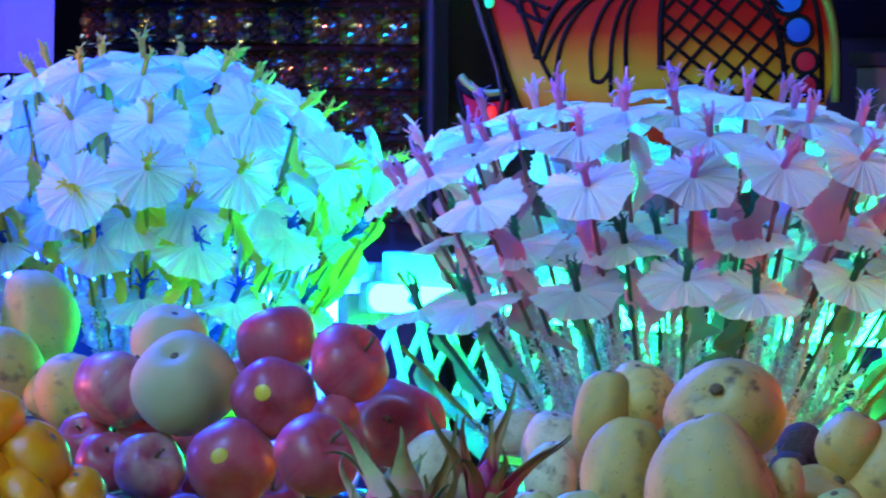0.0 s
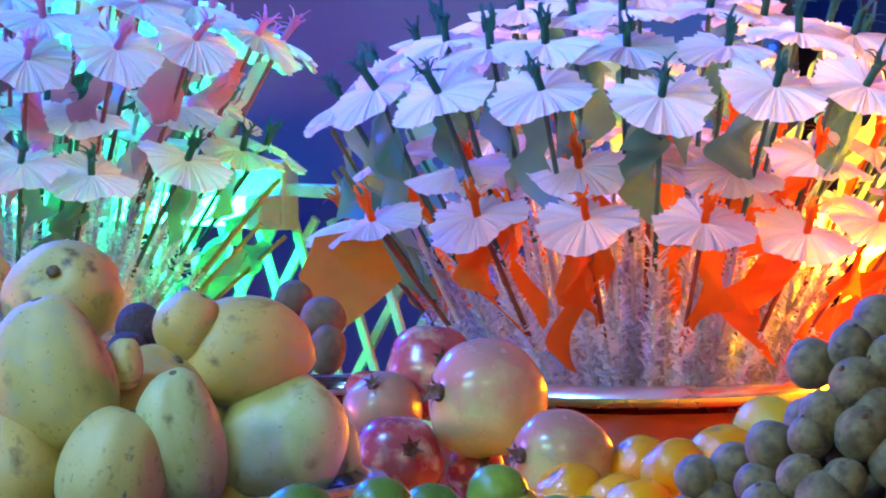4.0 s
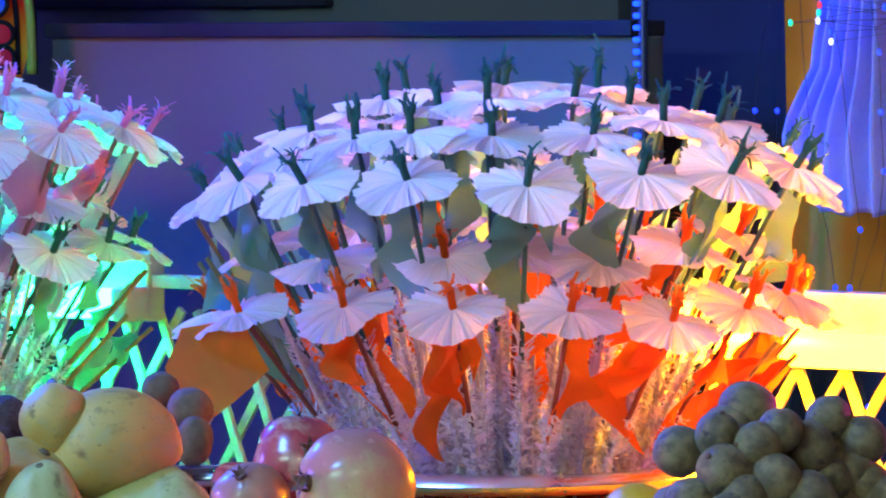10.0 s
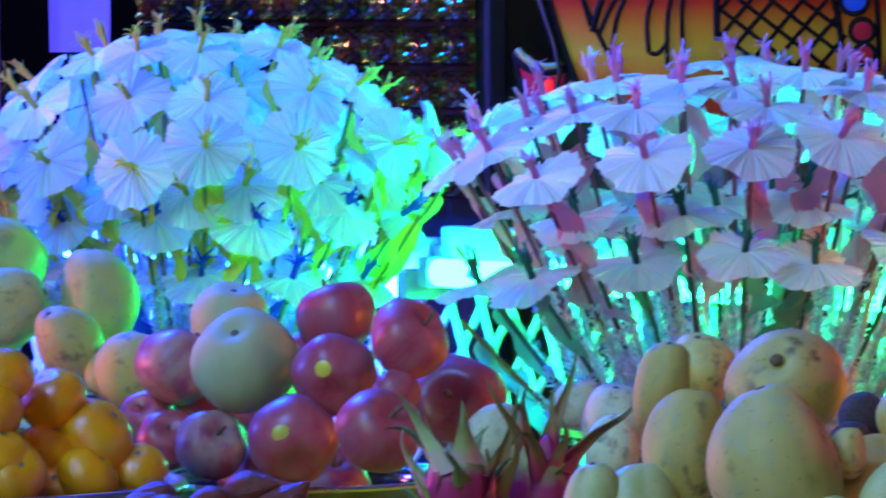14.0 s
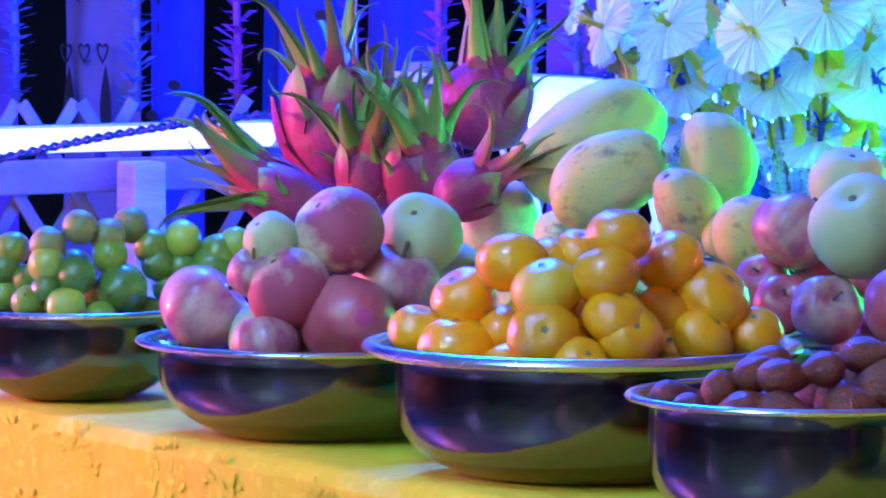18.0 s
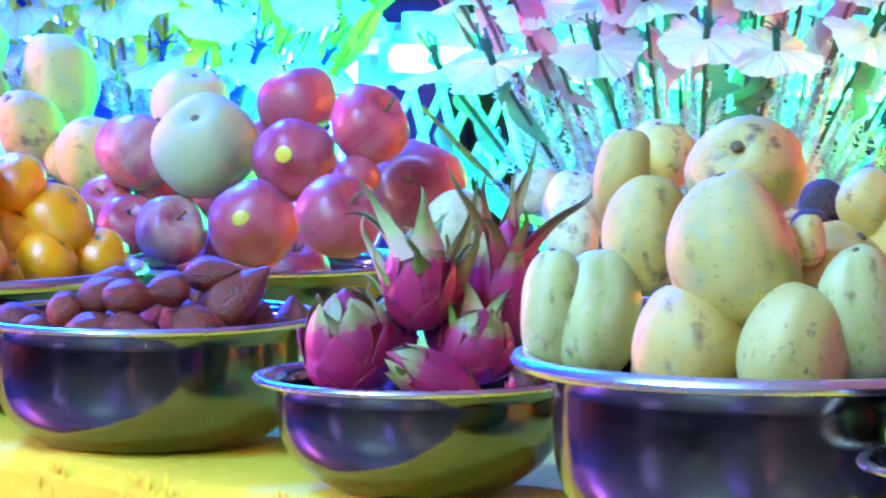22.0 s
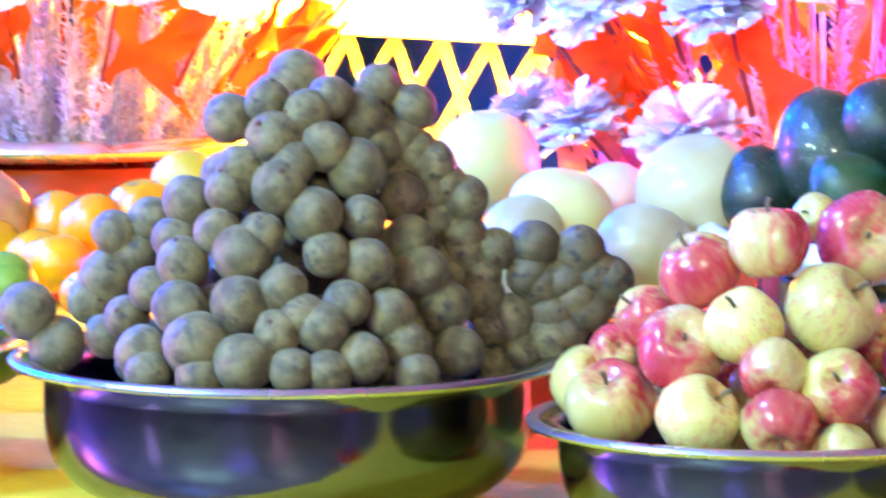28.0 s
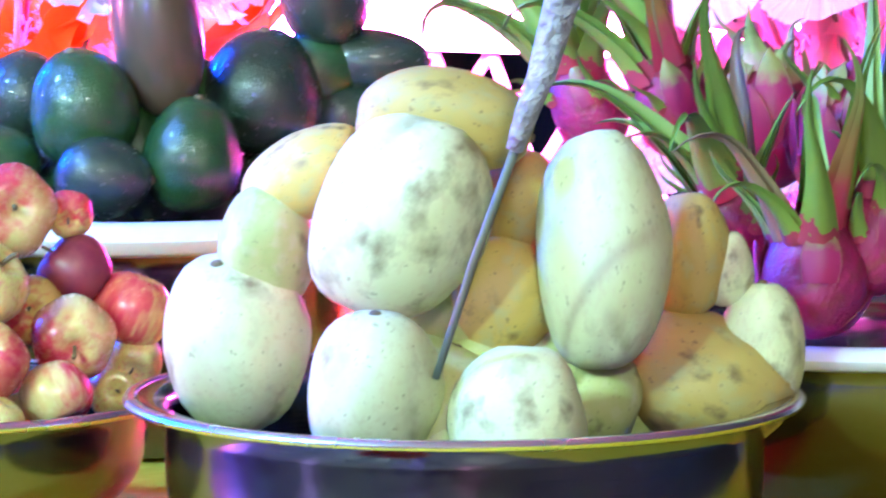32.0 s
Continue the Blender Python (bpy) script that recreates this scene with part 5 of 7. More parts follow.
AVO += [
    (2.3, 0.2, 5.2, 2.3, 2.3, 0, 'g'),
    (11.2, 8.6, 15.8, 3.2, 4.6, 0, 'd'),
]
PALE = [
    (-14.2, -2, 14.9, 2.9, 3.7, 0, 'w'),
    (1.6, -2, 17.7, 3, 3.3, 0, 'w'),
    (6.1, -6, 16, 2.2, 2.9, 0, 'w'),
    (-10.6, 4, 18.2, 2.3, 2.2, 0, 'w'),
]
DRAGON_L = [
    (-11.3, -1, 26.1, 6.2, 7.1, -4, 'b'),
    (10.1, 5, 29, 5.2, 5.3, 10, 'b'),
    (16.1, -7, 22.2, 4.5, 4.8, -4, 'b'),
    (-2.3, -13, 18.6, 5.2, 3.6, -58, 'b'),
    (31.9, -11, 21.3, 3.9, 3.2, 55, 'r'),
    (11.9, -11, 21.8, 3.5, 4.2, -10, 'b'),
    (-5.8, 3, 26.5, 3.1, 4.4, 0, 'y'),
]
DRAGON_M = [
    (0.1, -7.1, 3.0, 3.5, 3.9, -6, 'p'),
    (7.0, -4.2, 0.8, 3.8, 2.0, -58, 'p'),
    (3.7, -3.1, 8.0, 2.7, 3.6, 0, 'g'),
    (4.1, 4.9, 6.7, 3.0, 5.0, 4, 'r'),
    (7.1, -0.2, 3.1, 2.7, 2.7, 10, 's'),
    (6.7, 5.3, -0.7, 1.8, 1.6, 0, 's'),
    (-0.3, -2.8, 4.0, 2.1, 2.6, 0, 's'),
    (2.8, 1.1, 4.5, 2.3, 2.6, 0, 'r'),
]
DRAGON_R = [
    (2.6, -15, 16.9, 3.2, 3.7, 2, 'b'),
    (-4.9, -10, 19, 2.4, 3.5, -8, 'b'),
    (-6.3, -2, 24.6, 3.1, 4.2, 0, 's'),
    (0.5, -5, 24, 3.3, 4.3, 6, 's'),
    (5.1, -12, 19, 2.7, 3.5, 10, 'b'),
    (-11.7, -4, 25.5, 2.4, 3.3, -16, 'b'),
    (-19.4, 0, 24.9, 2.3, 3.3, -24, 'b'),
]
BROWN = [
    (-13.1, 7, 22.6, 1.6, 1.5, 0, 'b'),
    (-6.8, 4, 21.4, 1.9, 1.8, 0, 'b'),
    (-4.5, 2, 19, 1.6, 2.1, 0, 'b'),
    (-12.8, 8, 20, 1.4, 1.4, 0, 'b'),
    (-30.6, 6, 19.3, 2, 2.2, 0, 'f'),
    (-28.9, 3, 17.6, 1.8, 1.6, 0, 'f'),
]


def fill(key, n, size, kinds, build, tall, seed):
    """Fruit in the heart of the heap, glimpsed between the outer ones."""
    x, y, r, h, _ = BOWLS[key]
    q = random.Random(seed)
    for _ in range(n):
        a, u = q.uniform(0, 6.28), q.random() ** 0.5
        d = u * (r * 0.68 - size)
        z = q.uniform(-0.3 * h, max(0.0, tall * (1 - u) * 0.62))
        build(Vector((x + d * math.cos(a), y + d * math.sin(a), TOP + max(size + 0.008, h + z))), size * q.uniform(0.9, 1.05), size * q.uniform(0.9, 1.05), q.uniform(-30, 30), q.choice(kinds))


BUILD = {"lime_left": (LIME_L, add_lime), "peach": (PEACH, add_peach), "tangerine": (TANG, add_tangerine), "salak": (SALAK, add_salak),
         "mango": (MANGO_M, add_mango), "lime_right": (LIME_R, add_lime), "longkong": (LONG_TOP + LONG_LEFT + LONG_RIGHT, add_longkong),
         "apple": (APPLE, add_apple), "mango_big": (MANGO_B, add_mango)}
for key, (rows, build) in BUILD.items():
    x, y, r, h, _ = BOWLS[key]
    heap(rows, (x, y, TOP + h), build)
heap(MELON_MANGO, (-4.55, 3.15, TOP), add_mango)
heap(FUJI, (-3.957, 3.08, TOP), add_peach)
heap(POM, (-2.95, 3.08, TOP), add_pomegranate)
heap(TANG2, (-2.75, 3.08, TOP), add_tangerine)
heap(MELON, (-2.28, 3.1, TOP), add_melon)
heap(PALE, (-3.52, 3.1, TOP), add_mango)
heap(AVO, (-1.859, 3.12, 0.9), add_avocado)
heap([(dx, dy, dz, ra, rb, 0, kind) for dx, dy, dz, ra, rb, roll, kind in BROWN], (-2.95, 3.08, TOP), lambda at, ra, rb, roll, kind: put_fruit(
    "sapodilla" if kind == "b" else "dried_fruit", rng.choice(brown_by["brown" if kind == "b" else "fig"]), at, (ra, ra, rb), roll_turn(at.x, at.y, rng.uniform(-20, 20), rng.uniform(0, 6)),
    "dull brown sapodilla behind the mangoes" if kind == "b" else "dark wrinkled dried fruit behind the mangoes", "fruit", "brown fruit"))
fill("lime_left", 16, 0.022, "gd", add_lime, 0.11, 1)
fill("peach", 7, 0.04, "kw", add_peach, 0.13, 2)
fill("tangerine", 24, 0.029, "t", add_tangerine, 0.14, 3)
fill("salak", 18, 0.019, "a", add_salak, 0.07, 4)
fill("mango", 12, 0.044, "mng", add_mango, 0.17, 5)
fill("lime_right", 16, 0.024, "gd", add_lime, 0.08, 6)
fill("longkong", 190, 0.0175, "l", add_longkong, 0.36, 7)
fill("apple", 22, 0.026, "rmy", add_apple, 0.13, 8)
fill("mango_big", 10, 0.046, "gn", add_mango, 0.16, 9)
BOWLS2 = {"apples_back": (-3.957, 3.08, 0.15, 0.098, ""), "mango_back": (-4.55, 3.13, 0.19, 0.09, ""), "melon_back": (-2.28, 3.1, 0.2, 0.09, ""),
          "avocado_back": (-1.859, 3.14, 0.18, 0.15, ""), "pom_back": (-2.95, 3.08, 0.16, 0.05, ""), "pale_back": (-3.52, 3.1, 0.13, 0.08, "")}
BOWLS.update(BOWLS2)
fill("apples_back", 10, 0.038, "a", add_peach, 0.13, 11)
fill("mango_back", 9, 0.05, "mg", add_mango, 0.14, 12)
fill("melon_back", 6, 0.045, "wy", add_melon, 0.06, 13)
fill("avocado_back", 16, 0.045, "dg", add_avocado, 0.2, 14)
fill("pom_back", 5, 0.045, "r", add_pomegranate, 0.06, 15)
fill("pale_back", 5, 0.035, "w", add_mango, 0.06, 16)


# ---------------------------------------------------------------- dragon fruit
def gradient_mat(name, low, mid, high, rough=0.45, split=0.5):
    """Colour that changes along the piece's own length, with streaks."""
    m, nt, b = nodes_of(name)
    N, L = nt.nodes.new, nt.links.new
    tc, info = N("ShaderNodeTexCoord"), N("ShaderNodeObjectInfo")
    sep = N("ShaderNodeSeparateXYZ")
    L(tc.outputs["Object"], sep.inputs[0])
    n = N("ShaderNodeTexNoise")
    n.inputs["Scale"].default_value, n.inputs["Detail"].default_value = 6, 4
    L(tc.outputs["Object"], n.inputs["Vector"])
    ad = N("ShaderNodeMath")
    ad.operation = "MULTIPLY_ADD"
    L(n.outputs["Fac"], ad.inputs[0])
    ad.inputs[1].default_value = 0.4
    L(sep.outputs[2], ad.inputs[2])
    cr = N("ShaderNodeValToRGB")
    e = cr.color_ramp.elements
    e[0].position, e[0].color = 0.3, rgba(low)
    e[1].position, e[1].color = 0.95, rgba(high)
    k = cr.color_ramp.elements.new(split)
    k.color = rgba(mid)
    L(ad.outputs[0], cr.inputs[0])
    hv = N("ShaderNodeHueSaturation")
    vr = N("ShaderNodeMapRange")
    vr.inputs["To Min"].default_value, vr.inputs["To Max"].default_value = 0.75, 1.2
    L(info.outputs["Random"], vr.inputs["Value"])
    L(vr.outputs[0], hv.inputs["Value"])
    L(cr.outputs[0], hv.inputs["Color"])
    L(hv.outputs[0], b.inputs["Base Color"])
    b.inputs["Roughness"].default_value = rough
    return m


BRACT = {"b": gradient_mat("green_bract", (0.42, 0.05, 0.08), (0.22, 0.33, 0.05), (0.11, 0.21, 0.04), split=0.3),
         "s": gradient_mat("pink_scale", (0.37, 0.014, 0.09), (0.42, 0.022, 0.115), (0.32, 0.3, 0.1), split=0.7),
         "r": gradient_mat("red_green_bract", (0.55, 0.05, 0.12), (0.4, 0.2, 0.07), (0.16, 0.2, 0.05)),
         "g": gradient_mat("pale_green_bract", (0.6, 0.42, 0.36), (0.42, 0.5, 0.2), (0.14, 0.2, 0.06)),
         "y": gradient_mat("dry_yellow_bract", (0.3, 0.18, 0.1), (0.34, 0.24, 0.12), (0.22, 0.16, 0.1))}


def bract_mesh(seed, material, curl, width=0.1):
    """A fleshy pointed leaf one unit long, broad at its foot, keeled, that swings outwards and curls at its tip."""
    q = random.Random(seed)
    sway, hook = q.uniform(-0.5, 0.5), q.uniform(-1.6, 2.2)
    rows = []
    c, lean = Vector((0, 0, 0)), 0.0
    n = 12
    for i in range(n + 1):
        u = i / n
        w = width * (1.5 * (1 - u) ** 2.4 + 0.75 * (1 - 0.5 * u) * (1 - u ** 3) ** 0.8) + 0.003
        lean = curl * u * 1.6 + hook * max(0, u - 0.55) * 2.2
        side = Vector((math.cos(lean), 0, -math.sin(lean)))
        rows.append([c + Vector((0, -w, 0)) - side * 0.3 * w, c + Vector((0, -w * 0.5, 0)) + side * 0.2 * w, c + side * 0.4 * w, c + Vector((0, w * 0.5, 0)) + side * 0.2 * w, c + Vector((0, w, 0)) - side * 0.3 * w])
        c = c + Vector((math.sin(lean), sway * (0.3 + u) + 0.35 * math.sin(u * 5 + seed) * u, math.cos(lean))).normalized() / n
    bm = ribbon(rows)
    ribbon([[p + Vector((-0.05 * (1 - i / n) - 0.012, 0, 0)) for p in row[::-1]] for i, row in enumerate(rows)], bm)
    return finish("bract", bm, material)


bracts = {k: [bract_mesh(s + 3, BRACT[k], -0.15 + 0.17 * s, 0.1 if k == "g" else 0.056) for s in range(6)] for k in BRACT}


def scale_mesh(seed, low, high, half):
    """A broad pointed scale that hugs a body of radius one and lifts at its tip."""
    q = random.Random(seed)
    lift, bend = q.uniform(0.08, 0.3), q.uniform(-0.15, 0.15)
    outer, inner = [], []
    for i in range(8):
        u = i / 7
        polar = math.pi * (low + (high - low) * u)
        w = half * (0.75 + 0.55 * u - 0.2 * u * u) * (1 - u ** 2.6) + 0.012
        rad = 1.03 + 0.03 * math.sin(u * 3) + lift * u ** 3
        row = []
        for s in (-1, -0.5, 0, 0.5, 1):
            az = s * w / max(0.35, math.sin(polar)) + bend * u * u
            row.append(Vector((rad * math.sin(polar) * math.cos(az), rad * math.sin(polar) * math.sin(az), rad * math.cos(polar))) * (1.02 - 0.035 * abs(s)))
        outer.append(row)
        inner.append([p * 0.955 for p in row[::-1]])
    bm = ribbon(outer)
    ribbon(inner, bm)
    edge = [r[0] for r in outer] + [r[-1] for r in outer[::-1]]
    tube(edge, 0.007, 5, bm, 1)
    return finish("scale", bm, [BRACT["s"], SCALE_EDGE])


SCALE_EDGE = mat("scale_edge", (0.36, 0.16, 0.09), (0.42, 0.05, 0.09), 3, 0.5)
# rows of scales from the foot of the fruit to its crown, as shares of the half turn from the top
SCALE_ROWS = [(0.86, 0.55, 0.42), (0.68, 0.36, 0.46), (0.5, 0.2, 0.42), (0.32, 0.08, 0.34)]
scales = [[scale_mesh(10 * i + s, a, b, w) for s in range(3)] for i, (a, b, w) in enumerate(SCALE_ROWS)]
dragon_bodies = with_skin([fruit_mesh("body", globe(18, 0, 0.02, 0.22), 0.06, s + 71, egg(0.0, -0.13), 28, 1.8) for s in range(3)], ["dragon"])["dragon"]


def add_dragon(at, ra, rb, roll, kind):
    q = random.Random(int(abs(at.x * 1000) + abs(at.z * 777)))
    d = thing("dragon_fruit", at, {"b": "magenta dragon fruit with long green bracts", "s": "magenta dragon fruit with broad pink scales", "p": "round magenta dragon fruit with closed scales", "r": "magenta dragon fruit with red-tipped bracts", "y": "dragon fruit with dry brown bracts",
                                   "g": "magenta dragon fruit with pale fleshy green bracts"}[kind], "dragon fruit", "dragon fruit")
    d.rotation_mode = "QUATERNION"
    d.rotation_quaternion = roll_turn(at.x, at.y, roll, 0, q.uniform(-8, 12))
    tall, wide = max(ra, rb), min(ra, rb)
    long_leaf = kind in "bry"
    body = piece("body", q.choice(dragon_bodies), d, Matrix.LocRotScale((0, 0, 0), Euler((0, 0, q.uniform(0, 6))).to_quaternion(), (wide, wide, tall)))
    body["label"] = "smooth magenta skin"
    n = {"b": 9, "s": 6, "r": 7, "y": 7, "g": 6, "p": 3}[kind]
    for k in range(n):
        a = 2 * math.pi * k / n + q.uniform(-0.3, 0.3)
        h = q.uniform(0.5, 0.97)
        rr = wide * math.sqrt(1 - h * h) * 0.9
        p = Vector((math.cos(a) * rr, math.sin(a) * rr, tall * h * 0.92))
        ln = {"b": q.uniform(0.065, 0.15), "s": q.uniform(0.02, 0.045), "p": q.uniform(0.012, 0.03), "r": q.uniform(0.045, 0.1), "y": q.uniform(0.05, 0.09), "g": q.uniform(0.03, 0.075)}[kind]
        skin = q.choice("bbry") if kind == "b" and q.random() < 0.4 else q.choice("gb") if kind in "sp" else kind
        piece("bract", q.choice(bracts[skin]), d, Matrix.LocRotScale(p, Euler((0, 0, a + q.uniform(-0.3, 0.3))).to_quaternion() @ Euler((0, (1 - h) * 0.8 + q.uniform(-0.1, 0.3), 0)).to_quaternion(), (ln, ln * (0.9 if ln > 0.06 else 1.3), ln)))
    for row in range(4 if kind in "sgp" else 3):
        m = (5, 5, 5, 4)[row]
        for k in range(m):
            if kind in "br" and q.random() < (0.75, 0.6, 0.45)[row]:
                continue
            a = 2 * math.pi * (k + 0.5 * (row % 2)) / m + q.uniform(-0.2, 0.2)
            piece("scale", q.choice(scales[row]), d, Matrix.LocRotScale((0, 0, 0), Euler((0, 0, a)).to_quaternion(), (wide * 0.99, wide * 0.99, tall * 0.99)))
    if kind in "bg":
        for k in range(5):
            a, h = q.uniform(0, 6.28), q.uniform(-0.1, 0.45)
            rr = wide * math.sqrt(1 - h * h) * 0.97
            ln = q.uniform(0.03, 0.065)
            piece("bract", q.choice(bracts["b" if kind == "b" else q.choice("gb")]), d, Matrix.LocRotScale((math.cos(a) * rr, math.sin(a) * rr, tall * h), Euler((0, 0, a)).to_quaternion() @ Euler((0, 0.5, 0)).to_quaternion(), (ln, ln, ln)))


heap(DRAGON_L, (-4.95, 3.13, TOP), add_dragon)
heap(DRAGON_M, (-3.169, 2.625, 0.836), add_dragon)
heap(DRAGON_R, (-1.26, 3.02, TOP), add_dragon)

# ---------------------------------------------------------------- paper flowers
def pleated_disc(seed, radius=0.0455, pleats=38):
    """A round of white crepe paper in soft uneven pleats, with a wavy edge and a slight sag."""
    r = random.Random(seed)
    bm = bmesh.new()
    n = pleats * 3
    ph = [r.uniform(0, 6.28) for _ in range(5)]
    deep = [r.uniform(0.15, 1.0) for _ in range(pleats)]
    rings = []
    for u in (0.06, 0.25, 0.5, 0.72, 0.9, 1.0):
        ring = []
        for k in range(n):
            a = 2 * math.pi * k / n + 0.05 * math.sin(5 * k)
            edge = 1 + 0.03 * math.sin(3 * a + ph[0]) + 0.03 * math.sin(7 * a + ph[1]) + 0.022 * math.sin(13 * a + ph[4]) * (u > 0.8) + (0.036 if k % 3 == 1 else -0.034) * (u > 0.85)
            rad = radius * u * edge
            fold = (0.004 if k % 3 == 1 else -0.001) * deep[k // 3] * min(1, u * 1.4)
            sag = -0.007 * u * u + 0.005 * u * math.sin(2 * a + ph[3]) + 0.0022 * u * u * math.sin(5 * a + ph[2])
            ring.append(bm.verts.new((rad * math.cos(a), rad * math.sin(a), fold + sag)))
        rings.append(ring)
    for lo, hi in zip(rings, rings[1:]):
        for k in range(n):
            bm.faces.new((lo[k], lo[(k + 1) % n], hi[(k + 1) % n], hi[k]))
    return finish("paper_petals", bm, WHITE_PAPER, False)


def tassel(seed, material, length=0.036):
    """The flower's heart: a short wrapped tube whose top is cut in curling shreds."""
    r = random.Random(seed)
    bm = tube([(0, 0, -0.004), (0, 0, length * 0.4), (0.0005, 0, length * 0.6)], 0.0037, 7)
    for k in range(11):
        a = 2 * math.pi * k / 11 + r.uniform(-0.3, 0.3)
        d, s = Vector((math.cos(a), math.sin(a), 0)), Vector((-math.sin(a), math.cos(a), 0))
        rows = []
        spread, tall, start = r.uniform(0.2, 1.5), r.uniform(0.25, 0.6), r.uniform(0.3, 0.6)
        for u in (0, 0.35, 0.7, 1):
            p = d * (0.0034 + 0.009 * spread * u * u) + s * (0.003 * math.sin(3 * u + k)) + Vector((0, 0, length * (start + tall * u - 0.22 * spread * u * u)))
            w = 0.0019 * (1 - 0.35 * u)
            rows.append([p - s * w - d * 0.0006, p + s * w + d * 0.0006])
        ribbon(rows, bm)
    return finish("tassel", bm, material)


def flag_leaf(seed, material, length=0.11, width=0.05, tails=3):
    """A flag of crepe paper: a wedge glued along the stick that runs out into one to three curling pointed streamers; x runs away from the stick."""
    r = random.Random(seed)
    bm = bmesh.new()
    for k in range(tails):
        reach = length * (1 if k == 0 else r.uniform(0.4, 0.8))
        wide = width * (0.8 if k == 0 else r.uniform(0.4, 0.65))
        fan, twist, sway, ph = r.uniform(-0.7, 0.7) * (k > 0), r.uniform(-2.6, 2.6), r.uniform(-0.25, 0.5), r.uniform(0, 6)
        glued = r.uniform(0.25, 0.42)
        rows = []
        for j in range(15):
            v = j / 14
            if v < glued:
                half = wide * 0.5 * (0.5 + 0.5 * v / glued)
            else:
                half = wide * 0.5 * (1 - (v - glued) / (1 - glued)) ** 0.7
            half *= 1 + 0.16 * math.sin(13 * v + ph)
            free = max(0, v - glued)
            mid = min(half, wide * 0.5) + sway * free * reach + 0.01 * math.sin(6 * free + ph) * (free > 0)
            turn = twist * free
            row = []
            for i in range(5):
                e = (i / 4 * 2 - 1) * half * (1 + (0.1 * r.uniform(-1, 1) if i == 4 else 0))
                x, y = mid + e * math.cos(turn), e * math.sin(turn) + 0.005 * math.sin(9 * v + ph) * min(1, i / 2)
                row.append((x * math.cos(fan) - y * math.sin(fan), x * math.sin(fan) + y * math.cos(fan), -v * reach - 0.45 * max(0, x) * (1 - v)))
            rows.append(row)
        ribbon(rows, bm)
    return finish("paper_leaf", bm, material)


def fringed_stem(seed, upper, fringe=True):
    """A thin stick one metre long, wrapped in crepe above, its lower part wound with a fringe of silver foil."""
    r = random.Random(seed)
    bm = tube([(0, 0, 0), (0, 0, 0.3), (0, 0, 0.56)], 0.0026, 6, slot=2)
    tube([(0, 0, 0.56), (0, 0, 0.8), (0, 0, 1)], 0.0023, 6, bm)
    if fringe:
        for k in range(300):
            a, z = r.uniform(0, 6.28), r.uniform(0.02, 0.62)
            d, s = Vector((math.cos(a), math.sin(a), 0)), Vector((-math.sin(a), math.cos(a), 0))
            ln = r.uniform(0.005, 0.013)
            p0 = d * 0.002 + Vector((0, 0, z))
            p1 = d * ln + Vector((0, 0, z + r.uniform(-0.004, 0.03)))
            ribbon([[p0 - s * 0.0011, p0 + s * 0.0011], [p1 - s * 0.0016, p1 + s * 0.0016]], bm, 1)
    return finish("stem", bm, [upper, FOIL, WRAP], False)


discs = [pleated_disc(s) for s in range(6)]
thin_discs = []
for me in discs:
    me = me.copy()
    me.materials[0] = WHITE_THIN
    thin_discs.append(me)
STICK_GREEN = mat("green_wrapped_stick", (0.03, 0.1, 0.075), (0.045, 0.13, 0.09), 20, 0.65)
STICK_RED = mat("red_wrapped_stick", (0.24, 0.05, 0.03), (0.16, 0.04, 0.03), 20, 0.65)
STICK_PINK = mat("rose_wrapped_stick", (0.26, 0.08, 0.1), (0.18, 0.07, 0.07), 20, 0.65)
STICK_OLIVE = mat("olive_wrapped_stick", (0.24, 0.2, 0.05), (0.17, 0.15, 0.04), 20, 0.65)
stems = {n: [fringed_stem(s + k, m) for s in range(3)] for k, (n, m) in enumerate((
    ("green", STICK_GREEN), ("orange", STICK_RED), ("pink", STICK_PINK), ("yellow", STICK_OLIVE), ("blue", STICK), ("plain", WRAP)))}
tips = {n: [tassel(s + 3, m) for s in range(3)] for n, m in (("green", GREEN_PAPER), ("orange", ORANGE_PAPER), ("pink", PINK_PAPER), ("yellow", YELLOW_PAPER), ("blue", BLUE_PAPER))}
leaves = {n: [flag_leaf(s, m, ln, w, 1 + s % 3) for s in range(6)] for n, m, ln, w in (
    ("green", GREEN_LEAF, 0.125, 0.05), ("orange", ORANGE_PAPER, 0.13, 0.05), ("pink", PINK_PAPER, 0.125, 0.042),
    ("yellow", YELLOW_PAPER, 0.12, 0.026), ("blue", BLUE_PAPER, 0.1, 0.042))}


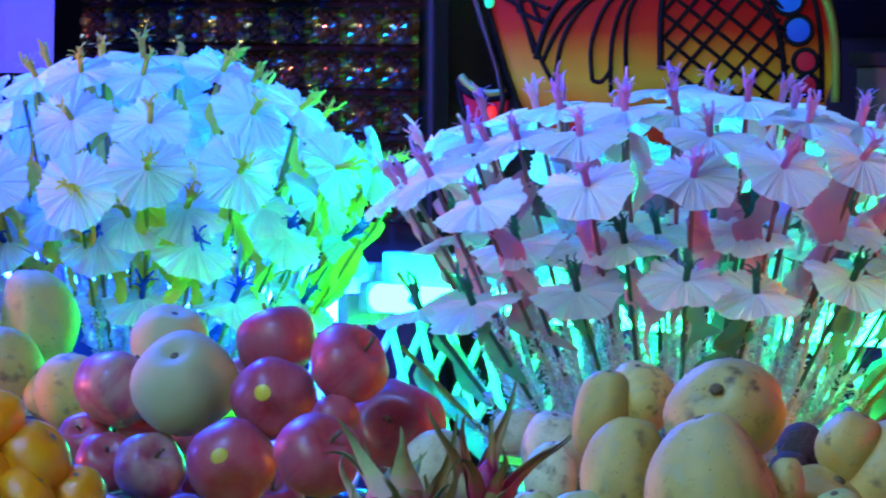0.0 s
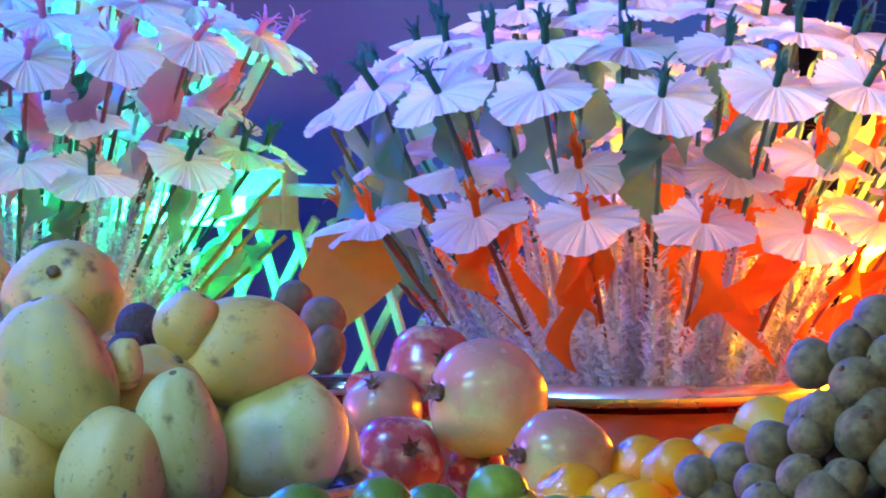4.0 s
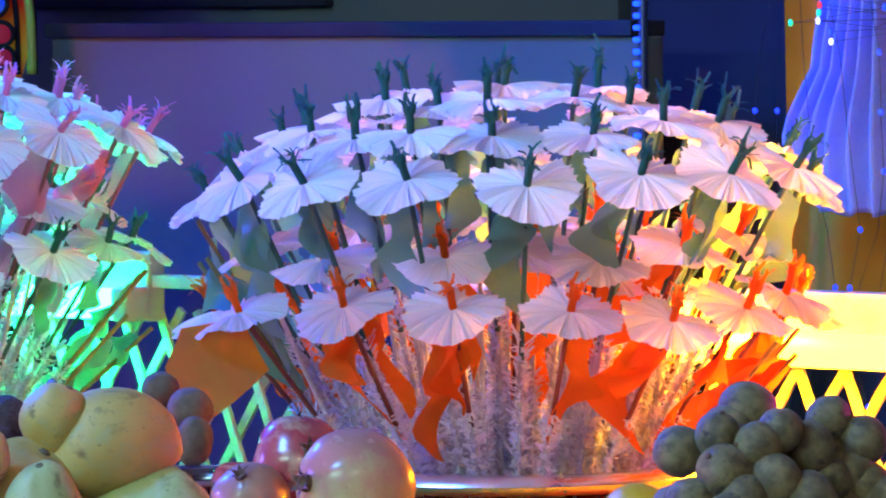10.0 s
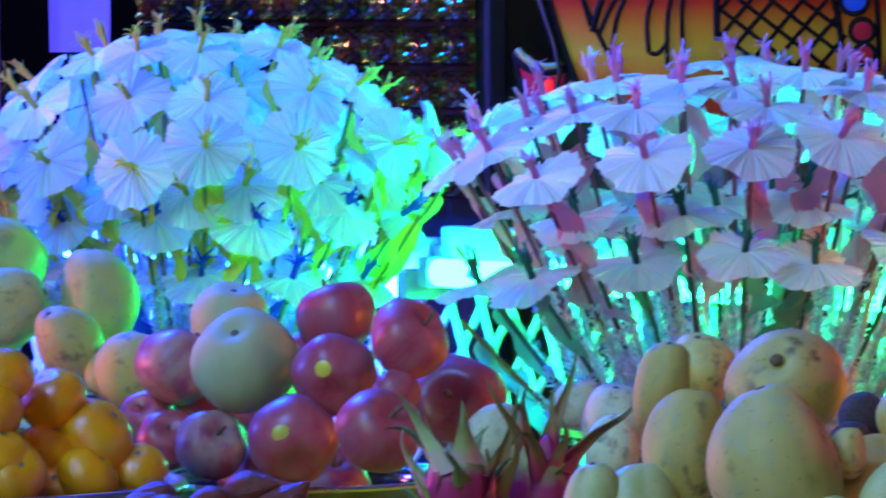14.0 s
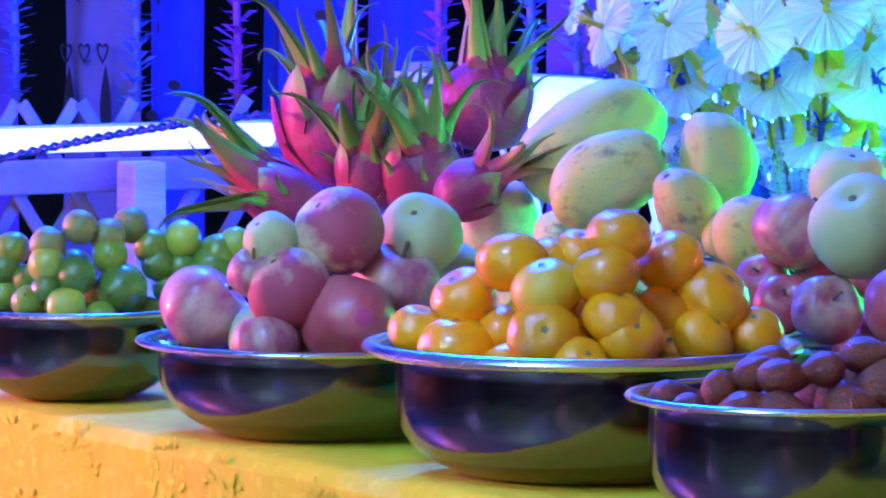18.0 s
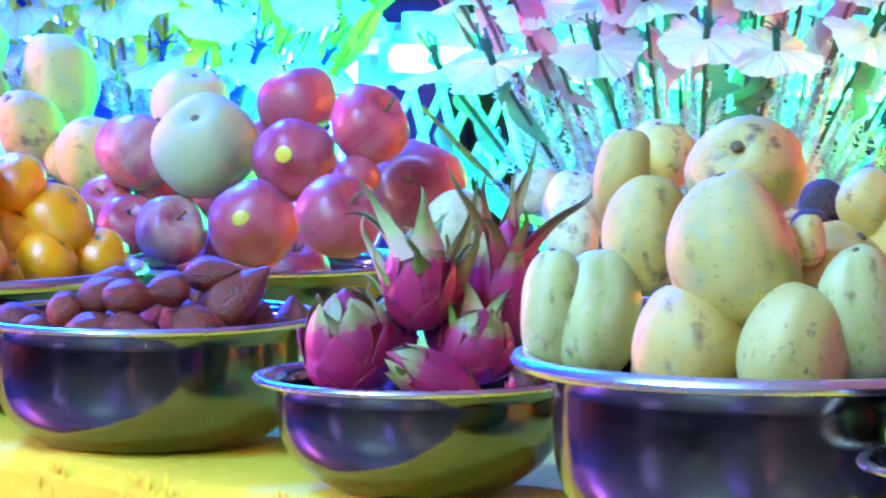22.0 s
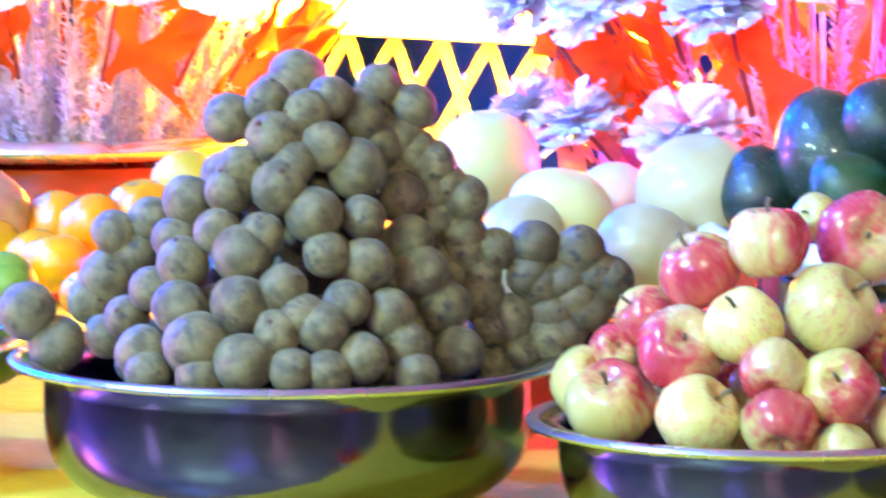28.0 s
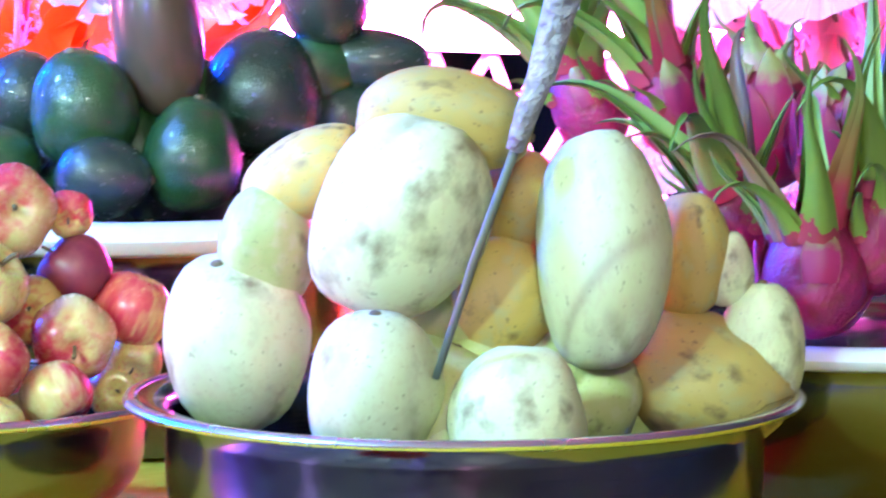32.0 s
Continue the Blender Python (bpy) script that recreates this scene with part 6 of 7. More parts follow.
def sprig_flags(dome, head, out, foot, leaf, r, leaf_size, side):
    """One flag, or two on the larger sprigs, glued to the stick just under its head; side -2: a large pennant."""
    if side == -2:
        face = facing(dome.location.x, dome.location.y)
        across = Vector((math.cos(face), math.sin(face), 0))
        r2, rows = random.Random(9), []
        for j in range(7):
            v = j / 6
            lo = Vector((0.002, 0, -0.004)).lerp(Vector((0.026, 0, -0.05)), v)
            hi = Vector((-0.05, 0, -0.014)).lerp(Vector((-0.08, 0, -0.114)), v)
            row = []
            for i in range(8):
                u = i / 7
                w = lo.lerp(hi, u)
                row.append(head + across * (w.x + (0.006 * r2.uniform(-1, 1) if i == 7 else 0)) + Vector((0, 0, w.z - 0.012 * math.sin(math.pi * u) * v)) + across.cross(Vector((0, 0, 1))) * (0.006 + 0.006 * math.sin(5 * u + 3 * v)))
            rows.append(row)
        part("paper_leaf", ribbon(rows), ORANGE_PAPER, dome, "large orange crepe paper pennant")
        return
    z = (head - foot).normalized()
    for twin in range(2 if leaf_size > 1.09 else 1):
        x = Vector((-out.y, out.x, 0)) * (side or r.choice((-1, 1))) * (1 - 2 * twin) + out * r.uniform(-0.9, 0.9)
        x = (x - z * x.dot(z)).normalized()
        turn = Matrix((x, z.cross(x), z)).transposed().to_quaternion()
        lf = piece("paper_leaf", r.choice(leaves[leaf]), dome, Matrix.LocRotScale(head - z * r.uniform(0.004, 0.03), turn, (leaf_size * r.uniform(0.7, 1.2) * (0.7 if twin else 1), leaf_size, leaf_size * r.uniform(0.75, 1.2))))
        lf["label"] = leaf + " torn crepe paper leaf"


def flower(dome, head, out, tilt, foot, tip, leaf, r, size=1.0, leaf_size=1.0, side=0):
    """One paper flower: petals on a stick, its tassel above them, a flag glued to the stick below them on one side."""
    if not tip:
        sprig_flags(dome, head, out, foot, leaf, r, leaf_size, side)
        return piece("stem", r.choice(stems["yellow"]), dome, Matrix.LocRotScale(foot, Vector((0, 0, 1)).rotation_difference((head - foot).normalized()), (1, 1, (head - foot).length)))
    up = (Vector((0, 0, math.cos(tilt))) + out * math.sin(tilt)).normalized()
    q = Vector((0, 0, 1)).rotation_difference(up) @ Euler((0, 0, r.uniform(0, 6.28))).to_quaternion()
    petals = piece("paper_flower", r.choice(thin_discs if head.z < 0.34 and discs[0].name.startswith("paper") else discs), dome, Matrix.LocRotScale(head, q, (size,) * 3))
    t = piece("tassel", r.choice(tips[tip]), petals)
    t["label"] = tip + " shredded paper tassel"
    t.matrix_basis = Matrix.LocRotScale((0, 0, 0), Euler((r.uniform(-0.15, 0.15), r.uniform(-0.15, 0.15), r.uniform(0, 6))).to_quaternion(), (1, 1, r.uniform(0.85, 1.25)))
    line = head - foot
    if leaf:
        sprig_flags(dome, head, out, foot, leaf, r, leaf_size, side)
    return piece("stem", r.choice(stems[tip]), dome, Matrix.LocRotScale(foot, Vector((0, 0, 1)).rotation_difference(line.normalized()), (1, 1, line.length)))


def flower_dome(at, label, seed, tiers, filling=6, spread=0.1):
    """Flowers on sticks in a steel basin. tiers: ring radius, tilt, tassel, leaf, leaf size, the heads on the open side as
    (angle, height, side of the flag), then the number and height of the heads round the back."""
    r = random.Random(seed)
    dome = thing("flower_arrangement", at, label, "flower arrangement", "domes of paper flowers")
    face = facing(at[0], at[1])
    for ring, tilt, tip, leaf, leaf_size, front, behind, height in tiers:
        heads = list(front)
        lo, hi = (heads[-1][0], heads[0][0] + 360) if heads else (0, 360)
        for k in range(behind):
            heads.append((lo + (hi - lo) * (k + 1) / (behind + 1) + r.uniform(-3, 3), height + r.uniform(-0.008, 0.008), 0))
        for angle, z, side in heads:
            a = face - math.pi / 2 + radians(angle)
            d = Vector((math.cos(a), math.sin(a), 0))
            foot = d * (0.03 + 0.055 * min(1, ring / 0.27)) * r.uniform(0.8, 1.05) + Vector((0, 0, 0.03))
            flower(dome, d * ring * r.uniform(0.98, 1.02) + Vector((0, 0, z)), d, radians(tilt) * r.uniform(0.85, 1.15), foot, tip, leaf, r, r.uniform(0.95, 1.04), leaf_size, side)
    for k in range(filling):
        a, rr = 2.4 * k, spread * math.sqrt((k + 0.5) / filling)
        d = Vector((math.cos(a), math.sin(a), 0))
        foot, top = d * rr + Vector((0, 0, 0.03)), d * rr * r.uniform(1.3, 2.1) + Vector((0, 0, r.uniform(0.25, 0.34)))
        piece("stem", r.choice(stems["plain"]), dome, Matrix.LocRotScale(foot, Vector((0, 0, 1)).rotation_difference((top - foot).normalized()), (1, 1, (top - foot).length)))
    return dome


def basin(at, label):
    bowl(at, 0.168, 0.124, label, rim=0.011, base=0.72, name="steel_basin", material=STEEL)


for x, lab in ((-4.80, "steel basin holding white paper flowers"), (-3.92, "steel basin holding pink-hearted paper flowers"), (-3.09, "steel basin holding green-hearted paper flowers"), (-2.27, "steel basin holding silver flowers")):
    basin((x, 3.6, TOP + 0.003), lab)

# sprigs without a flower: green flags at one end of the dome, orange ones at the other
SPRIGS_LEFT = (0.275, 0, None, "green", 1.15, [(-112, 0.33, -1), (-98, 0.3, -1), (-86, 0.34, -1), (-72, 0.31, -1)], 0, 0)
SPRIGS_RIGHT = (0.262, 0, None, "orange", 1.3, [(62, 0.235, 1), (76, 0.22, 1), (88, 0.24, 1), (100, 0.21, 1)], 0, 0)
# heads on the open side: degrees from the middle, height over the table, side of the flag
flower_dome((-3.09, 3.6, TOP + 0.012), "dome of white paper flowers with green tassels over orange ones", 3, [
    (0.0, 4, "green", None, 1, [(0, 0.458, 0)], 0, 0), (0.11, 7, "green", "green", 0.8, [(-72, 0.446, 0), (-32, 0.44, 0), (-8, 0.447, 0), (34, 0.448, 0), (78, 0.44, 0)], 3, 0.448),
    (0.2, 14, "green", "green", 0.9, [(-84, 0.412, 0), (-58, 0.42, -1), (-39, 0.415, 0), (-24, 0.42, 1), (-3, 0.418, 0), (22, 0.418, -1), (44, 0.428, 0), (68, 0.425, 1), (88, 0.41, 1)], 5, 0.425),
    (0.27, 31, "green", "green", 1.0, [(-94, 0.362, -1), (-76, 0.366, -1), (-58, 0.38, -1), (-39, 0.379, -1), (-18, 0.383, -1), (4, 0.378, -1), (25, 0.386, -1), (45, 0.384, -1), (68, 0.386, 1), (88, 0.372, 1)], 7, 0.385),
    (0.262, 26, "orange", "orange", 1.0, [(-86, 0.26, -1), (-60, 0.265, -2), (-31, 0.275, -1), (-10, 0.274, -1), (12, 0.271, 1), (33, 0.26, -1), (51, 0.267, -1), (70, 0.275, 1), (90, 0.262, 1)], 3, 0.27),
    (0.16, 14, "orange", "orange", 0.9, [(-66, 0.303, 0), (-24, 0.303, 0), (3, 0.318, 0), (33, 0.3, 0), (78, 0.31, 0)], 2, 0.31),
    (0.215, 20, "orange", "orange", 0.9, [(-74, 0.32, 0), (-46, 0.31, 0), (-14, 0.315, 0), (22, 0.31, 0), (46, 0.32, 0), (76, 0.325, 0)], 2, 0.32),
    (0.08, 8, "orange", "orange", 0.9, [(-60, 0.335, 0), (20, 0.33, 0), (90, 0.335, 0)], 2, 0.33),
    SPRIGS_LEFT, SPRIGS_RIGHT], 36, 0.125)
flower_dome((-3.92, 3.6, TOP + 0.012), "dome of white paper flowers with pink tassels", 5, [
    (0.0, 4, "pink", None, 1, [(0, 0.474, 0)], 0, 0), (0.12, 8, "pink", "pink", 0.8, [(-68, 0.455, 0), (-23, 0.455, 0), (2, 0.452, 0), (37, 0.465, 0), (76, 0.458, 0)], 4, 0.462),
    (0.2, 16, "pink", "pink", 0.95, [(-84, 0.418, 0), (-66, 0.424, 0), (-49, 0.426, -1), (-27, 0.432, 1), (10, 0.433, 1), (40, 0.446, -1), (66, 0.442, 0), (86, 0.432, 1)], 6, 0.44),
    (0.272, 34, "pink", "pink", 1.05, [(-94, 0.375, -1), (-78, 0.38, -1), (-60, 0.39, -1), (-43, 0.366, 1), (-17, 0.387, -1), (4, 0.396, 1), (23, 0.405, -1), (42, 0.412, -1), (64, 0.414, -1), (84, 0.405, 1)], 8, 0.4),
    (0.255, 24, "green", "green", 0.8, [(-80, 0.256, -1), (-50, 0.267, -1), (-21, 0.285, -1), (3, 0.297, 1), (18, 0.285, -1), (44, 0.295, 1), (66, 0.3, 1), (86, 0.3, 1)], 2, 0.285),
    (0.155, 14, "green", "green", 0.7, [(-70, 0.305, 0), (-30, 0.325, 0), (-5, 0.337, 0), (25, 0.336, 0), (72, 0.31, 0)], 2, 0.32),
    (0.215, 20, "green", "pink", 0.9, [(-76, 0.33, 0), (-44, 0.325, 0), (-12, 0.33, 0), (20, 0.34, 0), (50, 0.345, 0), (78, 0.34, 0)], 2, 0.33),
    (0.08, 8, "green", "pink", 0.9, [(-50, 0.345, 0), (30, 0.35, 0)], 3, 0.345),
    (0.275, 0, None, "green", 1.0, [(-112, 0.33, -1), (-92, 0.29, -1), (-76, 0.22, -1), (62, 0.23, 1), (78, 0.27, 1), (90, 0.21, 1), (102, 0.26, 1)], 0, 0.25)], 22, 0.125)
flower_dome((-4.80, 3.6, TOP + 0.012), "dome of white paper flowers with yellow tassels in blue light", 8, [
    (0.0, 10, "yellow", None, 1, [(0, 0.5, 0)], 0, 0), (0.12, 26, "yellow", "yellow", 0.9, [(-80, 0.478, 0), (-34, 0.484, 0), (0, 0.482, 0), (46, 0.486, 0), (84, 0.468, 0)], 4, 0.485),
    (0.2, 46, "yellow", "yellow", 1, [(-86, 0.435, -1), (-63, 0.422, -1), (-23, 0.434, 1), (2, 0.431, -1), (36, 0.441, 1), (62, 0.445, 1), (86, 0.43, 1)], 6, 0.445),
    (0.272, 64, "yellow", "yellow", 1.1, [(-98, 0.39, -1), (-78, 0.395, -1), (-60, 0.36, -1), (-38, 0.365, 1), (-15, 0.36, -1), (1, 0.383, 1), (23, 0.379, 1), (50, 0.382, -1), (72, 0.375, 1)], 7, 0.385),
    (0.235, 55, "blue", "yellow", 1.1, [(-70, 0.29, -1), (-40, 0.3, 1), (-12, 0.305, 1), (14, 0.3, -1), (42, 0.31, 1), (70, 0.3, 1)], 5, 0.3),
    (0.2, 40, "blue", "blue", 1, [(-66, 0.23, -1), (-30, 0.225, 1), (0, 0.24, 1), (30, 0.235, -1), (62, 0.23, 1)], 4, 0.23),
    (0.225, 50, "yellow", "yellow", 1, [(-74, 0.35, 0), (-48, 0.34, 0), (-24, 0.335, 0), (-4, 0.33, 0), (12, 0.34, 0), (36, 0.34, 0), (60, 0.345, 0), (84, 0.34, 0)], 5, 0.34),
    (0.275, 0, None, "yellow", 1.25, [(62, 0.3, 1), (84, 0.33, 1)], 0, 0.3)], 24, 0.12)

# ---------------------------------------------------------------- behind the fence
LANTERN_Z = 1.33


def painted_mat(name, stops, axis=2, rough=0.45, emit=0.0):
    """Airbrushed paint that fades between colours along one axis of the piece."""
    m, nt, b = nodes_of(name)
    N, L = nt.nodes.new, nt.links.new
    tc = N("ShaderNodeTexCoord")
    sep = N("ShaderNodeSeparateXYZ")
    L(tc.outputs["Object"], sep.inputs[0])
    n = N("ShaderNodeTexNoise")
    n.inputs["Scale"].default_value = 9
    L(tc.outputs["Object"], n.inputs["Vector"])
    ad = N("ShaderNodeMath")
    ad.operation = "MULTIPLY_ADD"
    L(n.outputs["Fac"], ad.inputs[0])
    ad.inputs[1].default_value = 0.03
    L(sep.outputs[axis], ad.inputs[2])
    lo, hi = stops[0][0], stops[-1][0]
    mr = N("ShaderNodeMapRange")
    mr.inputs["From Min"].default_value, mr.inputs["From Max"].default_value = lo, hi
    L(ad.outputs[0], mr.inputs["Value"])
    cr = N("ShaderNodeValToRGB")
    el = cr.color_ramp.elements
    el[0].position, el[0].color = 0, rgba(stops[0][1])
    el[1].position, el[1].color = 1, rgba(stops[-1][1])
    for p, c in stops[1:-1]:
        k = el.new((p - lo) / (hi - lo))
        k.color = rgba(c)
    L(mr.outputs[0], cr.inputs[0])
    L(cr.outputs[0], b.inputs["Base Color"])
    b.inputs["Roughness"].default_value = rough
    b.inputs["Specular IOR Level"].default_value = 0.12
    if emit:
        L(cr.outputs[0], b.inputs["Emission Color"])
        b.inputs["Emission Strength"].default_value = emit
    return m


BLACK_LINE = mat("black_outline_paint", (0.01, 0.009, 0.012), (0.016, 0.012, 0.016), 20, 0.9, spec=0.05)
LANTERN_SKIN = painted_mat("airbrushed_lantern_silk", [(-0.2, (0.34, 0.008, 0.004)), (-0.125, (0.38, 0.03, 0.006)), (-0.1, (0.4, 0.14, 0.012)), (-0.078, (0.4, 0.24, 0.02)), (-0.05, (0.4, 0.14, 0.012)), (-0.02, (0.36, 0.015, 0.006)), (0.015, (0.32, 0.003, 0.008)), (0.2, (0.3, 0.002, 0.008))], emit=0.24)
CIRCLE_BLUE = painted_mat("blue_lantern_paint", [(-0.1, (0.2, 0.02, 0.25)), (-0.04, (0.02, 0.05, 0.6)), (0.06, (0.01, 0.2, 0.75))], emit=0.2)
CIRCLE_RED = painted_mat("red_lantern_paint", [(-0.2, (0.35, 0.01, 0.04)), (0.0, (0.5, 0.01, 0.03))], emit=0.12)
EDGE_GREEN = mat("yellow_green_trim", (0.35, 0.36, 0.05), (0.25, 0.3, 0.04), 10, 0.5)
CABLE = mat("black_cable", (0.015, 0.014, 0.016), (0.02, 0.02, 0.02), 9, 0.5)
BULB_GREEN, BULB_RED, BULB_BLUE = glow("green_bulb", (0.02, 1, 0.4), 1.3), glow("red_bulb", (1, 0.03, 0.03), 1.5), glow("blue_bulb", (0.012, 0.04, 1), 3)
LED_BLUE = glow("blue_led", (0.01, 0.07, 1), 3.2)


def lantern():
    """A painted silk lantern shaped like a fruit: curved shell with raised black outlines and a row of discs."""
    k = 1 / (1.47 * 1440)
    at = Vector((-4.83, 4.42, LANTERN_Z))
    lan = thing("painted_lantern", at, "red and yellow painted silk lantern with black outlines", "lantern")
    lan.rotation_euler[2] = facing(at.x, at.y)

    def uv(x, y, out=0.0):
        u, v = (x - 665) * k, -(y - 100) * k
        bulge = -0.09 * max(0.0, 1 - ((u + 0.0) / 0.26) ** 2) ** 0.5
        return Vector((u, bulge - out, v))
    # shell between its left and right outline
    left = [(135, -220), (150, -120), (172, -40), (182, 0), (195, 60), (230, 180), (268, 300), (320, 420), (400, 520)]
    right = [(1000, -220), (1030, -120), (1045, -40), (1055, 0), (1075, 60), (1090, 180), (1095, 300), (1060, 420), (980, 520)]
    rows = [[uv(a + (c - a) * i / 24, b) for i in range(25)] for (a, b), (c, _) in zip(left, right)]
    shell = ribbon(rows)
    ribbon([[p + Vector((0, 0.02, 0)) for p in row[::-1]] for row in rows], shell)
    part("shell", shell, LANTERN_SKIN, lan, "red fading to yellow silk")

    def stroke(pts, r=0.0029, mat_=BLACK_LINE, name="outline"):
        fine = []
        pts = [Vector((*p, 0)) for p in pts]
        for i in range(len(pts) - 1):
            p0, p1, p2, p3 = pts[max(i - 1, 0)], pts[i], pts[i + 1], pts[min(i + 2, len(pts) - 1)]
            for s in range(5):
                t = s / 5
                fine.append(0.5 * (2 * p1 + (p2 - p0) * t + (2 * p0 - 5 * p1 + 4 * p2 - p3) * t * t + (3 * p1 - p0 - 3 * p2 + p3) * t ** 3))
        fine.append(pts[-1])
        part(name, tube([uv(p.x, p.y, 0.002) for p in fine], r, 6), mat_, lan)
    stroke(left)
    stroke([(195, 20), (240, 80), (290, 115), (345, 240), (400, 345)])
    stroke([(335, 245), (370, 140), (440, 65), (580, 25), (660, 15)], 0.0042)
    stroke([(350, 255), (400, 155), (480, 78), (600, 35)])
    stroke([(385, 310), (400, 205), (450, 115), (520, 65), (610, 38)])
    stroke([(480, 298), (478, 200), (520, 100), (590, 50)])
    stroke([(528, 330), (530, 200), (560, 100), (620, 45)])
    stroke([(572, 340), (565, 200), (582, 100), (640, 50)])
    stroke([(655, 270), (655, 140), (665, 60), (690, 0)], 0.0042)
    stroke([(480, 298), (502, 302), (522, 280), (530, 262)])
    stroke([(250, -60), (282, 60), (300, 125), (330, 230)])
    stroke([(290, -60), (310, 60), (345, 150)])
    for a in range(5):
        stroke([(285, -40 + 40 * a), (360, -5 + 40 * a), (420 - 18 * a, 20 + 30 * a)], 0.0026)
        stroke([(300 + 35 * a, 100 - 22 * a), (330 + 30 * a, -20 - 20 * a)], 0.0026)
    for a in range(9):
        x0, y0 = (662, 250 - 62 * a) if a < 5 else (662 + 70 * (a - 4), -20)
        x1 = min(975, x0 + (345 - y0) / 0.78)
        stroke([(x0, y0), (x1, y0 + (x1 - x0) * 0.78)], 0.0028)
    for a in range(8):
        x0, y0 = (662, 120 + 70 * a) if a < 4 else (662 + 62 * (a - 3), 345)
        x1 = min(900 + 12 * a, x0 + (y0 + 20) / 1.2)
        stroke([(x0, y0), (x1, y0 - (x1 - x0) * 1.2)], 0.0028)
    stroke([(800, -60), (850, 5), (920, 95), (962, 200), (978, 350)], 0.004)
    stroke([(985, -80), (1010, 5), (1048, 90), (1066, 200), (1070, 350)], 0.0036)
    stroke([(1010, -80), (1038, 0), (1082, 100), (1102, 200), (1105, 350)], 0.006, EDGE_GREEN, "edge_trim")
    stroke([(1025, -80), (1052, 0), (1094, 100), (1112, 200), (1114, 350)], 0.003)
    for x, y, r, m in ((938, 8, 46, CIRCLE_BLUE), (980, 86, 41, CIRCLE_BLUE), (1006, 166, 37, CIRCLE_BLUE), (1026, 246, 31, CIRCLE_RED), (1032, 306, 27, CIRCLE_RED), (895, -70, 46, CIRCLE_BLUE)):
        c = uv(x, y, 0.004)
        bm = bmesh.new()
        mid = bm.verts.new(c + Vector((0, -0.005, 0)))
        ring = [bm.verts.new(c + Vector((r * k * math.cos(a), 0, r * k * math.sin(a)))) for a in (2 * math.pi * i / 24 for i in range(24))]
        for i in range(24):
            bm.faces.new((mid, ring[i], ring[(i + 1) % 24]))
        spot = part("disc", bm, m, lan, "painted disc")
        pts = [c + Vector((r * k * math.cos(a), -0.001, r * k * math.sin(a))) for a in (2 * math.pi * i / 24 for i in range(25))]
        part("ring", tube(pts, 0.0032, 6), BLACK_LINE, spot)
    # small petal at the foot
    petal = [[uv(132, 305), uv(150, 322), uv(200, 345), uv(265, 345)], [uv(142, 350), uv(165, 360), uv(205, 370), uv(262, 362)], [uv(155, 400), uv(180, 415), uv(215, 425), uv(258, 410)]]
    bm = ribbon(petal)
    ribbon([[p + Vector((0, 0.012, 0)) for p in row[::-1]] for row in petal], bm)
    part("petal", bm, CIRCLE_RED, lan)
    stroke([(132, 305), (160, 335), (205, 348), (265, 340)], 0.005)
    stroke([(140, 292), (165, 318), (210, 335), (255, 330)], 0.005, EDGE_GREEN, "edge_trim")
    stroke([(132, 305), (140, 350), (155, 400)], 0.003)
    part("pole", tube([uv(660, 520, -0.02), uv(660, 520, -0.02) + Vector((0, 0, -0.5)), Vector((uv(660, 520).x, uv(660, 520).y + 0.02, -at.z + 0.002))], 0.012, 10), STICK, lan, "upright bamboo pole")
    # cord with two bulbs round the lantern
    cord = thing("bulb_cord", at, "black cord with small coloured bulbs on the lantern", "string light")
    cord.rotation_euler[2] = lan.rotation_euler[2]
    part("cord", tube([uv(*p, 0.012) for p in ((150, -80), (172, 30), (176, 90), (198, 160), (235, 270), (252, 345), (240, 420))], 0.0035, 6), CABLE, cord)
    for x, y, m in ((214, 97, BULB_GREEN), (222, 384, BULB_RED), (1112, 56, BULB_RED)):
        c = uv(x, y, 0.02)
        bm = lathe([(0, -0.009), (0.0045, -0.007), (0.006, 0), (0.0045, 0.007), (0, 0.009)], 12)
        bmesh.ops.translate(bm, vec=c, verts=bm.verts)
        part("bulb", bm, m, cord)
        part("socket", tube([c + Vector((-0.008, 0, 0.012)), c + Vector((-0.018, 0, 0.026))], 0.007, 8), CABLE, cord)


lantern()

# screen of amber glass blocks
AMBER = mat("amber_glass", (0.2, 0.11, 0.012), (0.09, 0.045, 0.006), 30, 0.14, metal=0.85, coat=0.3, spec=0.6)


def block_mesh():
    """A pressed glass block: a facetted bowl sunk in a raised rim, with a small boss in its middle."""
    w, h = 0.0355, 0.027
    n, rows = 12, []
    for j in range(n + 1):
        row = []
        for i in range(n + 1):
            u, v = 2 * i / n - 1, 2 * j / n - 1
            r = max(abs(u), abs(v))
            d = 0.004 if r > 0.95 else -0.004 if r > 0.75 else 0.012 * (1 - r / 0.75) if r > 0.3 else 0.0072 - 0.018 * (0.3 - r)
            row.append((w * u, d + 0.0025 * math.sin(9 * u) * math.sin(7 * v), h * v))
        rows.append(row)
    return finish("glass_block", ribbon(rows), AMBER, False)


screen = thing("glass_block_screen", (-5.91, 4.6, 0), "dark screen of amber pressed glass blocks", "screen")
part("frame", box((0.78, 0.03, 2.2), (0.01, 0.034, 1.1), 0.004), DARK, screen, smooth=False)
blk = block_mesh()
for i in range(10):
    for j in range(12):
        piece("glass_block", blk, screen, Matrix.Translation((-0.34 + i * 0.077, 0, 1.06 + j * 0.06)) @ Matrix.Rotation(radians((i * 7 + j * 13) % 5 - 2), 4, "X"))

# hanging paper banners in blue light
BAN_VIOLET = paper("violet_banner_paper", (0.2, 0.1, 0.5), (0.16, 0.08, 0.45), 0.3)
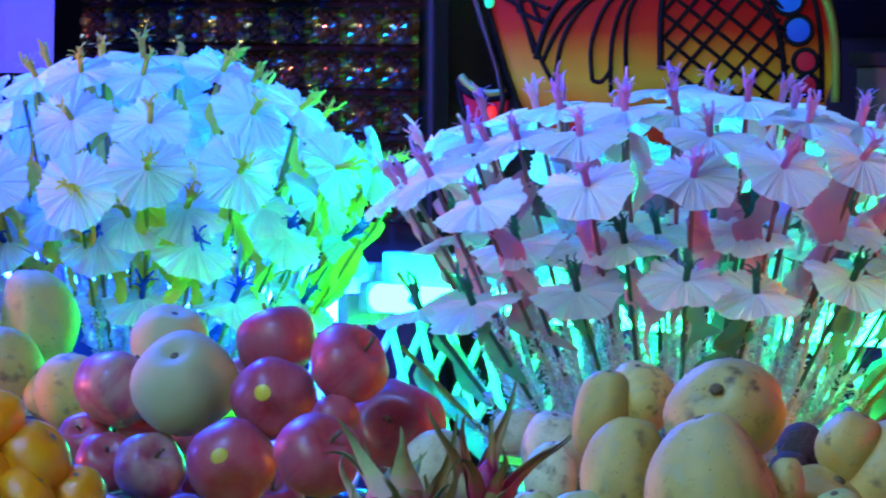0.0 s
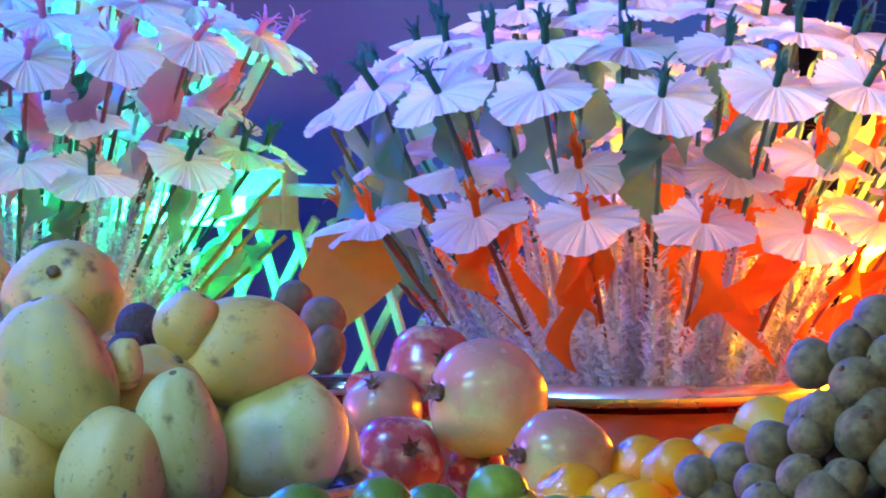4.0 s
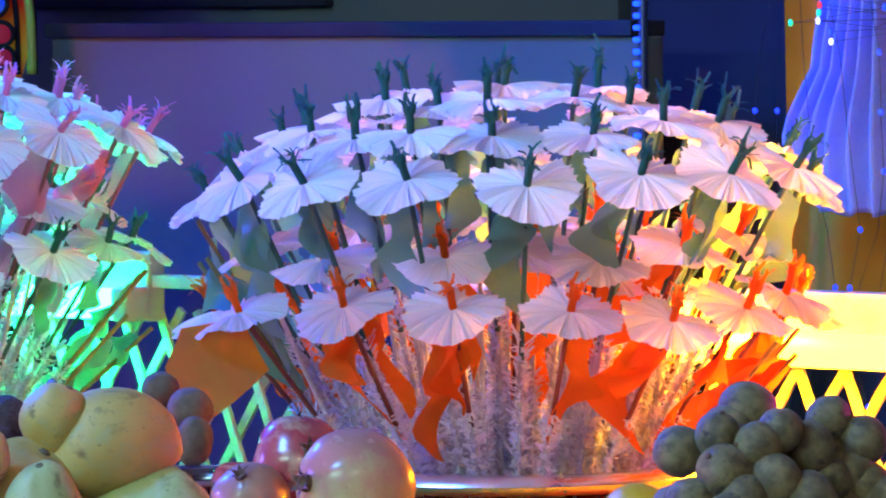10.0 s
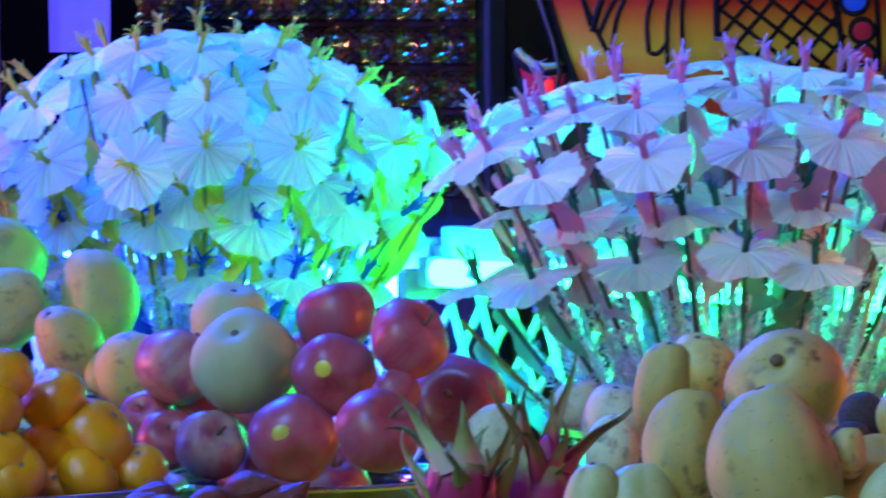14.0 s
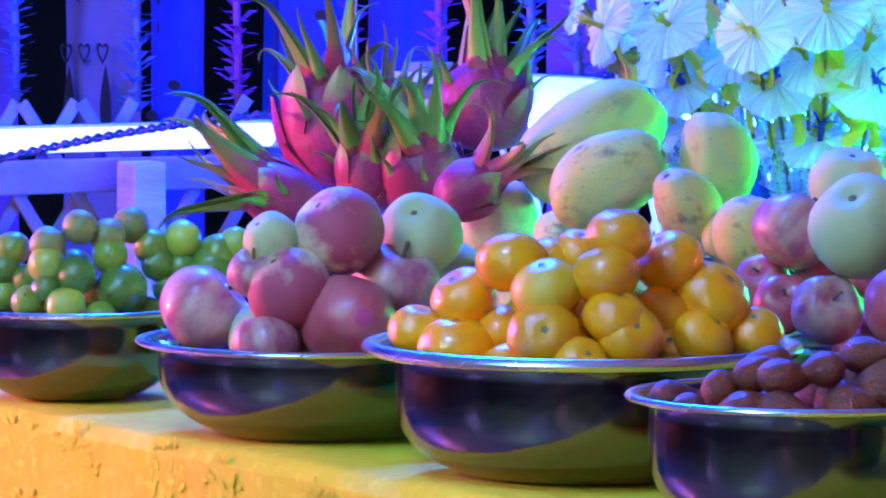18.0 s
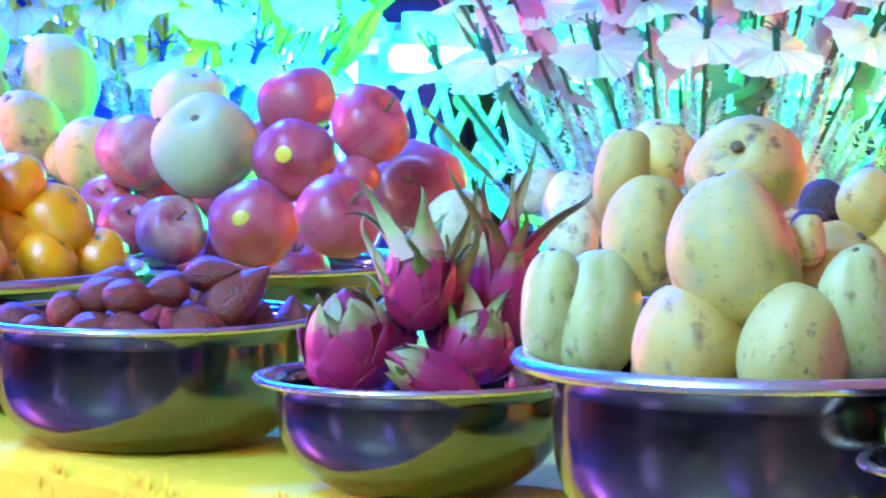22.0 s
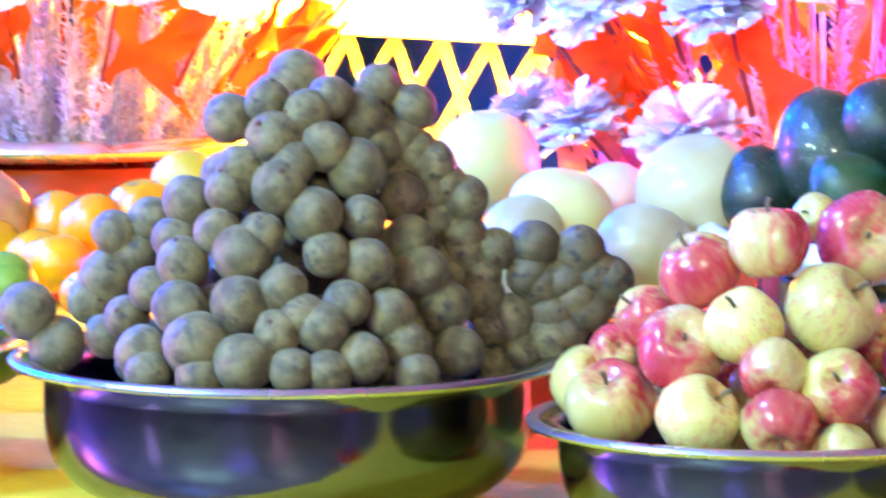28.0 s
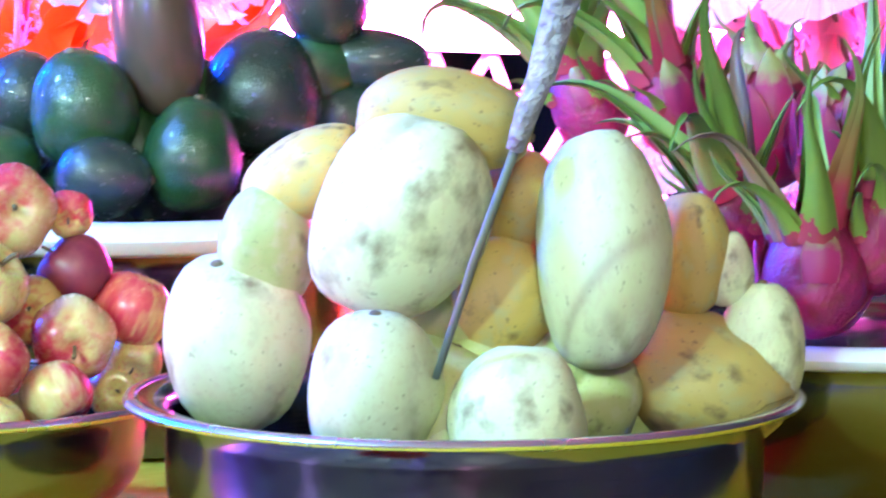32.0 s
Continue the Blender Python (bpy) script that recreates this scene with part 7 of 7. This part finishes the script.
BAN_GREY = paper("grey_banner_paper", (0.3, 0.26, 0.45), (0.24, 0.2, 0.4), 0.3)


def banner(x0, x1, y, z0, z1, material, label, motifs, seed):
    r = random.Random(seed)
    w = x1 - x0
    b = thing("paper_banner", ((x0 + x1) / 2, y, z0), label, "paper banner", "hanging paper banners")
    rows = [[(-w / 2 + w * i / 6, 0.012 * math.sin(i * 1.1 + seed) + 0.008 * noise.noise(Vector((i, j * 0.5, seed))), (z1 - z0) * j / 10) for i in range(7)] for j in range(11)]
    part("sheet", ribbon(rows), material, b)
    part("hanging_rod", tube([(-w / 2 - 0.01, 0, z1 - z0), (0, 0, z1 - z0), (w / 2 + 0.01, 0, z1 - z0)], 0.006, 8), STICK, b)
    for kind, u, v, s in motifs:
        bm = bmesh.new()
        pts = []
        for i in range(20):
            a = 2 * math.pi * i / 20
            if kind == "heart":
                px, pz = 0.8 * math.sin(a) ** 3, 0.65 * math.cos(a) - 0.25 * math.cos(2 * a) - 0.1 * math.cos(3 * a)
            elif kind == "drop":
                px, pz = 0.45 * math.sin(a) * math.sin(a / 2), math.cos(a)
            else:
                px, pz = math.cos(a), 0.4 * math.sin(a)
            pts.append((px * s, pz * s))
        outer = [bm.verts.new((u + p, -0.024, v - z0 + q)) for p, q in pts]
        if kind == "heart":
            inner = [bm.verts.new((u + p * 0.62, -0.024, v - z0 + q * 0.62)) for p, q in pts]
            for i in range(20):
                bm.faces.new((outer[i], outer[(i + 1) % 20], inner[(i + 1) % 20], inner[i]))
        else:
            bm.faces.new(outer)
        part("cutout", bm, DARK, b, "dark cut-out shape", False)


banner(-8.1, -7.74, 4.15, 0.3, 2.2, BAN_VIOLET, "violet paper banner with cut-out leaves", [("leaf", 0.05, 1.02, 0.1), ("leaf", 0.02, 0.93, 0.08), ("drop", 0.05, 1.2, 0.07)], 1)
banner(-7.6, -7.345, 4.16, 0.5, 2.2, BAN_GREY, "greyish paper banner with cut-out hearts and leaves", [("heart", -0.02, 1.12, 0.05), ("heart", -0.06, 1.0, 0.026), ("heart", 0.0, 1.002, 0.026), ("heart", 0.06, 1.004, 0.026), ("drop", -0.05, 0.925, 0.055), ("drop", 0.07, 0.93, 0.055)], 2)
banner(-7.285, -7.11, 4.15, 0.5, 2.2, BLUE_PAPER, "blue paper banner with small cut-outs", [("drop", -0.02, 1.1, 0.018), ("drop", -0.02, 1.05, 0.012), ("leaf", 0.03, 0.96, 0.02), ("leaf", -0.04, 0.91, 0.02), ("drop", 0.05, 0.9, 0.02)], 3)
banner(-6.86, -6.67, 4.14, 0.3, 2.2, BLUE_PAPER, "deep blue paper banner with slits", [("leaf", 0.03, 1.2, 0.03), ("leaf", 0.05, 1.08, 0.02)], 4)
banner(-6.62, -6.41, 4.15, 0.3, 2.2, BLUE_PAPER, "deep blue paper banner", [("leaf", 0.0, 1.24, 0.015), ("leaf", 0.05, 1.15, 0.012)], 5)
banner(-6.18, -6.0, 4.16, 0.3, 2.2, BAN_VIOLET, "violet paper banner with a shield cut out", [("heart", -0.02, 1.3, 0.07), ("drop", -0.02, 1.3, 0.03), ("leaf", -0.05, 1.2, 0.012), ("leaf", -0.02, 1.2, 0.012), ("leaf", 0.02, 1.2, 0.012)], 6)
banner(-7.2, -7.05, 4.3, 0.3, 2.2, BLUE_PAPER, "deep blue paper banner further back", [], 7)
banner(-5.90, -5.76, 4.16, 1.235, 2.2, BAN_GREY, "small pale blue paper flag above the flowers", [], 8)

TINSEL_P = paper("purple_tinsel", (0.5, 0.12, 0.5), (0.4, 0.1, 0.55), 0.3)
TINSEL_B = paper("pale_blue_tinsel", (0.25, 0.4, 0.8), (0.2, 0.3, 0.75), 0.3)


def garland_mesh(material, seed):
    r = random.Random(seed)
    bm = tube([(0.004 * math.sin(i), 0.004 * math.cos(i * 1.3), 1.3 * i / 12) for i in range(13)], 0.006, 6)
    for k in range(360):
        a, z = k * 2.4, 1.3 * k / 360
        d, s = Vector((math.cos(a), math.sin(a), 0)), Vector((-math.sin(a), math.cos(a), 0))
        p0, ln = Vector((0, 0, z)), r.uniform(0.014, 0.036)
        p1 = p0 + d * ln + Vector((0, 0, r.uniform(-0.005, 0.02)))
        ribbon([[p0 - s * 0.004, p0 + s * 0.004], [p1 - s * 0.011, p1 + s * 0.009]], bm)
    return finish("tinsel", bm, material)


for x, m, s in ((-7.547, TINSEL_B, 1), (-7.153, TINSEL_B, 2), (-6.85, TINSEL_P, 3), (-6.52, TINSEL_P, 4), (-6.292, TINSEL_P, 5), (-6.06, TINSEL_B, 6), (-5.95, TINSEL_B, 9)):
    g = thing("tinsel_garland", (x, 4.05, 0.92), "hanging fringed tinsel garland in " + ("purple" if m is TINSEL_P else "pale blue"), "garland", "tinsel garlands", mesh=garland_mesh(m, s))

# twisted cord across the blue tube
CORD = ((-6.2, 3.18, 0.888), (-6.24, 3.78, 0.964))
c = thing("twisted_cord", (0, 0, 0), "dark red and black twisted electric cord over the blue tube", "cable")
for ph, m in ((0, CABLE), (math.pi, mat("dark_red_cord", (0.2, 0.03, 0.08), (0.15, 0.02, 0.06), 9, 0.5))):
    pts = []
    for i in range(121):
        u = i / 120
        a, b = Vector(CORD[0]), Vector(CORD[1])
        p = a.lerp(b, u) + Vector((0, 0, 0.012 * math.sin(math.pi * u)))
        pts.append(p + Vector((math.cos(u * 110 + ph), 0, math.sin(u * 110 + ph))) * 0.0035)
    part("strand", tube(pts, 0.0032, 5), m, c)

# LED strip at the end of the low wall
led = thing("led_strip", (-4.07, 5.0, 0.0), "upright LED rope with bright blue dots", "string light")
part("rope", tube([(0, 0, 0), (0, 0, 1), (0, 0, 2.4)], 0.006, 10), mat("dark_rope", (0.03, 0.04, 0.09), (0.02, 0.03, 0.07), 9, 0.4), led)
dot = finish("led", lathe([(0, -0.0035), (0.004, -0.003), (0.005, 0), (0.004, 0.003), (0, 0.0035)], 8), LED_BLUE)
for k in range(60):
    piece("led", dot, led, pose(-0.004, -0.007, 0.9 + k * 0.0145))

# drapes at the doorway
GOLD = mat("gold_satin_drape", (0.55, 0.24, 0.008), (0.42, 0.16, 0.004), 5, 0.5, spec=0.2, bump=0.1, bump_scale=60)
BLUE_NET = paper("blue_net_cloth", (0.5, 0.58, 0.95), (0.24, 0.32, 0.9), 0.3)


def drape(name, x0, x1, y, z0, z1, material, label, folds, depth, gather=0.0):
    rows = []
    for j in range(25):
        v = j / 24
        pinch = 1 - gather * v ** 1.5
        row = []
        for i in range(81):
            u = i / 80
            ph = 2 * math.pi * folds * u + 1.2 * noise.noise(Vector((u * 3, v * 1.2, x0)))
            xx = (u - 0.5) * (x1 - x0) * pinch
            row.append((xx, depth * math.sin(ph) * (0.6 + 0.4 * noise.noise(Vector((u * 6, v * 2, 3.3)))), (z1 - z0) * v + 0.02 * noise.noise(Vector((u * 4, 9, x1))) * (1 - v)))
        rows.append(row)
    ob = thing(name, ((x0 + x1) / 2, y, z0), label, "drape")
    for lo in range(0, 80, 20):
        part("panel", ribbon([row[lo:lo + 21] for row in rows]), material, ob)
    return ob


drape("gold_drape", -3.595, -2.3, 4.66, 0.93, 2.3, GOLD, "gold satin drape hanging in folds behind the fence", 11, 0.03)
rail = part("beam", box((1.6, 0.44, 0.05), (-3.0, 4.5, 2.305), 0.006), WOOD, None, smooth=False)
tagged(rail, "wooden pelmet that carries the drapes", "beam", kind="structure")
for i, x in enumerate((-3.7, -2.3)):
    up = part("post_%d" % (i + 4), tube([(x, 4.5, 2.32), (x, 4.5, 3.1), (x, 4.5, 4.0)], 0.012, 8), STEEL_DARK, None)
    tagged(up, "steel hanger of the pelmet", "hanger", kind="structure")


def net_cloth():
    """Blue net tied above, that flares as it falls and ends in a soft bag."""
    rows = []
    for j in range(34):
        z = 1.078 + (2.285 - 1.078) * (j / 33) ** 1.5
        up = z - 1.078
        left = -3.44 - 0.03 * math.sin(min(1, up / 0.14) * math.pi) + 0.09 * max(0, min(1, (up - 0.06) / 0.5))
        right = -3.325 - 0.03 * max(0, min(1, (up - 0.2) / 0.5))
        row = []
        for i in range(61):
            u = i / 60
            belly = 0.03 * math.sin(math.pi * u) * (1 - min(1, up / 0.25)) + 0.02 * math.sin(2 * math.pi * 6 * u + 1.4 * noise.noise(Vector((u * 2, up * 2, 1)))) * min(1, 0.35 + up * 4)
            row.append((left + (right - left) * u, 4.5 - belly, z + (0.02 * math.sin(u * 3.1) * -1 + 0.014 * noise.noise(Vector((u * 5, 3, 1)))) * max(0, 1 - up / 0.06) + 0.02 * (1 - u) * max(0, 1 - up / 0.05)))
        rows.append(row)
    low = [(x, y + 0.03, z + 0.012) for x, y, z in rows[0]]
    cloth = thing("blue_drape", (-3.38, 4.5, 1.078), "pale blue net cloth gathered over the gold drape", "drape")
    local = [[(x + 3.38, y - 4.5, z - 1.078) for x, y, z in row] for row in [low] + rows]
    part("hem", ribbon(local[:7]), BLUE_NET, cloth, "soft turned-in hem of the net")
    part("fall", ribbon(local[6:]), BLUE_NET, cloth)


net_cloth()
string = thing("string_lights", (-3.28, 4.34, 0.92), "thin wire with small blue lights over the drapes", "string light")
r = random.Random(12)
bead = finish("light", lathe([(0, -0.0035), (0.0021, -0.002), (0.0027, 0), (0.0021, 0.002), (0, 0.0035)], 8), BULB_BLUE)
for s in range(9):
    x = -0.1 + 0.036 * s
    pts = [Vector((x + 0.02 * math.sin(i * 0.9 + s), 0.01 * math.sin(i * 1.7 + s), 1.37 if i == 0 else 0.5 - 0.06 * i)) for i in range(14)]
    part("wire", tube(pts, 0.0004, 5), CABLE, string)
    for i in range(1, 14):
        if r.random() < 0.4:
            piece("light", bead, string, Matrix.Translation(pts[i]))

# ---------------------------------------------------------------- silver flowers, basin cloths
FOIL_BLUE = mat("blue_silver_foil", (0.85, 0.87, 0.95), (0.75, 0.78, 0.92), 30, 0.25, metal=0.5, c3=(0.9, 0.9, 0.95), c3_scale=60)


def foil_flower(seed):
    """A shaggy rosette of narrow foil strips in three layers."""
    r = random.Random(seed)
    bm = bmesh.new()
    for layer in range(3):
        n = 30
        for k in range(n):
            a = 2 * math.pi * (k + 0.5 * layer) / n + r.uniform(-0.06, 0.06)
            d, s = Vector((math.cos(a), math.sin(a), 0)), Vector((-math.sin(a), math.cos(a), 0))
            ln, rise = 0.052 * r.uniform(0.75, 1.05) * (1 - 0.18 * layer), 0.006 * layer + r.uniform(-0.006, 0.008)
            rows = []
            for u in (0.08, 0.4, 0.75, 1.0):
                p = d * (ln * u) + Vector((0, 0, rise * u + 0.004 * layer + r.uniform(-0.002, 0.002)))
                w = 0.0042 * (0.5 + u) * r.uniform(0.8, 1.1)
                t = r.uniform(-0.5, 0.5)
                rows.append([p - s * w - Vector((0, 0, w * t)), p + s * w + Vector((0, 0, w * t))])
            ribbon(rows, bm)
    return finish("foil_petals", bm, FOIL_BLUE, False)


white_discs, discs = discs, [foil_flower(s) for s in range(4)]
flower_dome((-2.27, 3.6, TOP + 0.012), "dome of silver-blue foil flowers with orange leaves", 13, [
    (0.0, 5, "orange", None, 1, [], 1, 0.4), (0.1, 15, "orange", "orange", 1, [], 7, 0.385), (0.19, 26, "orange", "orange", 1.1, [], 12, 0.34),
    (0.265, 38, "orange", "orange", 1.25, [], 16, 0.275), (0.24, 30, "pink", "pink", 1.1, [], 12, 0.18)], 12)
discs = white_discs
flower_dome((-1.42, 3.6, TOP + 0.012), "dome of white paper flowers with pink leaves in magenta light", 17, [
    (0.0, 5, "pink", None, 1, [], 1, 0.4), (0.1, 12, "pink", "pink", 1, [], 7, 0.39), (0.19, 22, "pink", "pink", 1.2, [], 12, 0.36),
    (0.27, 36, "pink", "pink", 1.3, [], 16, 0.3), (0.24, 30, "pink", "pink", 1.2, [], 12, 0.17)], 12)
basin((-1.42, 3.6, TOP + 0.003), "steel basin of pink-leaved flowers")


def skirt(x, y, seed):
    """Satin gathered round a basin below its rim."""
    def shape(co, turn, share):
        f = 1 + (0.02 + 0.05 * (1 - share)) * noise.noise(Vector((math.cos(turn) * 5, math.sin(turn) * 5, share * 1.5 + seed)))
        return Vector((co.x * f, co.y * f, co.z))
    me = finish("basin_cloth", lathe([(0.215, 0.004), (0.205, 0.02), (0.185, 0.05), (0.178, 0.085), (0.175, 0.112), (0.171, 0.112), (0.172, 0.085), (0.178, 0.05), (0.2, 0.018)], 64, shape), RED_CLOTH)
    thing("basin_cloth", (x, y, TOP), "orange-red satin cloth gathered round the basin", "cloth", mesh=me)


skirt(-3.09, 3.6, 1)
skirt(-2.27, 3.6, 2)

# burnt joss stick leaning in the mangoes
joss = thing("joss_stick", (-1.345, 2.6, 0.885), "leaning joss stick with a thick grey ash head", "incense stick")
ASH = mat("grey_ash", (0.5, 0.48, 0.5), (0.36, 0.35, 0.38), 30, 0.9, bump=1.0, bump_scale=160, c3=(0.3, 0.28, 0.32), c3_scale=90)
part("stick", tube([(0, 0, 0), (0.03, -0.012, 0.068), (0.066, -0.03, 0.137)], 0.0023, 7, taper=1.2), STICK, joss)
part("ash", tube([(0.064, -0.03, 0.133), (0.072, -0.034, 0.15), (0.085, -0.04, 0.175), (0.098, -0.045, 0.21), (0.105, -0.048, 0.228), (0.112, -0.05, 0.25)], 0.005, 10, taper=2.5), ASH, joss, "pale grey ash")

# dry twig on the back table
tw = thing("dry_twig", (-3.13, 3.12, 0.93), "dark dry twig behind the fruit", "twig", mesh=finish("twig", tube([(-0.05, 0, 0.05), (-0.02, 0, 0.03), (0, 0, 0.022), (0.03, 0.004, 0.0)], 0.004, 7, taper=0.6), STICK))


# joss pot on a stand before the table, with burnt sticks
DRY = mat("dry_grey_stems", (0.2, 0.17, 0.17), (0.12, 0.1, 0.1), 60, 0.85, c3=(0.3, 0.27, 0.28), c3_scale=200)
pot = thing("joss_pot", (-1.37, 2.33, 0), "joss pot on a slim stand with burnt grey sticks", "incense pot")
part("stand", lathe([(0, 0.001), (0.12, 0.001), (0.12, 0.02), (0.03, 0.04), (0.022, 0.3), (0.03, 0.5), (0.07, 0.52), (0, 0.52)], 28), STEEL_DARK, pot)
part("pot", lathe([(0, 0.521), (0.05, 0.521), (0.075, 0.56), (0.08, 0.61), (0.085, 0.62), (0.077, 0.618), (0.07, 0.59), (0, 0.59)], 32), RED_CLOTH, pot, "red glazed pot")
q = random.Random(5)
for k in range(16):
    a = q.uniform(0, 6.28)
    x, y = 0.05 * math.cos(a), 0.03 * math.sin(a)
    lean = x * 0.9 + q.uniform(-0.025, 0.025)
    top = q.uniform(0.728, 0.768)
    way = Vector((lean, q.uniform(-0.02, 0.02), top - 0.59))
    m = Matrix.Translation(Vector((x, y, 0.585)) + way / 2) @ Vector((0, 0, 1)).rotation_difference(way.normalized()).to_matrix().to_4x4() @ Matrix.Rotation(q.uniform(-0.7, 0.7), 4, "Z")
    bm = box((q.uniform(0.005, 0.009), 0.0014, way.length), (0, 0, 0))
    for v in bm.verts:
        v.co.z += q.uniform(-0.004, 0.004)
        v.co.x *= q.uniform(0.6, 1.2)
    bmesh.ops.transform(bm, matrix=m, verts=bm.verts)
    part("burnt_stick", bm, DRY, pot, smooth=False)
part("straw", tube([(-0.01, -0.01, 0.59), (-0.02, -0.01, 0.7), (-0.03, -0.01, 0.8)], 0.0014, 5, taper=0.4), ASH, pot)

# small coloured lights bunched where the net is tied
fairy = thing("fairy_lights", (-3.3, 4.4, 1.2), "bunched wire of tiny red, green and white lights", "string light")
q = random.Random(31)
wire, at = [Vector((0.02, 0, 1.085))], Vector((0.0, 0, 0.16))
lamps = [BULB_RED, BULB_GREEN, glow("white_bulb", (0.7, 0.85, 1), 3), BULB_BLUE]
seed_bulb = finish("bulb", lathe([(0, -0.004), (0.002, -0.0025), (0.0025, 0), (0.002, 0.0025), (0, 0.004)], 8), [])
bulbs = []
for m in lamps:
    c = seed_bulb.copy()
    c.materials.append(m)
    bulbs.append(c)
for k in range(60):
    at = Vector((0.02 + 0.085 * math.sin(k * 1.9) + q.uniform(-0.02, 0.02), q.uniform(-0.012, 0.012), 0.17 - 0.0018 * k + q.uniform(-0.02, 0.02)))
    wire.append(at)
    if k % 3:
        piece("bulb", bulbs[(k * 7 // 3) % 4], fairy, Matrix.Translation(at + Vector((0, -0.004, 0))))
part("wire", tube(wire, 0.0004, 5), CABLE, fairy)
